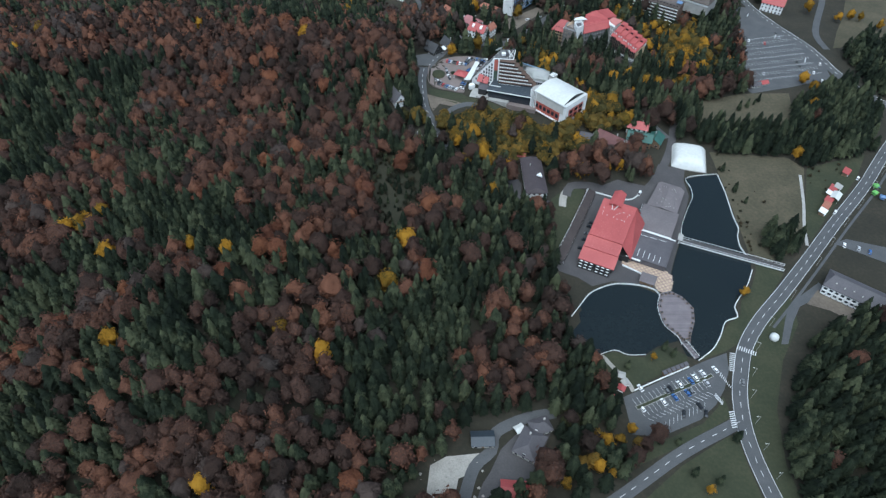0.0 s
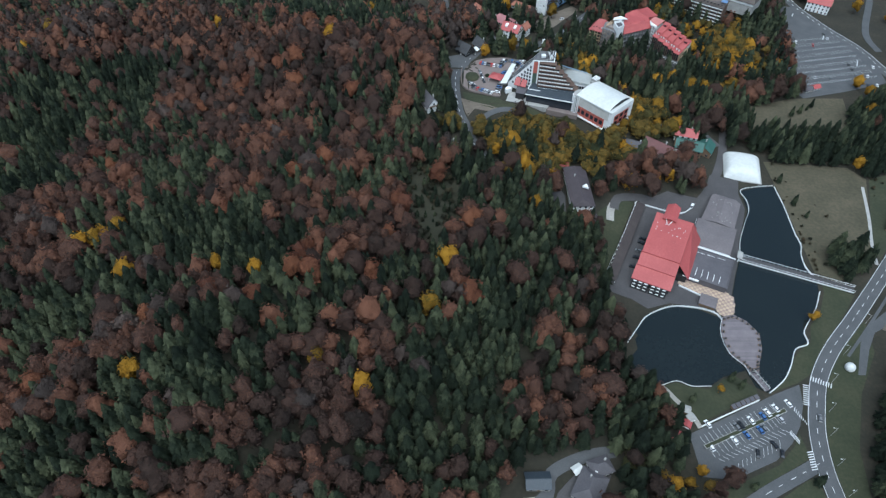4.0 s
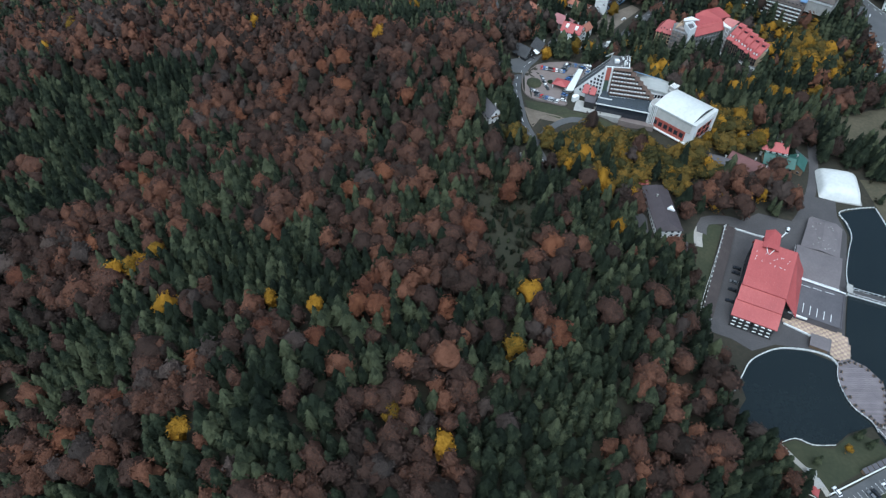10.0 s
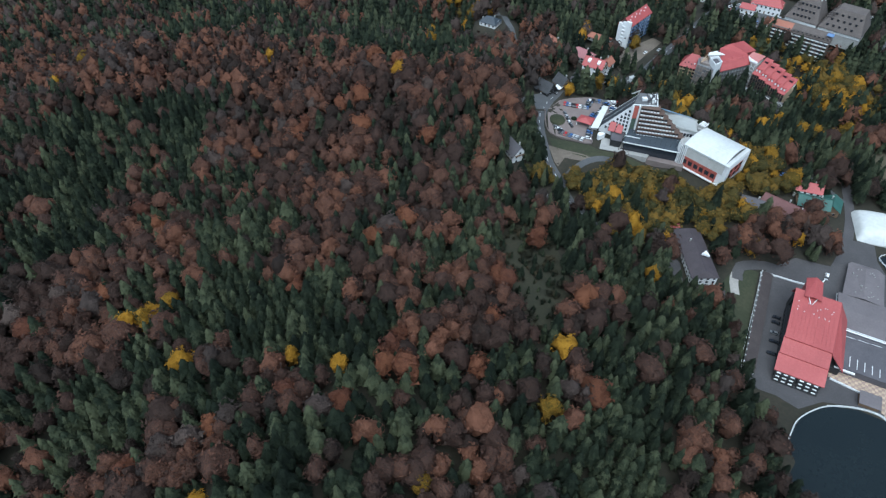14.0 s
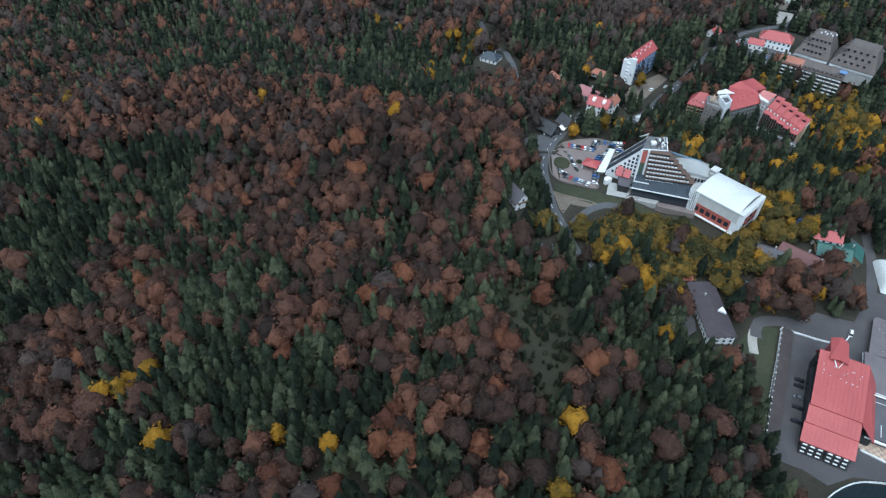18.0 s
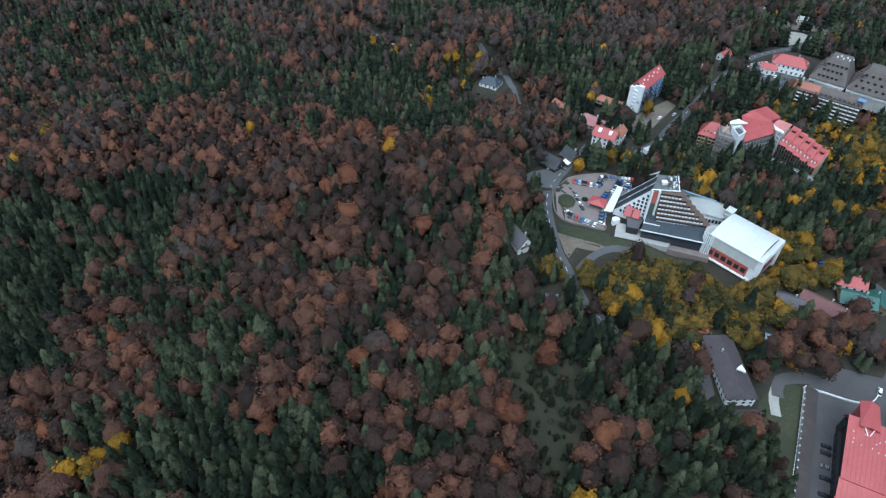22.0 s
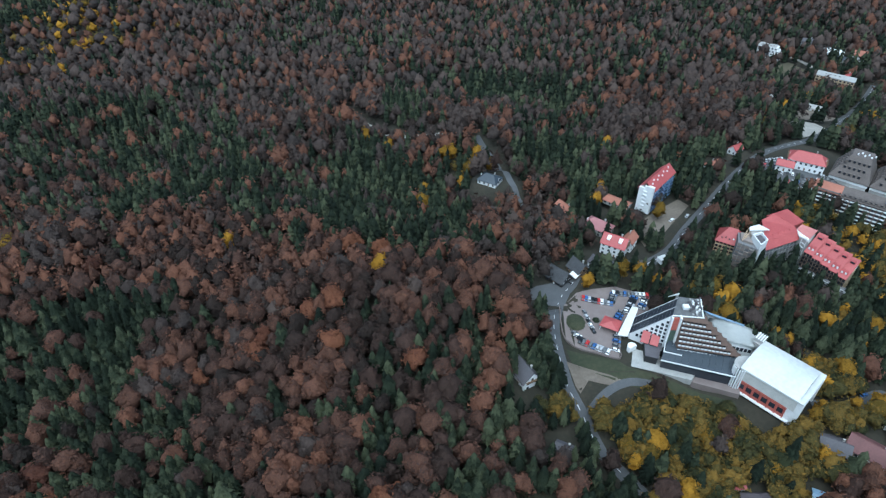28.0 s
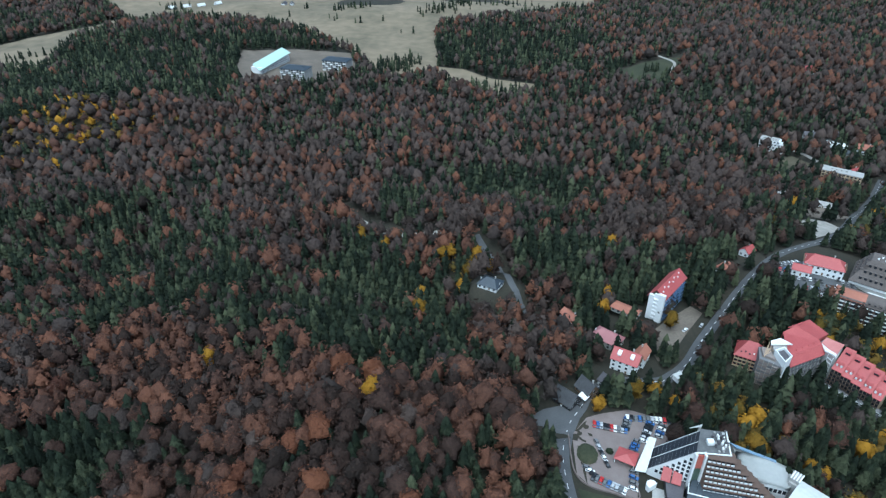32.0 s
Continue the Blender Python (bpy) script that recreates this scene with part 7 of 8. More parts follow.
for k, (x, y, l, m) in enumerate(((263.6, 313, 9, M_TILE), (268, 319, 6, M_RED), (276, 331, 7, M_RED), (280.5, 333, 5, M_CONCRETE), (272, 326.5, 5, M_WHITE), (293.5, 349.5, 7, M_RED), (259.5, 308, 5, M_WHITE))):
    st = thing("roadside_stall", x, y, gz(x, y), 48, ("white" if m is M_WHITE else "grey" if m is M_CONCRETE else "red") + "-roofed souvenir stall beside the road", "stall", "roadside stalls")
    part("booth", boxes((-l / 2, l / 2, -1.8, 1.8, 0, 2.5)), M_WOOD, st)
    part("roof", slab([(-l / 2 - 0.5, -2.5, 2.6), (l / 2 + 0.5, -2.5, 2.6), (l / 2 + 0.5, 2.5, 3.3), (-l / 2 - 0.5, 2.5, 3.3)], 0.15), m, st)
    part("counter", boxes((-l / 2, l / 2, -2.2, -1.8, 0.9, 1.05)), M_WHITE, st)
tent = thing("white_marquee", 274.5, 323.0, 0, 48, "white pitched marquee among the stalls", "marquee")
part("roof", slab([(-4.5, -3, 2.6), (4.5, -3, 2.6), (4.5, 0, 4.0), (-4.5, 0, 4.0)], 0.12, slab([(-4.5, 0, 4.0), (4.5, 0, 4.0), (4.5, 3, 2.6), (-4.5, 3, 2.6)], 0.12)), M_MEMBRANE, tent)
for a in (-4.3, 4.3):
    for b in (-2.8, 2.8):
        part("pole", boxes((a - 0.06, a + 0.06, b - 0.06, b + 0.06, 0, 2.6)), M_RAIL, tent)
M_LIME = plain("bright_green_plastic", (0.16, 0.42, 0.10))
for k, (x, y) in enumerate(((307.5, 334), (303.4, 326.5), (306.5, 322.0))):
    pl = thing("play_frame", x, y, 0, 30 * k, "bright green and blue playground frame", "play frame", "play frames")
    part("platform", bevelled(boxes((-1.6, 1.6, -1.6, 1.6, 1.2, 1.5)), 0.05), M_LIME if k < 2 else M_BLUE, pl)
    part("roof", slab([(-1.8, -1.8, 3.0), (1.8, -1.8, 3.0), (0, 0, 4.2)], 0.1, slab([(1.8, -1.8, 3.0), (1.8, 1.8, 3.0), (0, 0, 4.2)], 0.1, slab([(1.8, 1.8, 3.0), (-1.8, 1.8, 3.0), (0, 0, 4.2)], 0.1, slab([(-1.8, 1.8, 3.0), (-1.8, -1.8, 3.0), (0, 0, 4.2)], 0.1)))), M_LIME if k < 2 else M_BLUE, pl)
    for a in (-1.5, 1.5):
        for b in (-1.5, 1.5):
            part("leg", boxes((a - 0.08, a + 0.08, b - 0.08, b + 0.08, 0, 3.0)), M_WOOD, pl)
    part("slide", slab([(1.6, -0.5, 1.4), (4.2, -0.5, 0.2), (4.2, 0.5, 0.2), (1.6, 0.5, 1.4)], 0.12), M_BLUE, pl)
for k, (x, y, deg, roof) in enumerate(((259, 461.5, 20, M_DARKROOF), (265.5, 462.5, 20, M_DARKROOF), (273, 465.5, 20, M_RED))):
    gable_house("car_park_hut", x, y, deg, 6, 4.5, 2.6, 1.4, M_WHITE, roof, "small hut at the edge of the large car park", floors=1, chimney=False, group="car park huts")
gable_house("white_hotel_by_car_park", 326.0, 598.0, -30, 20, 13, 9, 4.5, M_WHITE, M_RED, "white hotel with a red roof beside the large car park", floors=3, balcony=True)
gable_house("tile_roofed_house_in_wood", 335.0, 429.0, -15, 11, 9, 4, 3.0, M_WHITE, M_TILE, "house with a brown tiled roof among spruces", floors=1)
bank = thing("planted_bank", -4.1, 448.4, 19.0, 0, "round clipped hedge bed on the forecourt", "hedge bed")
bm = bmesh.new()
bmesh.ops.create_icosphere(bm, subdivisions=4, radius=1)
for v in bm.verts:
    v.co = Vector((v.co.x * 5.6, v.co.y * 6.4, max(v.co.z, -0.1) * 2.4)) * (1 + 0.10 * noise.noise(v.co * 6))
part("foliage", bm, M_TURF, bank)
part("kerb", prism([(5.9 * math.cos(a * 0.393), 6.7 * math.sin(a * 0.393)) for a in range(16)], 0, 0.3), M_PAVING, bank, "low pinkish kerb")
bed = thing("small_shrub", 7.6, 450.0, 19.0, 0, "dark rounded shrub on the forecourt", "shrub")
bm = bmesh.new()
bmesh.ops.create_icosphere(bm, subdivisions=3, radius=1.9)
for v in bm.verts:
    v.co *= 1 + 0.25 * noise.noise(v.co * 1.6)
    v.co.z = max(v.co.z, -0.2)
part("foliage", bm, M_CONIFER, bed)
part("stem", boxes((-0.15, 0.15, -0.15, 0.15, 0, 0.6)), M_BARK, bed)
railing("forecourt_wall", [(-11.5, 460), (-12.5, 448), (-11.8, 436), (-6.2, 429.5), (4, 425.8), (15.2, 422.4), (16.2, 430)], "pinkish retaining wall round the forecourt", 1.0, wall=0.9, mat=M_PAVING)


# ---- long low roof along the west wall of the court ----
M_BROWNROOF = material("brown_felt_roof", ((0.034, 0.026, 0.026), (0.048, 0.038, 0.037), (0.066, 0.053, 0.050)), 0.2, 0.85, fine=1.5)
lean = thing("long_lean_to", 88.5, 294.0, 0.0, 64.5, "long low lean-to with a brown felt roof along the court wall", "lean-to")
part("roof", bevelled(slab([(-35, -3.2, 2.5), (37, -3.2, 2.5), (37, 2.6, 3.1), (-35, 2.6, 3.1)], 0.18), 0.05), M_BROWNROOF, lean)
part("back_wall", boxes((-35, 37, 2.3, 2.55, -0.3, 2.9)), M_CONCRETE, lean, "grey rendered back wall")
for k in range(19):
    shared("post", "lean_to", lambda: boxes((-0.12, 0.12, -0.12, 0.12, -0.3, 2.45)), M_WHITE, lean, pose(-34.5 + 3.95 * k, -2.95, 0))
    shared("cap", "lean_to_cap", lambda: boxes((-0.3, 0.3, -0.3, 0.3, 2.9, 3.3)), M_WHITE, lean, pose(-34.5 + 3.95 * k, 2.7, 0))

# ---- street lamps along the main road ----
def street_lamp(x, y, deg):
    ob = thing("street_lamp", x, y, gz(x, y), deg, "slender grey street lamp beside the road", "street lamp", "street lamps")
    shared("pole", "l", lambda: boxes((-0.08, 0.08, -0.08, 0.08, 0, 8)), M_CONCRETE, ob, Matrix())
    shared("arm", "l", lambda: boxes((-0.05, 1.6, -0.05, 0.05, 7.9, 8.02)), M_CONCRETE, ob, Matrix())
    shared("lantern", "l", lambda: bevelled(boxes((1.2, 2.0, -0.16, 0.16, 7.78, 7.92)), 0.03), M_WHITE, ob, Matrix())


run = smooth_line(MAIN_ROAD, 30)
for a, b in list(zip(run, run[1:]))[:-1]:
    d = Vector((b[0] - a[0], b[1] - a[1])).normalized()
    street_lamp(a[0] - d.y * 5.8, a[1] + d.x * 5.8, math.degrees(math.atan2(d.y, d.x)) - 90)

# ---- trees ----
rng = np.random.default_rng(7)


def conifer_shape(tiers, arms, seed, slim=0.16):
    """A spruce one metre high: ragged skirts of drooping branches on a slender, blunt column with a short leader."""
    r = np.random.default_rng(seed)
    v, f = [], []
    lean = r.normal(0, 0.012, 2)
    blunt = 0.50 + 0.2 * r.random()
    for k in range(tiers):
        t = k / tiers
        z0 = 0.14 + 0.76 * t
        rad = slim * (1 - t ** 1.6) ** blunt * (0.84 + 0.32 * r.random()) + 0.012
        top = z0 + 0.13 + 0.15 * (1 - t)
        if k >= tiers - 1:
            top = 1.0
        a0 = len(v)
        v.append((lean[0] * z0 + r.normal(0, 0.008), lean[1] * z0 + r.normal(0, 0.008), min(1.0, top)))
        spin = r.random() * 6.28
        for j in range(2 * arms):
            a = spin + math.pi * j / arms + r.normal(0, 0.12)
            q = rad * ((0.86 + 0.36 * r.random()) if j % 2 == 0 else (0.56 + 0.22 * r.random()))
            v.append((lean[0] * z0 + q * math.cos(a), lean[1] * z0 + q * math.sin(a), z0 + (-0.018 if j % 2 == 0 else 0.03) + r.normal(0, 0.014)))
        f += [(a0, a0 + 1 + j, a0 + 1 + (j + 1) % (2 * arms)) for j in range(2 * arms)]
    return np.array(v), np.array(f)


def ico(n):
    bm = bmesh.new()
    bmesh.ops.create_icosphere(bm, subdivisions=n, radius=1)
    v, f = np.array([tuple(p.co) for p in bm.verts]), np.array([[p.index for p in q.verts] for q in bm.faces])
    bm.free()
    return v, f


def broadleaf_shape(leaves, core, seed, size=0.05, wide=0.19):
    """A broad-leaved tree one metre high: a dome of rounded lobes, each a shell of leaf sprays round a dark heart."""
    r = np.random.default_rng(seed)
    wide = wide * (0.84 + 0.1 * (seed % 4))
    off = r.normal(0, 0.03, 2)
    lobes = [(off[0], off[1], 0.86 + 0.05 * r.random(), wide * (0.50 + 0.2 * r.random()))]
    for ring, (n, zc, q) in enumerate(((3, 0.76, 0.55), (5, 0.62, 0.80), (5, 0.46, 0.85), (3, 0.32, 0.6))):
        for k in range(n):
            a = 6.283 * (k + 0.5 * (ring % 2)) / n + r.normal(0, 0.4)
            d = wide * q * (0.7 + 0.5 * r.random())
            lobes.append((off[0] + d * math.cos(a), off[1] + d * math.sin(a), zc + r.normal(0, 0.06), wide * (0.34 + 0.24 * r.random())))
    lobes = np.array(lobes)
    mid = np.array((0, 0, 0.56))
    cv, cf = ico(core)
    cc = lobes[:, :3] - mid
    along = cv @ cc.T
    room = lobes[:, 3] ** 2 - (cc ** 2).sum(1) + along ** 2
    reach = np.where(room > 0, along + np.sqrt(np.maximum(room, 0)), 0.0).max(1)
    reach = np.maximum(reach, 0.55 * wide) * (1 + r.normal(0, 0.05, len(cv)))
    v = [cv * reach[:, None] * 0.94 + mid]
    f = [cf]
    count = len(cv)
    share = lobes[:, 3] ** 2 / (lobes[:, 3] ** 2).sum()
    made = 0
    while made < leaves:
        lobe = lobes[r.choice(len(lobes), p=share)]
        d = r.normal(size=3) + (0, 0, 0.45)
        d /= np.linalg.norm(d)
        c = lobe[:3] + d * lobe[3] * (0.94 + 0.16 * r.random())
        if (((lobes[:, :3] - c) ** 2).sum(1) < (0.8 * lobes[:, 3]) ** 2).any():
            continue
        n = d + r.normal(0, 0.3, 3)
        n /= np.linalg.norm(n)
        e = np.cross(n, r.normal(size=3))
        e /= np.linalg.norm(e)
        g = np.cross(n, e)
        s = size * (0.6 + 0.8 * r.random())
        v.append(np.array([c + e * s, c - e * s * 0.7 + g * s * 0.9, c - g * s]))
        f.append(np.array([(0, 1, 2)]) + count)
        count += 3
        made += 1
    return np.concatenate(v), np.concatenate(f)


def raw_mesh(name, v, f, mat, tone=None, smooth=False):
    me = bpy.data.meshes.new(name)
    me.vertices.add(len(v))
    me.vertices.foreach_set("co", np.asarray(v, np.float32).ravel())
    me.loops.add(f.size)
    me.loops.foreach_set("vertex_index", np.asarray(f, np.int32).ravel())
    me.polygons.add(len(f))
    me.polygons.foreach_set("loop_start", np.arange(0, f.size, f.shape[1], dtype=np.int32))
    me.materials.append(mat)
    if tone is not None:
        at = me.attributes.new("tone", "FLOAT", "POINT")
        at.data.foreach_set("value", np.asarray(tone, np.float32))
    me.update(calc_edges=True)
    if smooth:
        me.shade_smooth()
    return me


def grove(name, shapes, x, y, height, spread, mat, label):
    """Many trees of one kind, joined: stuff that nobody would count."""
    vs, fs, ts, base = [], [], [], 0
    z = ground_z(x, y) - 0.3
    pick = rng.integers(0, len(shapes), len(x))
    turn = rng.random(len(x)) * 6.28
    drift = np.array([noise.fractal(Vector((a / 38, b / 38, 9.7)), 0.9, 2.0, 3) for a, b in zip(x, y)])
    tone = np.clip(0.46 + 0.42 * drift + rng.normal(0, 0.20, len(x)), 0.0, 0.999)
    for k, (sv, sf) in enumerate(shapes):
        at = np.nonzero(pick == k)[0]
        if not len(at):
            continue
        c, s = np.cos(turn[at])[:, None], np.sin(turn[at])[:, None]
        h, w = height[at][:, None], (height * spread)[at][:, None]
        vx = (sv[:, 0] * c - sv[:, 1] * s) * w + x[at][:, None]
        vy = (sv[:, 0] * s + sv[:, 1] * c) * w + y[at][:, None]
        vz = sv[:, 2] * h + z[at][:, None]
        vs.append(np.stack([vx, vy, vz], -1).reshape(-1, 3))
        fs.append((sf[None] + (np.arange(len(at)) * len(sv))[:, None, None]).reshape(-1, 3) + base)
        ts.append(np.repeat(tone[at], len(sv)))
        base += len(at) * len(sv)
    if not vs:
        return
    ob = new(name, raw_mesh(name, np.concatenate(vs), np.concatenate(fs), mat, np.concatenate(ts), mat is not M_CONIFER))
    tagged(ob, label, "forest", kind="stuff")


CLEARINGS = [LAKE, LAKE_LOT, BIG_LOT, HOTEL_LOT]
WAYS = [(MAIN_ROAD, 8), (SIDE_ROAD, 6), (BIG_ROAD, 9), (HOTEL_ROAD[4:], 5.5), (HOTEL_ROAD[1:5], 5.5), (HOTEL_ROAD[:2], 3.5), (VALLEY_ROAD, 5.2), (FOREST_BEND, 8), (CHALET_LANE, 6), ([(268, 862), (295, 876), (311, 838), (320, 813)], 4), ([(386, 619), (353, 554), (350, 522)], 5), ([(84, 320), (90, 331), (106, 333), (116, 329), (131, 324), (143, 330), (156, 346), (170, 372), (180, 400)], 3.4), ([(105, 398), (129, 401), (152, 412), (164, 402), (172, 388)], 6), ([(236, 1200), (250, 1160), (238, 1130), (228, 1095)], 4)]
# Stands of the forest: the share of spruces, and an outline. A later one lies over those before it.
STANDS = []


def stand(share, *outline):
    STANDS.append((share, list(outline)))


stand(0.5, (-560, 863), (-483, 998), (-302, 1055), (-75, 1058), (220, 1045), (424, 970), (368, 864), (177, 762), (-119, 684), (-286, 683), (-440, 667))
stand(0.93, (-767, 1195), (-655, 1294), (-314, 1361), (-253, 1225), (-398, 1207), (-367, 1023), (-472, 989), (-522, 951), (-578, 895))
stand(0.93, (-106, 1337), (110, 1379), (158, 1318), (100, 1172), (-93, 1158))
stand(0.2, (-564, 869), (-473, 977), (-345, 998), (-320, 800), (-412, 750), (-505, 767))
stand(0.1, (-303, 816), (-237, 885), (-162, 841), (-111, 698), (-159, 698), (-226, 677), (-289, 753))
stand(0.93, (-147, 767), (-105, 769), (-92, 701), (-125, 700))
stand(0.93, (-68, 825), (43, 831), (64, 758), (-57, 744))
stand(0.1, (77, 776), (210, 821), (155, 641), (55, 667))
stand(0.1, (-112, 716), (-31, 751), (-14, 664), (-21, 630), (-41, 662), (-99, 658), (-118, 668))
stand(0.93, (-13, 672), (134, 639), (124, 600), (56, 635), (5, 605), (-8, 629))
stand(0.93, (-467, 711), (-354, 761), (-254, 660), (-207, 622), (-243, 565), (-353, 628), (-412, 621))
stand(0.93, (-204, 613), (-149, 691), (-98, 645), (-95, 579), (-55, 591), (-71, 495), (-101, 490), (-157, 518))
stand(0.1, (-55, 605), (-5, 622), (7, 589), (1, 530), (-27, 502), (-57, 530))
stand(0.08, (-427, 552), (-374, 585), (-269, 554), (-201, 511), (-135, 489), (-90, 485), (-30, 492), (-30, 448), (-48, 422), (-75, 419), (-106, 391), (-154, 407), (-187, 388), (-248, 408), (-265, 456), (-295, 462), (-344, 454), (-390, 493))
stand(0.6, (-385, 484), (-294, 458), (-257, 439), (-245, 398), (-289, 438), (-360, 438))
stand(0.93, (-362, 444), (-289, 438), (-241, 398), (-224, 354), (-272, 374), (-261, 340), (-278, 317), (-293, 313))
stand(0.7, (-243, 403), (-186, 382), (-106, 391), (-42, 419), (-44, 361), (-55, 326), (-102, 338), (-171, 301), (-195, 309), (-224, 354))
stand(0.1, (-194, 388), (-166, 398), (-148, 373), (-152, 348), (-182, 360))
stand(0.1, (-170, 307), (-155, 324), (-134, 314), (-133, 291), (-162, 288))
stand(0.25, (-127, 322), (-97, 343), (-74, 316), (-76, 290), (-111, 294))
stand(0.75, (-14, 365), (21, 352), (38, 325), (28, 306), (-8, 292), (-15, 332))
stand(0.85, (-274, 266), (-193, 279), (-106, 255), (-26, 265), (21, 291), (82, 274), (72, 196), (42, 166), (2, 148), (-6, 126), (-208, 122))
stand(0.12, (-307, 294), (-278, 310), (-250, 331), (-219, 337), (-204, 292), (-226, 275), (-227, 243), (-253, 241), (-283, 247))
stand(0.12, (-166, 288), (-163, 313), (-130, 334), (-103, 356), (-67, 332), (-73, 297), (-111, 278), (-136, 294))
stand(0.1, (-104, 234), (-103, 257), (-83, 262), (-61, 282), (-39, 274), (-48, 253), (-77, 241), (-91, 230))
stand(0.35, (-43, 237), (-32, 246), (-11, 239), (-13, 221), (-33, 219))
stand(0.25, (-114, 157), (-108, 175), (-102, 200), (-85, 217), (-61, 219), (-39, 211), (-40, 194), (-52, 166))
stand(0.12, (-226, 163), (-230, 182), (-210, 198), (-200, 207), (-185, 218), (-160, 210), (-161, 196), (-181, 185), (-188, 171), (-195, 161))
stand(0.3, (-162, 232), (-147, 237), (-133, 220), (-140, 210), (-154, 215))
stand(0.45, (28, 216), (54, 229), (68, 220), (56, 191), (35, 172), (16, 171))
stand(0.25, (-93, 178), (-91, 204), (-74, 218), (-54, 212), (-44, 194), (-57, 172), (-81, 165))
stand(0.35, (16, 193), (29, 219), (60, 222), (63, 196), (30, 160), (14, 165))
stand(0.3, (-120, 151), (-105, 163), (-87, 180), (-54, 175), (-54, 151), (-82, 141), (-112, 142))
stand(0.3, (-146, 105), (-139, 125), (-122, 146), (-87, 141), (-51, 148), (-39, 130), (-57, 108))
stand(0.2, (-225, 163), (-225, 191), (-195, 192), (-187, 169), (-201, 154))
stand(0.4, (17, 181), (30, 201), (56, 213), (68, 203), (60, 183), (34, 167))
stand(0.75, (-314, 454), (-273, 473), (-218, 462), (-241, 437), (-230, 380), (-276, 382))
stand(0.55, (-93, 442), (-53, 460), (-35, 433), (-45, 398), (-75, 374), (-108, 374), (-112, 402))
stand(0.7, (-498, 747), (-367, 691), (-312, 715), (-250, 679), (-262, 607), (-294, 533), (-379, 553))
stand(0.62, (-288, 372), (-179, 346), (-74, 362), (-73, 282), (-106, 252), (-228, 255))
stand(0.15, (-162, 288), (-166, 322), (-147, 328), (-130, 308), (-138, 288))
stand(0.15, (-165, 345), (-166, 383), (-115, 377), (-117, 340), (-136, 329))
stand(0.2, (-102, 322), (-101, 352), (-76, 354), (-78, 316))
stand(0.2, (-252, 337), (-228, 351), (-211, 318), (-214, 300), (-240, 308))
stand(0.92, (-215, 283), (-188, 298), (-161, 283), (-133, 285), (-105, 278), (-106, 252), (-204, 254))
stand(0.9, (-211, 332), (-191, 347), (-172, 322), (-170, 297), (-194, 301))
# Smaller thickets of spruce (1) or beech (0): kind, x, y, half widths.
THICKETS = [(0, 140, 352, 46, 20), (0, 108, 350, 26, 16), (1, 76, 145, 22, 30), (1, 110, 455, 50, 45), (1, 150, 450, 70, 40), (1, 60, 600, 60, 50), (1, 100, 650, 90, 40), (1, 200, 530, 60, 60), (1, 70, 500, 50, 36), (1, 150, 560, 60, 40), (1, 250, 620, 60, 60), (0, 402, 1149, 143, 275)]
CLEARINGS += [CONSTRUCTION, HALL_COURT, EAST_MEADOW, ROADSIDE_LAWN, FAR_FIELDS, MID_FIELD, SMALL_FIELD, BUILDING_SITE, GRAVEL_YARD, NORTH_PASTURE, FAR_PASTURE, EARTH_YARD, FAR_LAWN, WEST_GLADE, JUNCTION]
# Other open places: x, y, half widths, turn.
OPEN = [(62, 331, 13, 29, 0), (51, 318, 8, 12, 0), (45, 425, 52, 26, -25), (82, 401, 19, 25, -40), (134, 524, 27, 15, 25), (159, 502, 21, 12, -49), (104, 517, 13, 13, -30), (72, 550, 13, 30, -38), (-43, 602, 16, 16, 0), (-34, 400, 9, 9, 0), (-22, 372, 8, 8, 0),
        (132, 378, 26, 10, 10), (168, 366, 26, 24, 10), (200, 600, 46, 40, -20), (30, 512, 26, 12, 20), (24, 538, 15, 13, 0), (4, 561, 9, 10, 0), (44, 570, 15, 11, 0), (-8, 485, 11, 9, -40), (4, 490, 8, 8, 0), (16, 498, 5, 4, 0), (178, 592, 28, 24, 0), (206, 570, 34, 24, -40), (76, 548, 12, 26, -35), (126, 614, 13, 12, 0), (146, 628, 11, 12, 0), (57, 553, 12, 10, 0), (24, 411, 48, 8.5, -22), (-3, 410, 16, 11, -20), (0, 440, 17, 17, 0), (8, 403, 20, 10, 15), (237, 610, 26, 14, -38), (276, 880, 16, 10, 0), (306, 786, 24, 12, -35), (340, 876, 18, 10, -30), (326, 902, 9, 8, 0), (348, 897, 9, 8, 0), (357, 860, 16, 9, 0), (228, 742, 11, 8, 0), (325, 808, 8, 8, 0), (116, 372, 20, 12, -30), (92, 354, 9, 7, -25), (186, 368, 22, 21, 0)]
SE_WOOD = [(165, 80), (173, 143), (188, 175), (212, 205), (239, 219), (300, 230), (300, 80)]
NORTH_WOOD = [(183, 417), (240, 433), (278, 425), (341, 467), (347, 418), (327, 375), (279, 342), (215, 364), (190, 384)]
SHORE_WOOD = [(61, 193), (72, 197), (85, 189), (95, 175), (90, 163), (97, 155), (91, 144), (66, 115), (56, 117), (58, 140), (58, 163)]
SOUTH_WOOD = [(58, 174), (90, 176), (94, 160), (97, 150), (110, 143), (92, 124), (62, 104), (58, 140)]
LAWN_PINES = [(206, 284), (228, 288), (231, 271), (212, 264)]


def scatter(x0, x1, y0, y1, gap):
    gx, gy = np.meshgrid(np.arange(x0, x1, gap), np.arange(y0, y1, gap))
    gx = gx + (np.arange(gx.shape[0]) % 2 * gap / 2)[:, None]
    n = gx.size
    return gx.ravel() + rng.uniform(-0.47, 0.47, n) * gap, gy.ravel() + rng.uniform(-0.47, 0.47, n) * gap


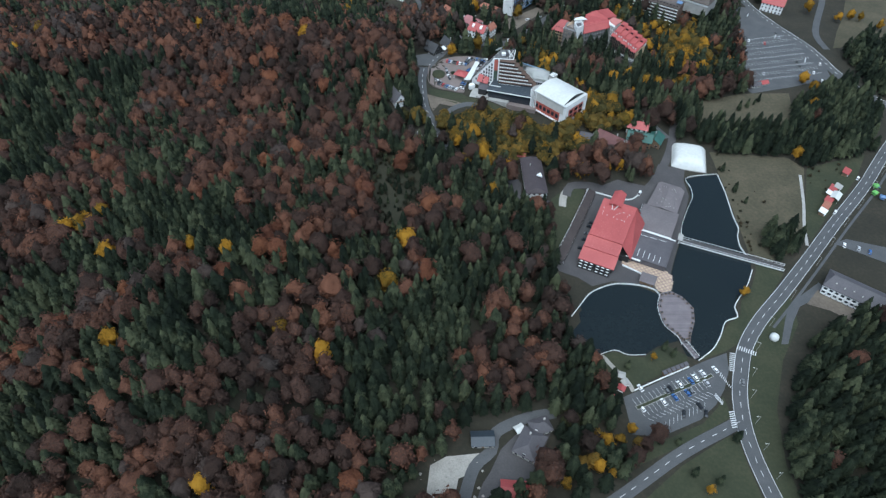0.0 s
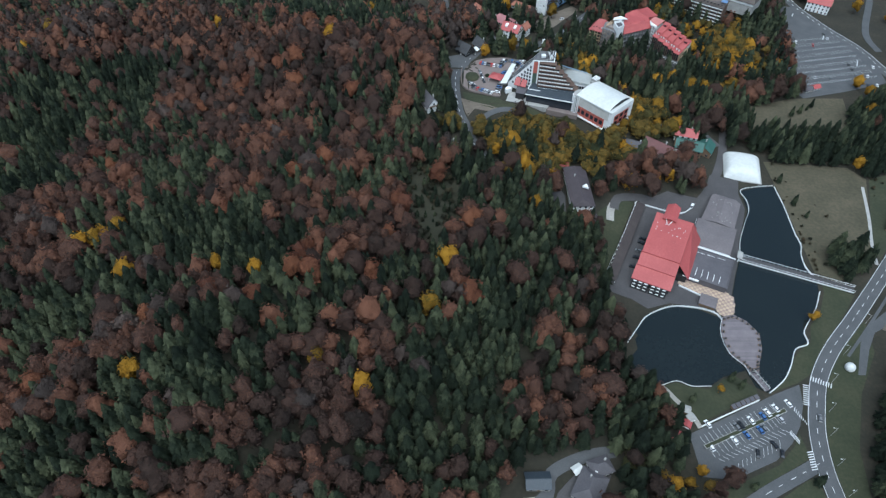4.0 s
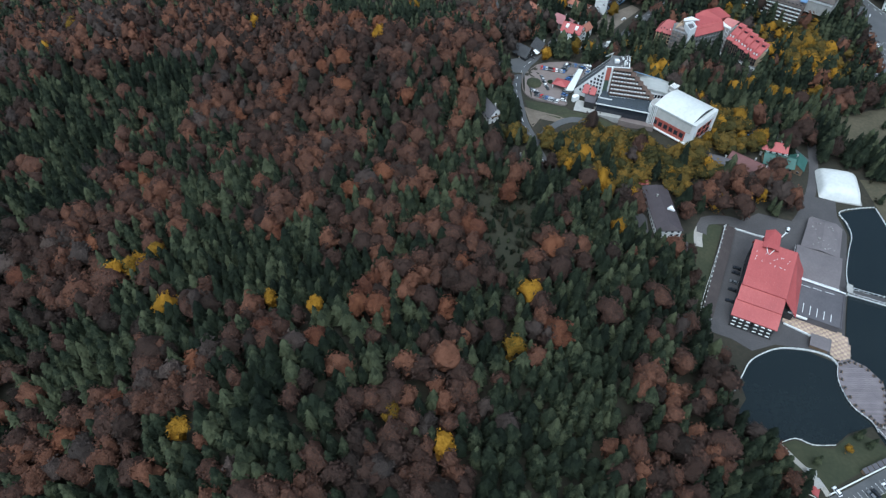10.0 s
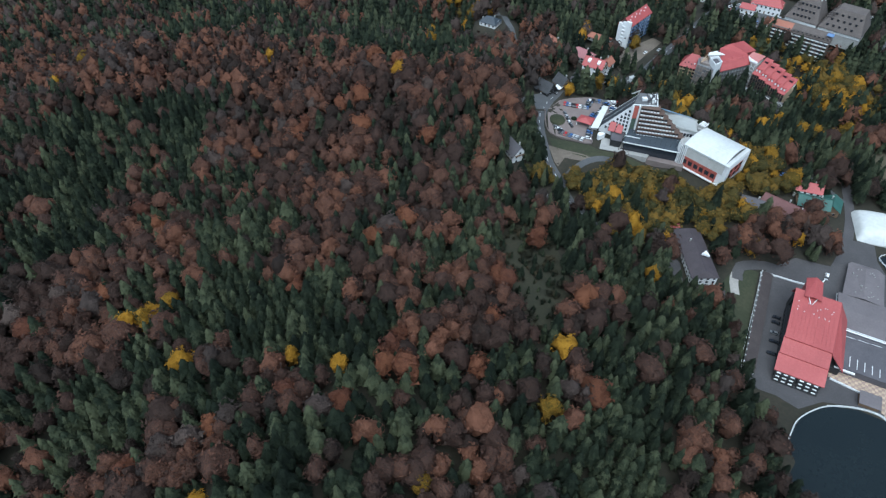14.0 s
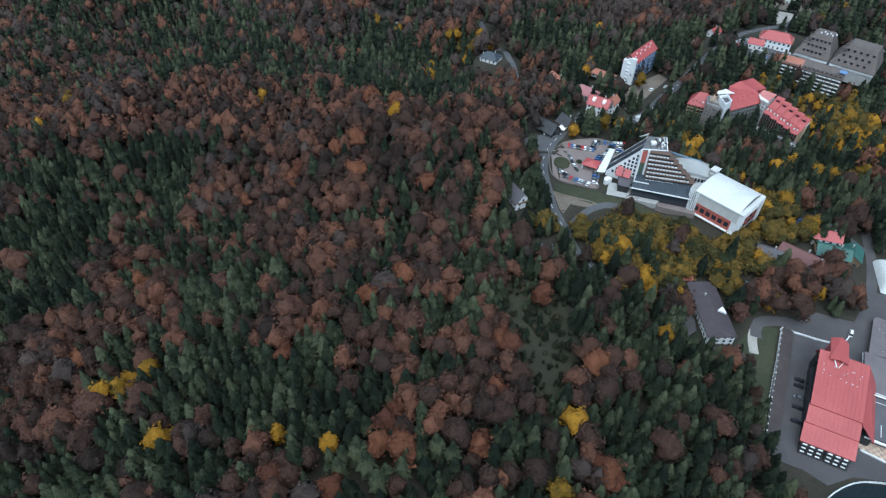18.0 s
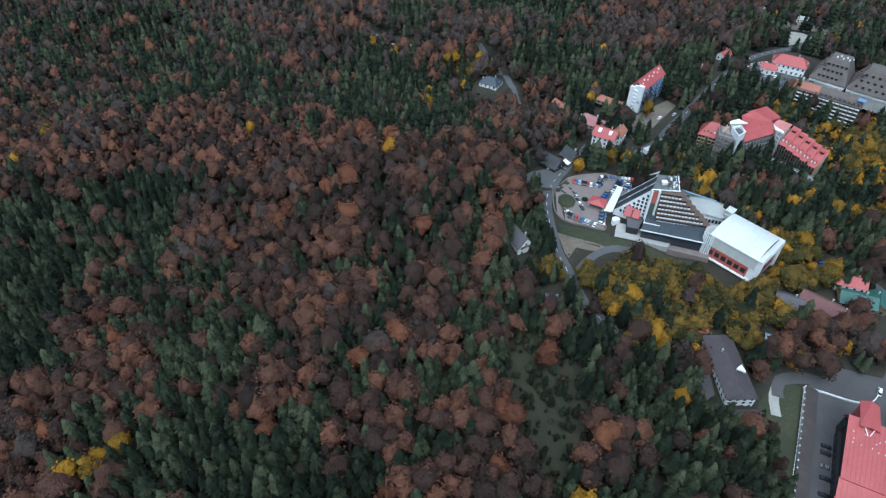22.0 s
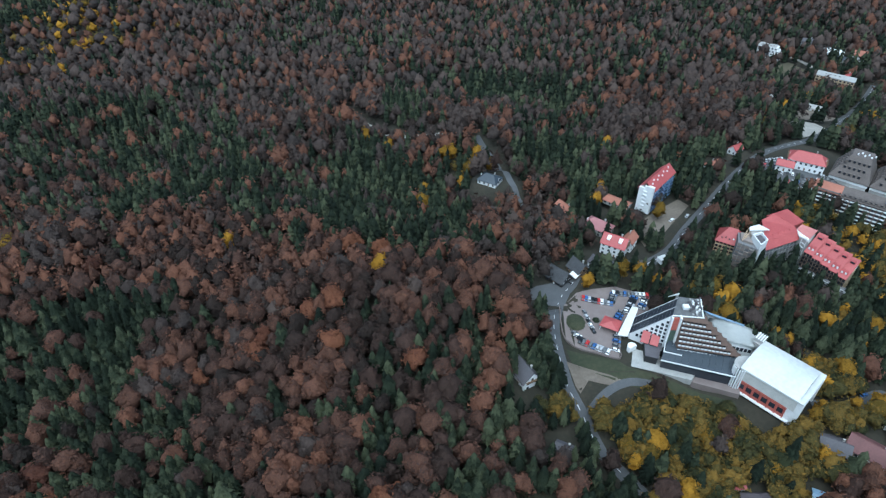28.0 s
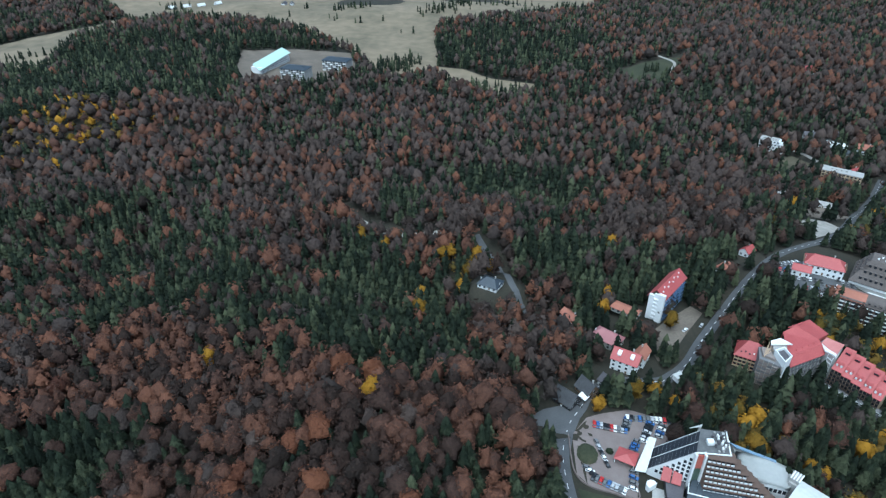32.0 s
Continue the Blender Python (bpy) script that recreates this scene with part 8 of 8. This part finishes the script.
def woodland(x, y):
    """Which of the points carry forest."""
    west = (x < 64) | ((x < 72) & (y < 250)) | ((y > 331) & (x < 158)) | ((x < 71) & (y < 305)) | (y > 352)
    low = (x > 52 + 0.0 * y) & (y < 172)
    ok = west & ~low & ~((x > 215) & (y < 440)) & ~((x > 292) & (y < 610)) & ~((x > 262) & (y < 470)) & ~((x > 330) & (y < 640))
    ok |= inside(x, y, SE_WOOD) | inside(x, y, NORTH_WOOD) | inside(x, y, LAWN_PINES) | inside(x, y, EAST_WOOD) | inside(x, y, SOUTH_WOOD)
    for p in CLEARINGS:
        ok &= ~inside(x, y, p)
    ok |= inside(x, y, LAWN_PINES) | inside(x, y, SHORE_WOOD)
    ok &= ~inside(x, y, LAKE_LOT)
    for a, b, l, w, turn in OPEN:
        c, s = math.cos(radians(turn)), math.sin(radians(turn))
        ok &= (((x - a) * c + (y - b) * s) / l) ** 2 + ((-(x - a) * s + (y - b) * c) / w) ** 2 > 1
    for line, half in WAYS:
        ok &= away(x, y, line) > half
    reach = np.maximum(0.80 * np.hypot(np.minimum(y, 560), 260) + 40, 0.72 * np.hypot(y - 230, 235) + 40)
    return ok & (np.abs(x + 50) < reach)


def spruce_share(x, y):
    """How likely a tree is a spruce."""
    n = np.array([noise.fractal(Vector((a / 46, b / 46, 3.1)), 0.8, 2.0, 3) for a, b in zip(x, y)])
    fine = np.array([noise.fractal(Vector((a / 13, b / 13, 7.3)), 0.8, 2.0, 2) for a, b in zip(x, y)])
    p = np.clip(0.54 + 0.8 * n, 0.10, 0.95)
    for kind, a, b, l, w in THICKETS:
        k = np.clip(1.4 - np.hypot((x - a) / l, (y - b) / w), 0, 0.92)
        p = p * (1 - k) + (0.94 if kind else 0.24) * k
    wx, wy = x + 9 * n + 5 * fine, y + 9 * fine - 5 * n
    for share, outline in STANDS:
        p[inside(wx, wy, outline)] = share
    p = np.clip(p + 0.45 * fine, 0.04, 0.97)
    p[inside(x, y, SE_WOOD) | inside(x, y, NORTH_WOOD) | inside(x, y, EAST_WOOD) | inside(x, y, LAWN_PINES)] = 0.99
    p[inside(x, y, SHORE_WOOD)] = 0.9
    return p


CON_NEAR = [conifer_shape(8, 7, k, 0.160 + 0.014 * (k % 4)) for k in range(9)]
CON_MID = [conifer_shape(5, 5, k, 0.18) for k in range(7)]
CON_FAR = [conifer_shape(4, 4, k, 0.19) for k in range(6)]
LEAF_NEAR = [broadleaf_shape(200, 2, k, 0.034, 0.215) for k in range(12)]
LEAF_MID = [broadleaf_shape(70, 1, k, 0.052, 0.225) for k in range(10)]
LEAF_FAR = [broadleaf_shape(16, 1, k, 0.08, 0.23) for k in range(8)]
SINGLE = []


def crowded(x, y, ox, oy, gap):
    """Which of the points lie nearer than gap to one of the others."""
    cells = {}
    for a, b in zip(ox, oy):
        cells.setdefault((int(a // gap), int(b // gap)), []).append((a, b))
    out = np.zeros(len(x), bool)
    for i, (a, b) in enumerate(zip(x, y)):
        ca, cb = int(a // gap), int(b // gap)
        out[i] = any((a - p) ** 2 + (b - q) ** 2 < gap * gap for u in (-1, 0, 1) for w in (-1, 0, 1) for p, q in cells.get((ca + u, cb + w), ()))
    return out


def leafy(x, y):
    """How far golden or ochre woods keep spruces out."""
    out = np.zeros(len(x))
    for a, b, l, w, share, _ in GOLD_PATCHES:
        out = np.maximum(out, np.clip(1.3 - np.hypot((x - a) / l, (y - b) / w), 0, 1) * share)
    return out


def plant():
    for near, con_shapes, leaf_shapes, (x0, x1, y0, y1, leaf_gap, con_gap) in ((True, CON_NEAR, LEAF_NEAR, (-480, 380, 75, 470, 7.0, 5.3)), (True, CON_MID, LEAF_MID, (-640, 450, 470, 770, 7.4, 5.7)), (False, CON_FAR, LEAF_FAR, (-1200, 950, 770, 1900, 8.4, 7.4))):
        x, y = scatter(x0, x1, y0, y1, leaf_gap)
        keep = woodland(x, y)
        x, y = x[keep], y[keep]
        leaf = rng.random(len(x)) > spruce_share(x, y)
        gold, ochre = np.zeros(len(x), bool), np.zeros(len(x), bool)
        for a, b, l, w, share, part_gold in GOLD_PATCHES:
            k = np.clip(1.3 - np.hypot((x - a) / l, (y - b) / w), 0, 1) * share
            gold |= rng.random(len(x)) < k * part_gold
            ochre |= rng.random(len(x)) < k
        leaf |= gold | ochre
        if near:
            far_off = ~crowded(x, y, [p[0] for p in GOLDEN_TREES + RUST_TREES], [p[1] for p in GOLDEN_TREES + RUST_TREES], 7.0)
            leaf &= far_off
        ochre &= ~gold
        brown = leaf & ~gold & ~ochre
        cx, cy = scatter(x0, x1, y0, y1, con_gap)
        keep = woodland(cx, cy)
        cx, cy = cx[keep], cy[keep]
        keep = (rng.random(len(cx)) < spruce_share(cx, cy) * 1.35 * (1 - leafy(cx, cy))) & ~crowded(cx, cy, x[leaf], y[leaf], leaf_gap * 0.64)
        if near:
            keep &= ~crowded(cx, cy, [p[0] for p in GOLDEN_TREES + RUST_TREES], [p[1] for p in GOLDEN_TREES + RUST_TREES], 6.5)
        cx, cy = cx[keep], cy[keep]
        # saplings of either kind close what gaps are left in the canopy
        fx, fy = scatter(x0, x1, y0, y1, con_gap)
        keep = woodland(fx, fy)
        fx, fy = fx[keep], fy[keep]
        keep = ~crowded(fx, fy, np.concatenate([x[leaf], cx, [p[0] for p in GOLDEN_TREES + RUST_TREES]]), np.concatenate([y[leaf], cy, [p[1] for p in GOLDEN_TREES + RUST_TREES]]), con_gap * 0.87)
        fx, fy = fx[keep], fy[keep]
        soft, low = rng.random(len(fx)) > spruce_share(fx, fy), leafy(fx, fy) > 0.35
        soft |= low
        x, y = np.concatenate([x, fx[soft]]), np.concatenate([y, fy[soft]])
        brown, gold = np.concatenate([brown, ~low[soft]]), np.concatenate([gold, np.zeros(soft.sum(), bool)])
        ochre = np.concatenate([ochre, low[soft]])
        if near:
            ux, uy = scatter(-40, 240, 330, 560, 4.4)
            keep = woodland(ux, uy) & (leafy(ux, uy) > 0.45)
            ux, uy = ux[keep], uy[keep]
            keep = ~crowded(ux, uy, np.concatenate([x, cx]), np.concatenate([y, cy]), 3.7)
            x, y = np.concatenate([x, ux[keep]]), np.concatenate([y, uy[keep]])
            more = np.zeros(keep.sum(), bool)
            brown, gold, ochre = np.concatenate([brown, more]), np.concatenate([gold, more]), np.concatenate([ochre, ~more])
        cx, cy = np.concatenate([cx, fx[~soft]]), np.concatenate([cy, fy[~soft]])
        h = 13 + 9 * rng.random(len(cx)) + 2.5 * (rng.random(len(cx)) < 0.12)
        lone = np.zeros(len(cx), bool)
        if near:
            lone = np.hypot(cx + 75, cy - 235) < 45
            SINGLE.append(("spruce", cx[lone][:300], cy[lone][:300], h[lone][:300]))
            lone[np.nonzero(lone)[0][300:]] = False
        grove("spruce_forest", con_shapes, cx[~lone], cy[~lone], h[~lone], rng.uniform(0.85, 1.25, (~lone).sum()), M_CONIFER, "dense dark green spruces on a hillside")
        for name, who, mat, lo, hi, wide, label in (("beech", brown, M_BEECH, 13.5, 21, (1.0, 1.4), "brown and rust-red beech crowns in autumn"), ("golden_wood", gold, M_GOLD, 8, 15, (1.1, 1.7), "golden yellow broad-leaved trees in autumn"), ("ochre_wood", ochre, M_OCHRE, 7, 12, (1.3, 2.1), "ochre and olive broad-leaved trees in autumn")):
            i = np.nonzero(who)[0]
            if not len(i):
                continue
            hh = lo + (hi - lo) * rng.random(len(i))
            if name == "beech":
                # A few real bare trees; the share rising with y is haze put into colour.
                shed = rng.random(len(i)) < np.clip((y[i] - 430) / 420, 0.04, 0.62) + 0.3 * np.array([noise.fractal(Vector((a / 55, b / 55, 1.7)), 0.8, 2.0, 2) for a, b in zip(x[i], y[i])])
                grove("bare_beech_forest", leaf_shapes, x[i][shed], y[i][shed], hh[shed], rng.uniform(*wide, shed.sum()), M_BARE_HAZED, "pale grey-brown beeches, some leafless, the far ones coloured to imitate haze")
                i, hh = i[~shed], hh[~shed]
            if near and name == "beech":
                lone = np.hypot(x[i] + 75, y[i] - 235) < 45
                SINGLE.append(("beech", x[i][lone], y[i][lone], hh[lone]))
                i, hh = i[~lone], hh[~lone]
            grove(name + "_forest" if name == "beech" else name, leaf_shapes, x[i], y[i], hh, rng.uniform(*wide, len(i)), mat, label)


def trunk_bm(broad):
    bm = bmesh.new()
    rings = [(0, 0.024), (0.3, 0.018), (0.6, 0.010)] if broad else [(0, 0.016), (0.5, 0.010), (0.95, 0.003)]
    loops = [[bm.verts.new((r * math.cos(a * 1.0472), r * math.sin(a * 1.0472), z)) for a in range(6)] for z, r in rings]
    for lo, hi in zip(loops, loops[1:]):
        for a in range(6):
            bm.faces.new((lo[a], lo[(a + 1) % 6], hi[(a + 1) % 6], hi[a]))
    if broad:
        for k in range(5):
            a = k * 1.26
            p = [bm.verts.new(q) for q in ((0.012 * math.cos(a), 0.012 * math.sin(a), 0.30), (0.012 * math.cos(a + 2), 0.012 * math.sin(a + 2), 0.30), (0, 0, 0.335), (0.17 * math.cos(a), 0.17 * math.sin(a), 0.55 + 0.04 * k))]
            for f in ((0, 1, 3), (1, 2, 3), (2, 0, 3)):
                bm.faces.new([p[i] for i in f])
    return bm


def lone_trees(name, shapes, mat, x, y, h, wide, label, group, broad):
    crowns = [raw_mesh("crown", v, f, mat, None, broad) for v, f in shapes]
    trunk = bpy.data.meshes.new("trunk")
    bm = trunk_bm(broad)
    bm.to_mesh(trunk)
    bm.free()
    trunk.materials.append(M_BARK)
    z = ground_z(x, y) - 0.3
    for i in range(len(x)):
        ob = new(name)
        s = h[i] * wide * rng.uniform(0.9, 1.12)
        ob.matrix_world = pose(x[i], y[i], z[i], 0, 0, rng.uniform(0, 360)) @ Matrix.Diagonal((s, s, h[i], 1))
        tagged(ob, label, "tree", group)
        for n, me in (("trunk", trunk), ("crown", crowns[i % len(crowns)])):
            c = new(n, me)
            c.parent = ob


# golden or ochre broadleaves: x, y, half widths, share
GOLD_PATCHES = [(62, 362, 48, 26, 0.74, 0.28), (34, 390, 50, 13, 1.2, 0.10), (96, 372, 22, 16, 0.9, 0.25), (122, 404, 20, 24, 1.3, 0.4), (20, 372, 22, 16, 0.7, 0.15), (215, 510, 38, 45, 0.6, 1.0), (-510, 915, 80, 60, 0.6, 0.5), (-390, 935, 50, 25, 0.3, 0.5), (-525, 850, 40, 25, 0.25, 0.8), (104, 347, 22, 12, 0.35, 0.3), (-20, 392, 16, 8, 0.7, 0.3),
                (-62, 640, 18, 20, 0.6, 0.5), (85, 478, 34, 26, 0.35, 0.2), (170, 545, 34, 14, 0.5, 0.6), (240, 700, 60, 60, 0.2, 0.3), (84, 140, 30, 22, 0.3, 0.5), (175, 455, 30, 24, 0.4, 0.5)]
# single golden trees that stand out of the forest: x, y, height
GOLDEN_TREES = [(-392, 531, 16), (-350, 507, 19), (-360, 479, 19), (-212, 279, 16), (-219, 272, 17), (-220, 269, 19), (-229, 266, 18), (-195, 244, 19), (-144, 242, 15), (-31, 226, 19), (-85, 189, 15), (-21, 256, 18), (-122, 238, 17), (-62, 179, 19), (-95, 614, 16), (-110, 113, 16), (-166, 177, 18), (-210, 504, 19), (-94, 588, 19), (-112, 470, 18), (-72, 656, 18), (-65, 619, 16), (-52, 651, 16), (-42, 635, 16), (-59, 635, 19), (-79, 655, 18), (-457, 916, 15), (-473, 874, 15), (-127, 681, 16), (-149, 691, 19), (58, 675, 15), (-478, 820, 17), (-510, 838, 15)]
GOLDEN_TREES += [(28, 347, 20), (31, 341, 15), (32, 312, 14), (36, 589, 15), (29, 571, 15), (69, 554, 15), (82, 454, 17), (29, 486, 18), (39, 488, 15), (5, 476, 12), (8, 478, 10), (62, 475, 12), (50, 484, 10), (306, 467, 13), (309, 454, 12), (298, 428, 14), (262, 365, 13), (382, 575, 11), (396, 579, 12), (403, 575, 12), (414, 559, 13), (358, 592, 16), (182, 236, 9), (118, 345, 11), (127, 347, 12), (102, 341, 9), (147, 350, 10), (117, 190, 8), (97, 148, 9), (90, 143, 9), (77, 128, 11), (60, 120, 11), (128, 117, 9)]
# rust-orange beeches that glow among the brown ones: x, y, height
RUST_TREES = [(-239, 338, 18), (-52, 294, 19), (-49, 291, 20), (-8, 284, 19), (-148, 282, 19), (-99, 248, 19), (-93, 239, 20), (-103, 238, 19), (-170, 208, 17), (-204, 196, 18), (-141, 222, 16), (-119, 219, 16), (-54, 268, 17), (-257, 354, 19), (-248, 286, 17), (-277, 266, 18), (-116, 318, 19), (-63, 243, 18), (-221, 180, 19), (-10, 235, 20), (-174, 431, 19), (-131, 486, 20), (-150, 444, 18), (-133, 421, 20), (-285, 482, 20), (-28, 328, 19), (-99, 334, 20), (-42, 116, 17), (-97, 253, 18), (-224, 180, 16), (-90, 408, 18), (-175, 422, 20), (-201, 410, 17), (-114, 483, 18), (-137, 448, 20)]
LAWN_TREES = [(125, 197), (129, 193), (102, 185), (149, 143), (123, 125), (134, 121), (119, 141), (110, 142), (206, 330), (210, 318), (204, 352), (214, 290), (248, 432), (255, 436), (260, 440), (240, 428), (213, 384), (228, 388), (240, 392), (255, 392), (196, 384), (268, 400), (276, 412)]
# the golden row round the sports hall
for a, b in ((107, 447), (113, 442), (119, 437), (124, 431), (128, 424), (130, 416), (131, 408), (129, 400), (126, 394), (120, 392), (113, 391), (106, 392), (110, 440), (122, 427), (133, 412), (100, 389)):
    GOLDEN_TREES.append((a + 0.8 * math.sin(a * 7), b + 0.8 * math.cos(b * 5), 8.5 + 3.0 * math.sin(a * b)))
plant()
# spruce groups on the distant meadows: x, y, number, spread
FIELD_GROUPS = [(-689, 1451, 22, 20), (-502, 1456, 4, 8), (-482, 1438, 5, 8), (-366, 1560, 3, 6), (-286, 1523, 16, 18), (-254, 1537, 14, 16), (-249, 1425, 2, 5), (-252, 1321, 3, 6), (-173, 1194, 60, 24), (-150, 1215, 40, 18),
                (-204, 1442, 1, 1), (-141, 1250, 2, 4), (-96, 1495, 26, 22), (-60, 1535, 22, 26), (-41, 1569, 14, 30), (40, 1583, 16, 26), (156, 1560, 24, 22), (-747, 1186, 8, 14), (-740, 1216, 10, 14), (-302, 1452, 3, 8), (-590, 1500, 12, 24), (90, 1520, 14, 20), (-420, 1480, 5, 20),
                (-760, 1420, 30, 26), (-640, 1560, 18, 20), (-150, 1380, 2, 8), (210, 1140, 8, 7), (236, 1118, 6, 6), (-10, 1120, 5, 14), (30, 1098, 5, 12)]
yx, yy = scatter(-62, 0, 258, 372, 4.8)
keep = inside(yx, yy, WEST_GLADE) & (rng.random(len(yx)) < 0.6)
bx, by = scatter(-62, 0, 258, 372, 3.6)
bush = inside(bx, by, WEST_GLADE) & (rng.random(len(bx)) < 0.5)
grove("glade_bushes", LEAF_MID, bx[bush], by[bush], rng.uniform(2.2, 5.5, bush.sum()), rng.uniform(1.3, 2.2, bush.sum()), M_OLIVE, "low olive and brown bushes in a glade")
mx, my = scatter(140, 300, 190, 380, 4.5)
by_shore = away(mx, my, EAST_MEADOW[5:] + EAST_MEADOW[:1]) < 9
scrub = (inside(mx, my, EAST_MEADOW) & (rng.random(len(mx)) < np.where(by_shore, 0.5, 0.05))) | (inside(mx, my, ROADSIDE_LAWN) & (rng.random(len(mx)) < 0.12))
for line in (MAIN_ROAD, [(243, 282), (243, 300), (258, 350)]):
    scrub &= away(mx, my, line) > 8
grove("meadow_bushes", LEAF_MID, mx[scrub], my[scrub], rng.uniform(1.2, 3.6, scrub.sum()), rng.uniform(1.3, 2.2, scrub.sum()), M_OLIVE, "low olive and brown bushes on the lake meadow")
grove("young_spruces", CON_NEAR, yx[keep], yy[keep], rng.uniform(3, 9, keep.sum()), rng.uniform(0.8, 1.2, keep.sum()), M_CONIFER, "young spruces growing up in a glade")
gx = np.concatenate([a + rng.normal(0, w, n) for a, b, n, w in FIELD_GROUPS])
gy = np.concatenate([b + rng.normal(0, w * 0.6, n) for a, b, n, w in FIELD_GROUPS])
grove("meadow_spruces", CON_FAR, gx, gy, rng.uniform(9, 16, len(gx)), rng.uniform(0.9, 1.2, len(gx)), M_CONIFER, "dark spruces in small groups on distant meadows")
lone_trees("golden_tree", LEAF_NEAR, M_GOLD, *(np.array(c, float) for c in zip(*GOLDEN_TREES)), 1.15, "golden yellow broad-leaved tree standing out of the forest", "golden trees", True)
lone_trees("rust_beech", LEAF_NEAR, M_RUST, *(np.array(c, float) for c in zip(*RUST_TREES)), 1.35, "rust-orange beech standing out of the brown forest", "rust-orange beeches", True)
LX, LY = (np.array(c, float) for c in zip(*LAWN_TREES))
lone_trees("lawn_spruce", CON_NEAR, M_CONIFER, LX, LY, 6.5 + 5 * rng.random(len(LX)), 1.0, "green spruce standing on open grass", "spruces on the lawns", False)
for kind, x, y, h in SINGLE:
    if kind == "spruce":
        lone_trees("spruce", CON_NEAR, M_CONIFER, x, y, h, 1.0, "dark green spruce on the wooded hill", "spruces on the hill", False)
    else:
        lone_trees("beech", LEAF_NEAR, M_BEECH, x, y, h, 1.2, "rust-brown beech with a domed autumn crown", "beeches on the hill", True)
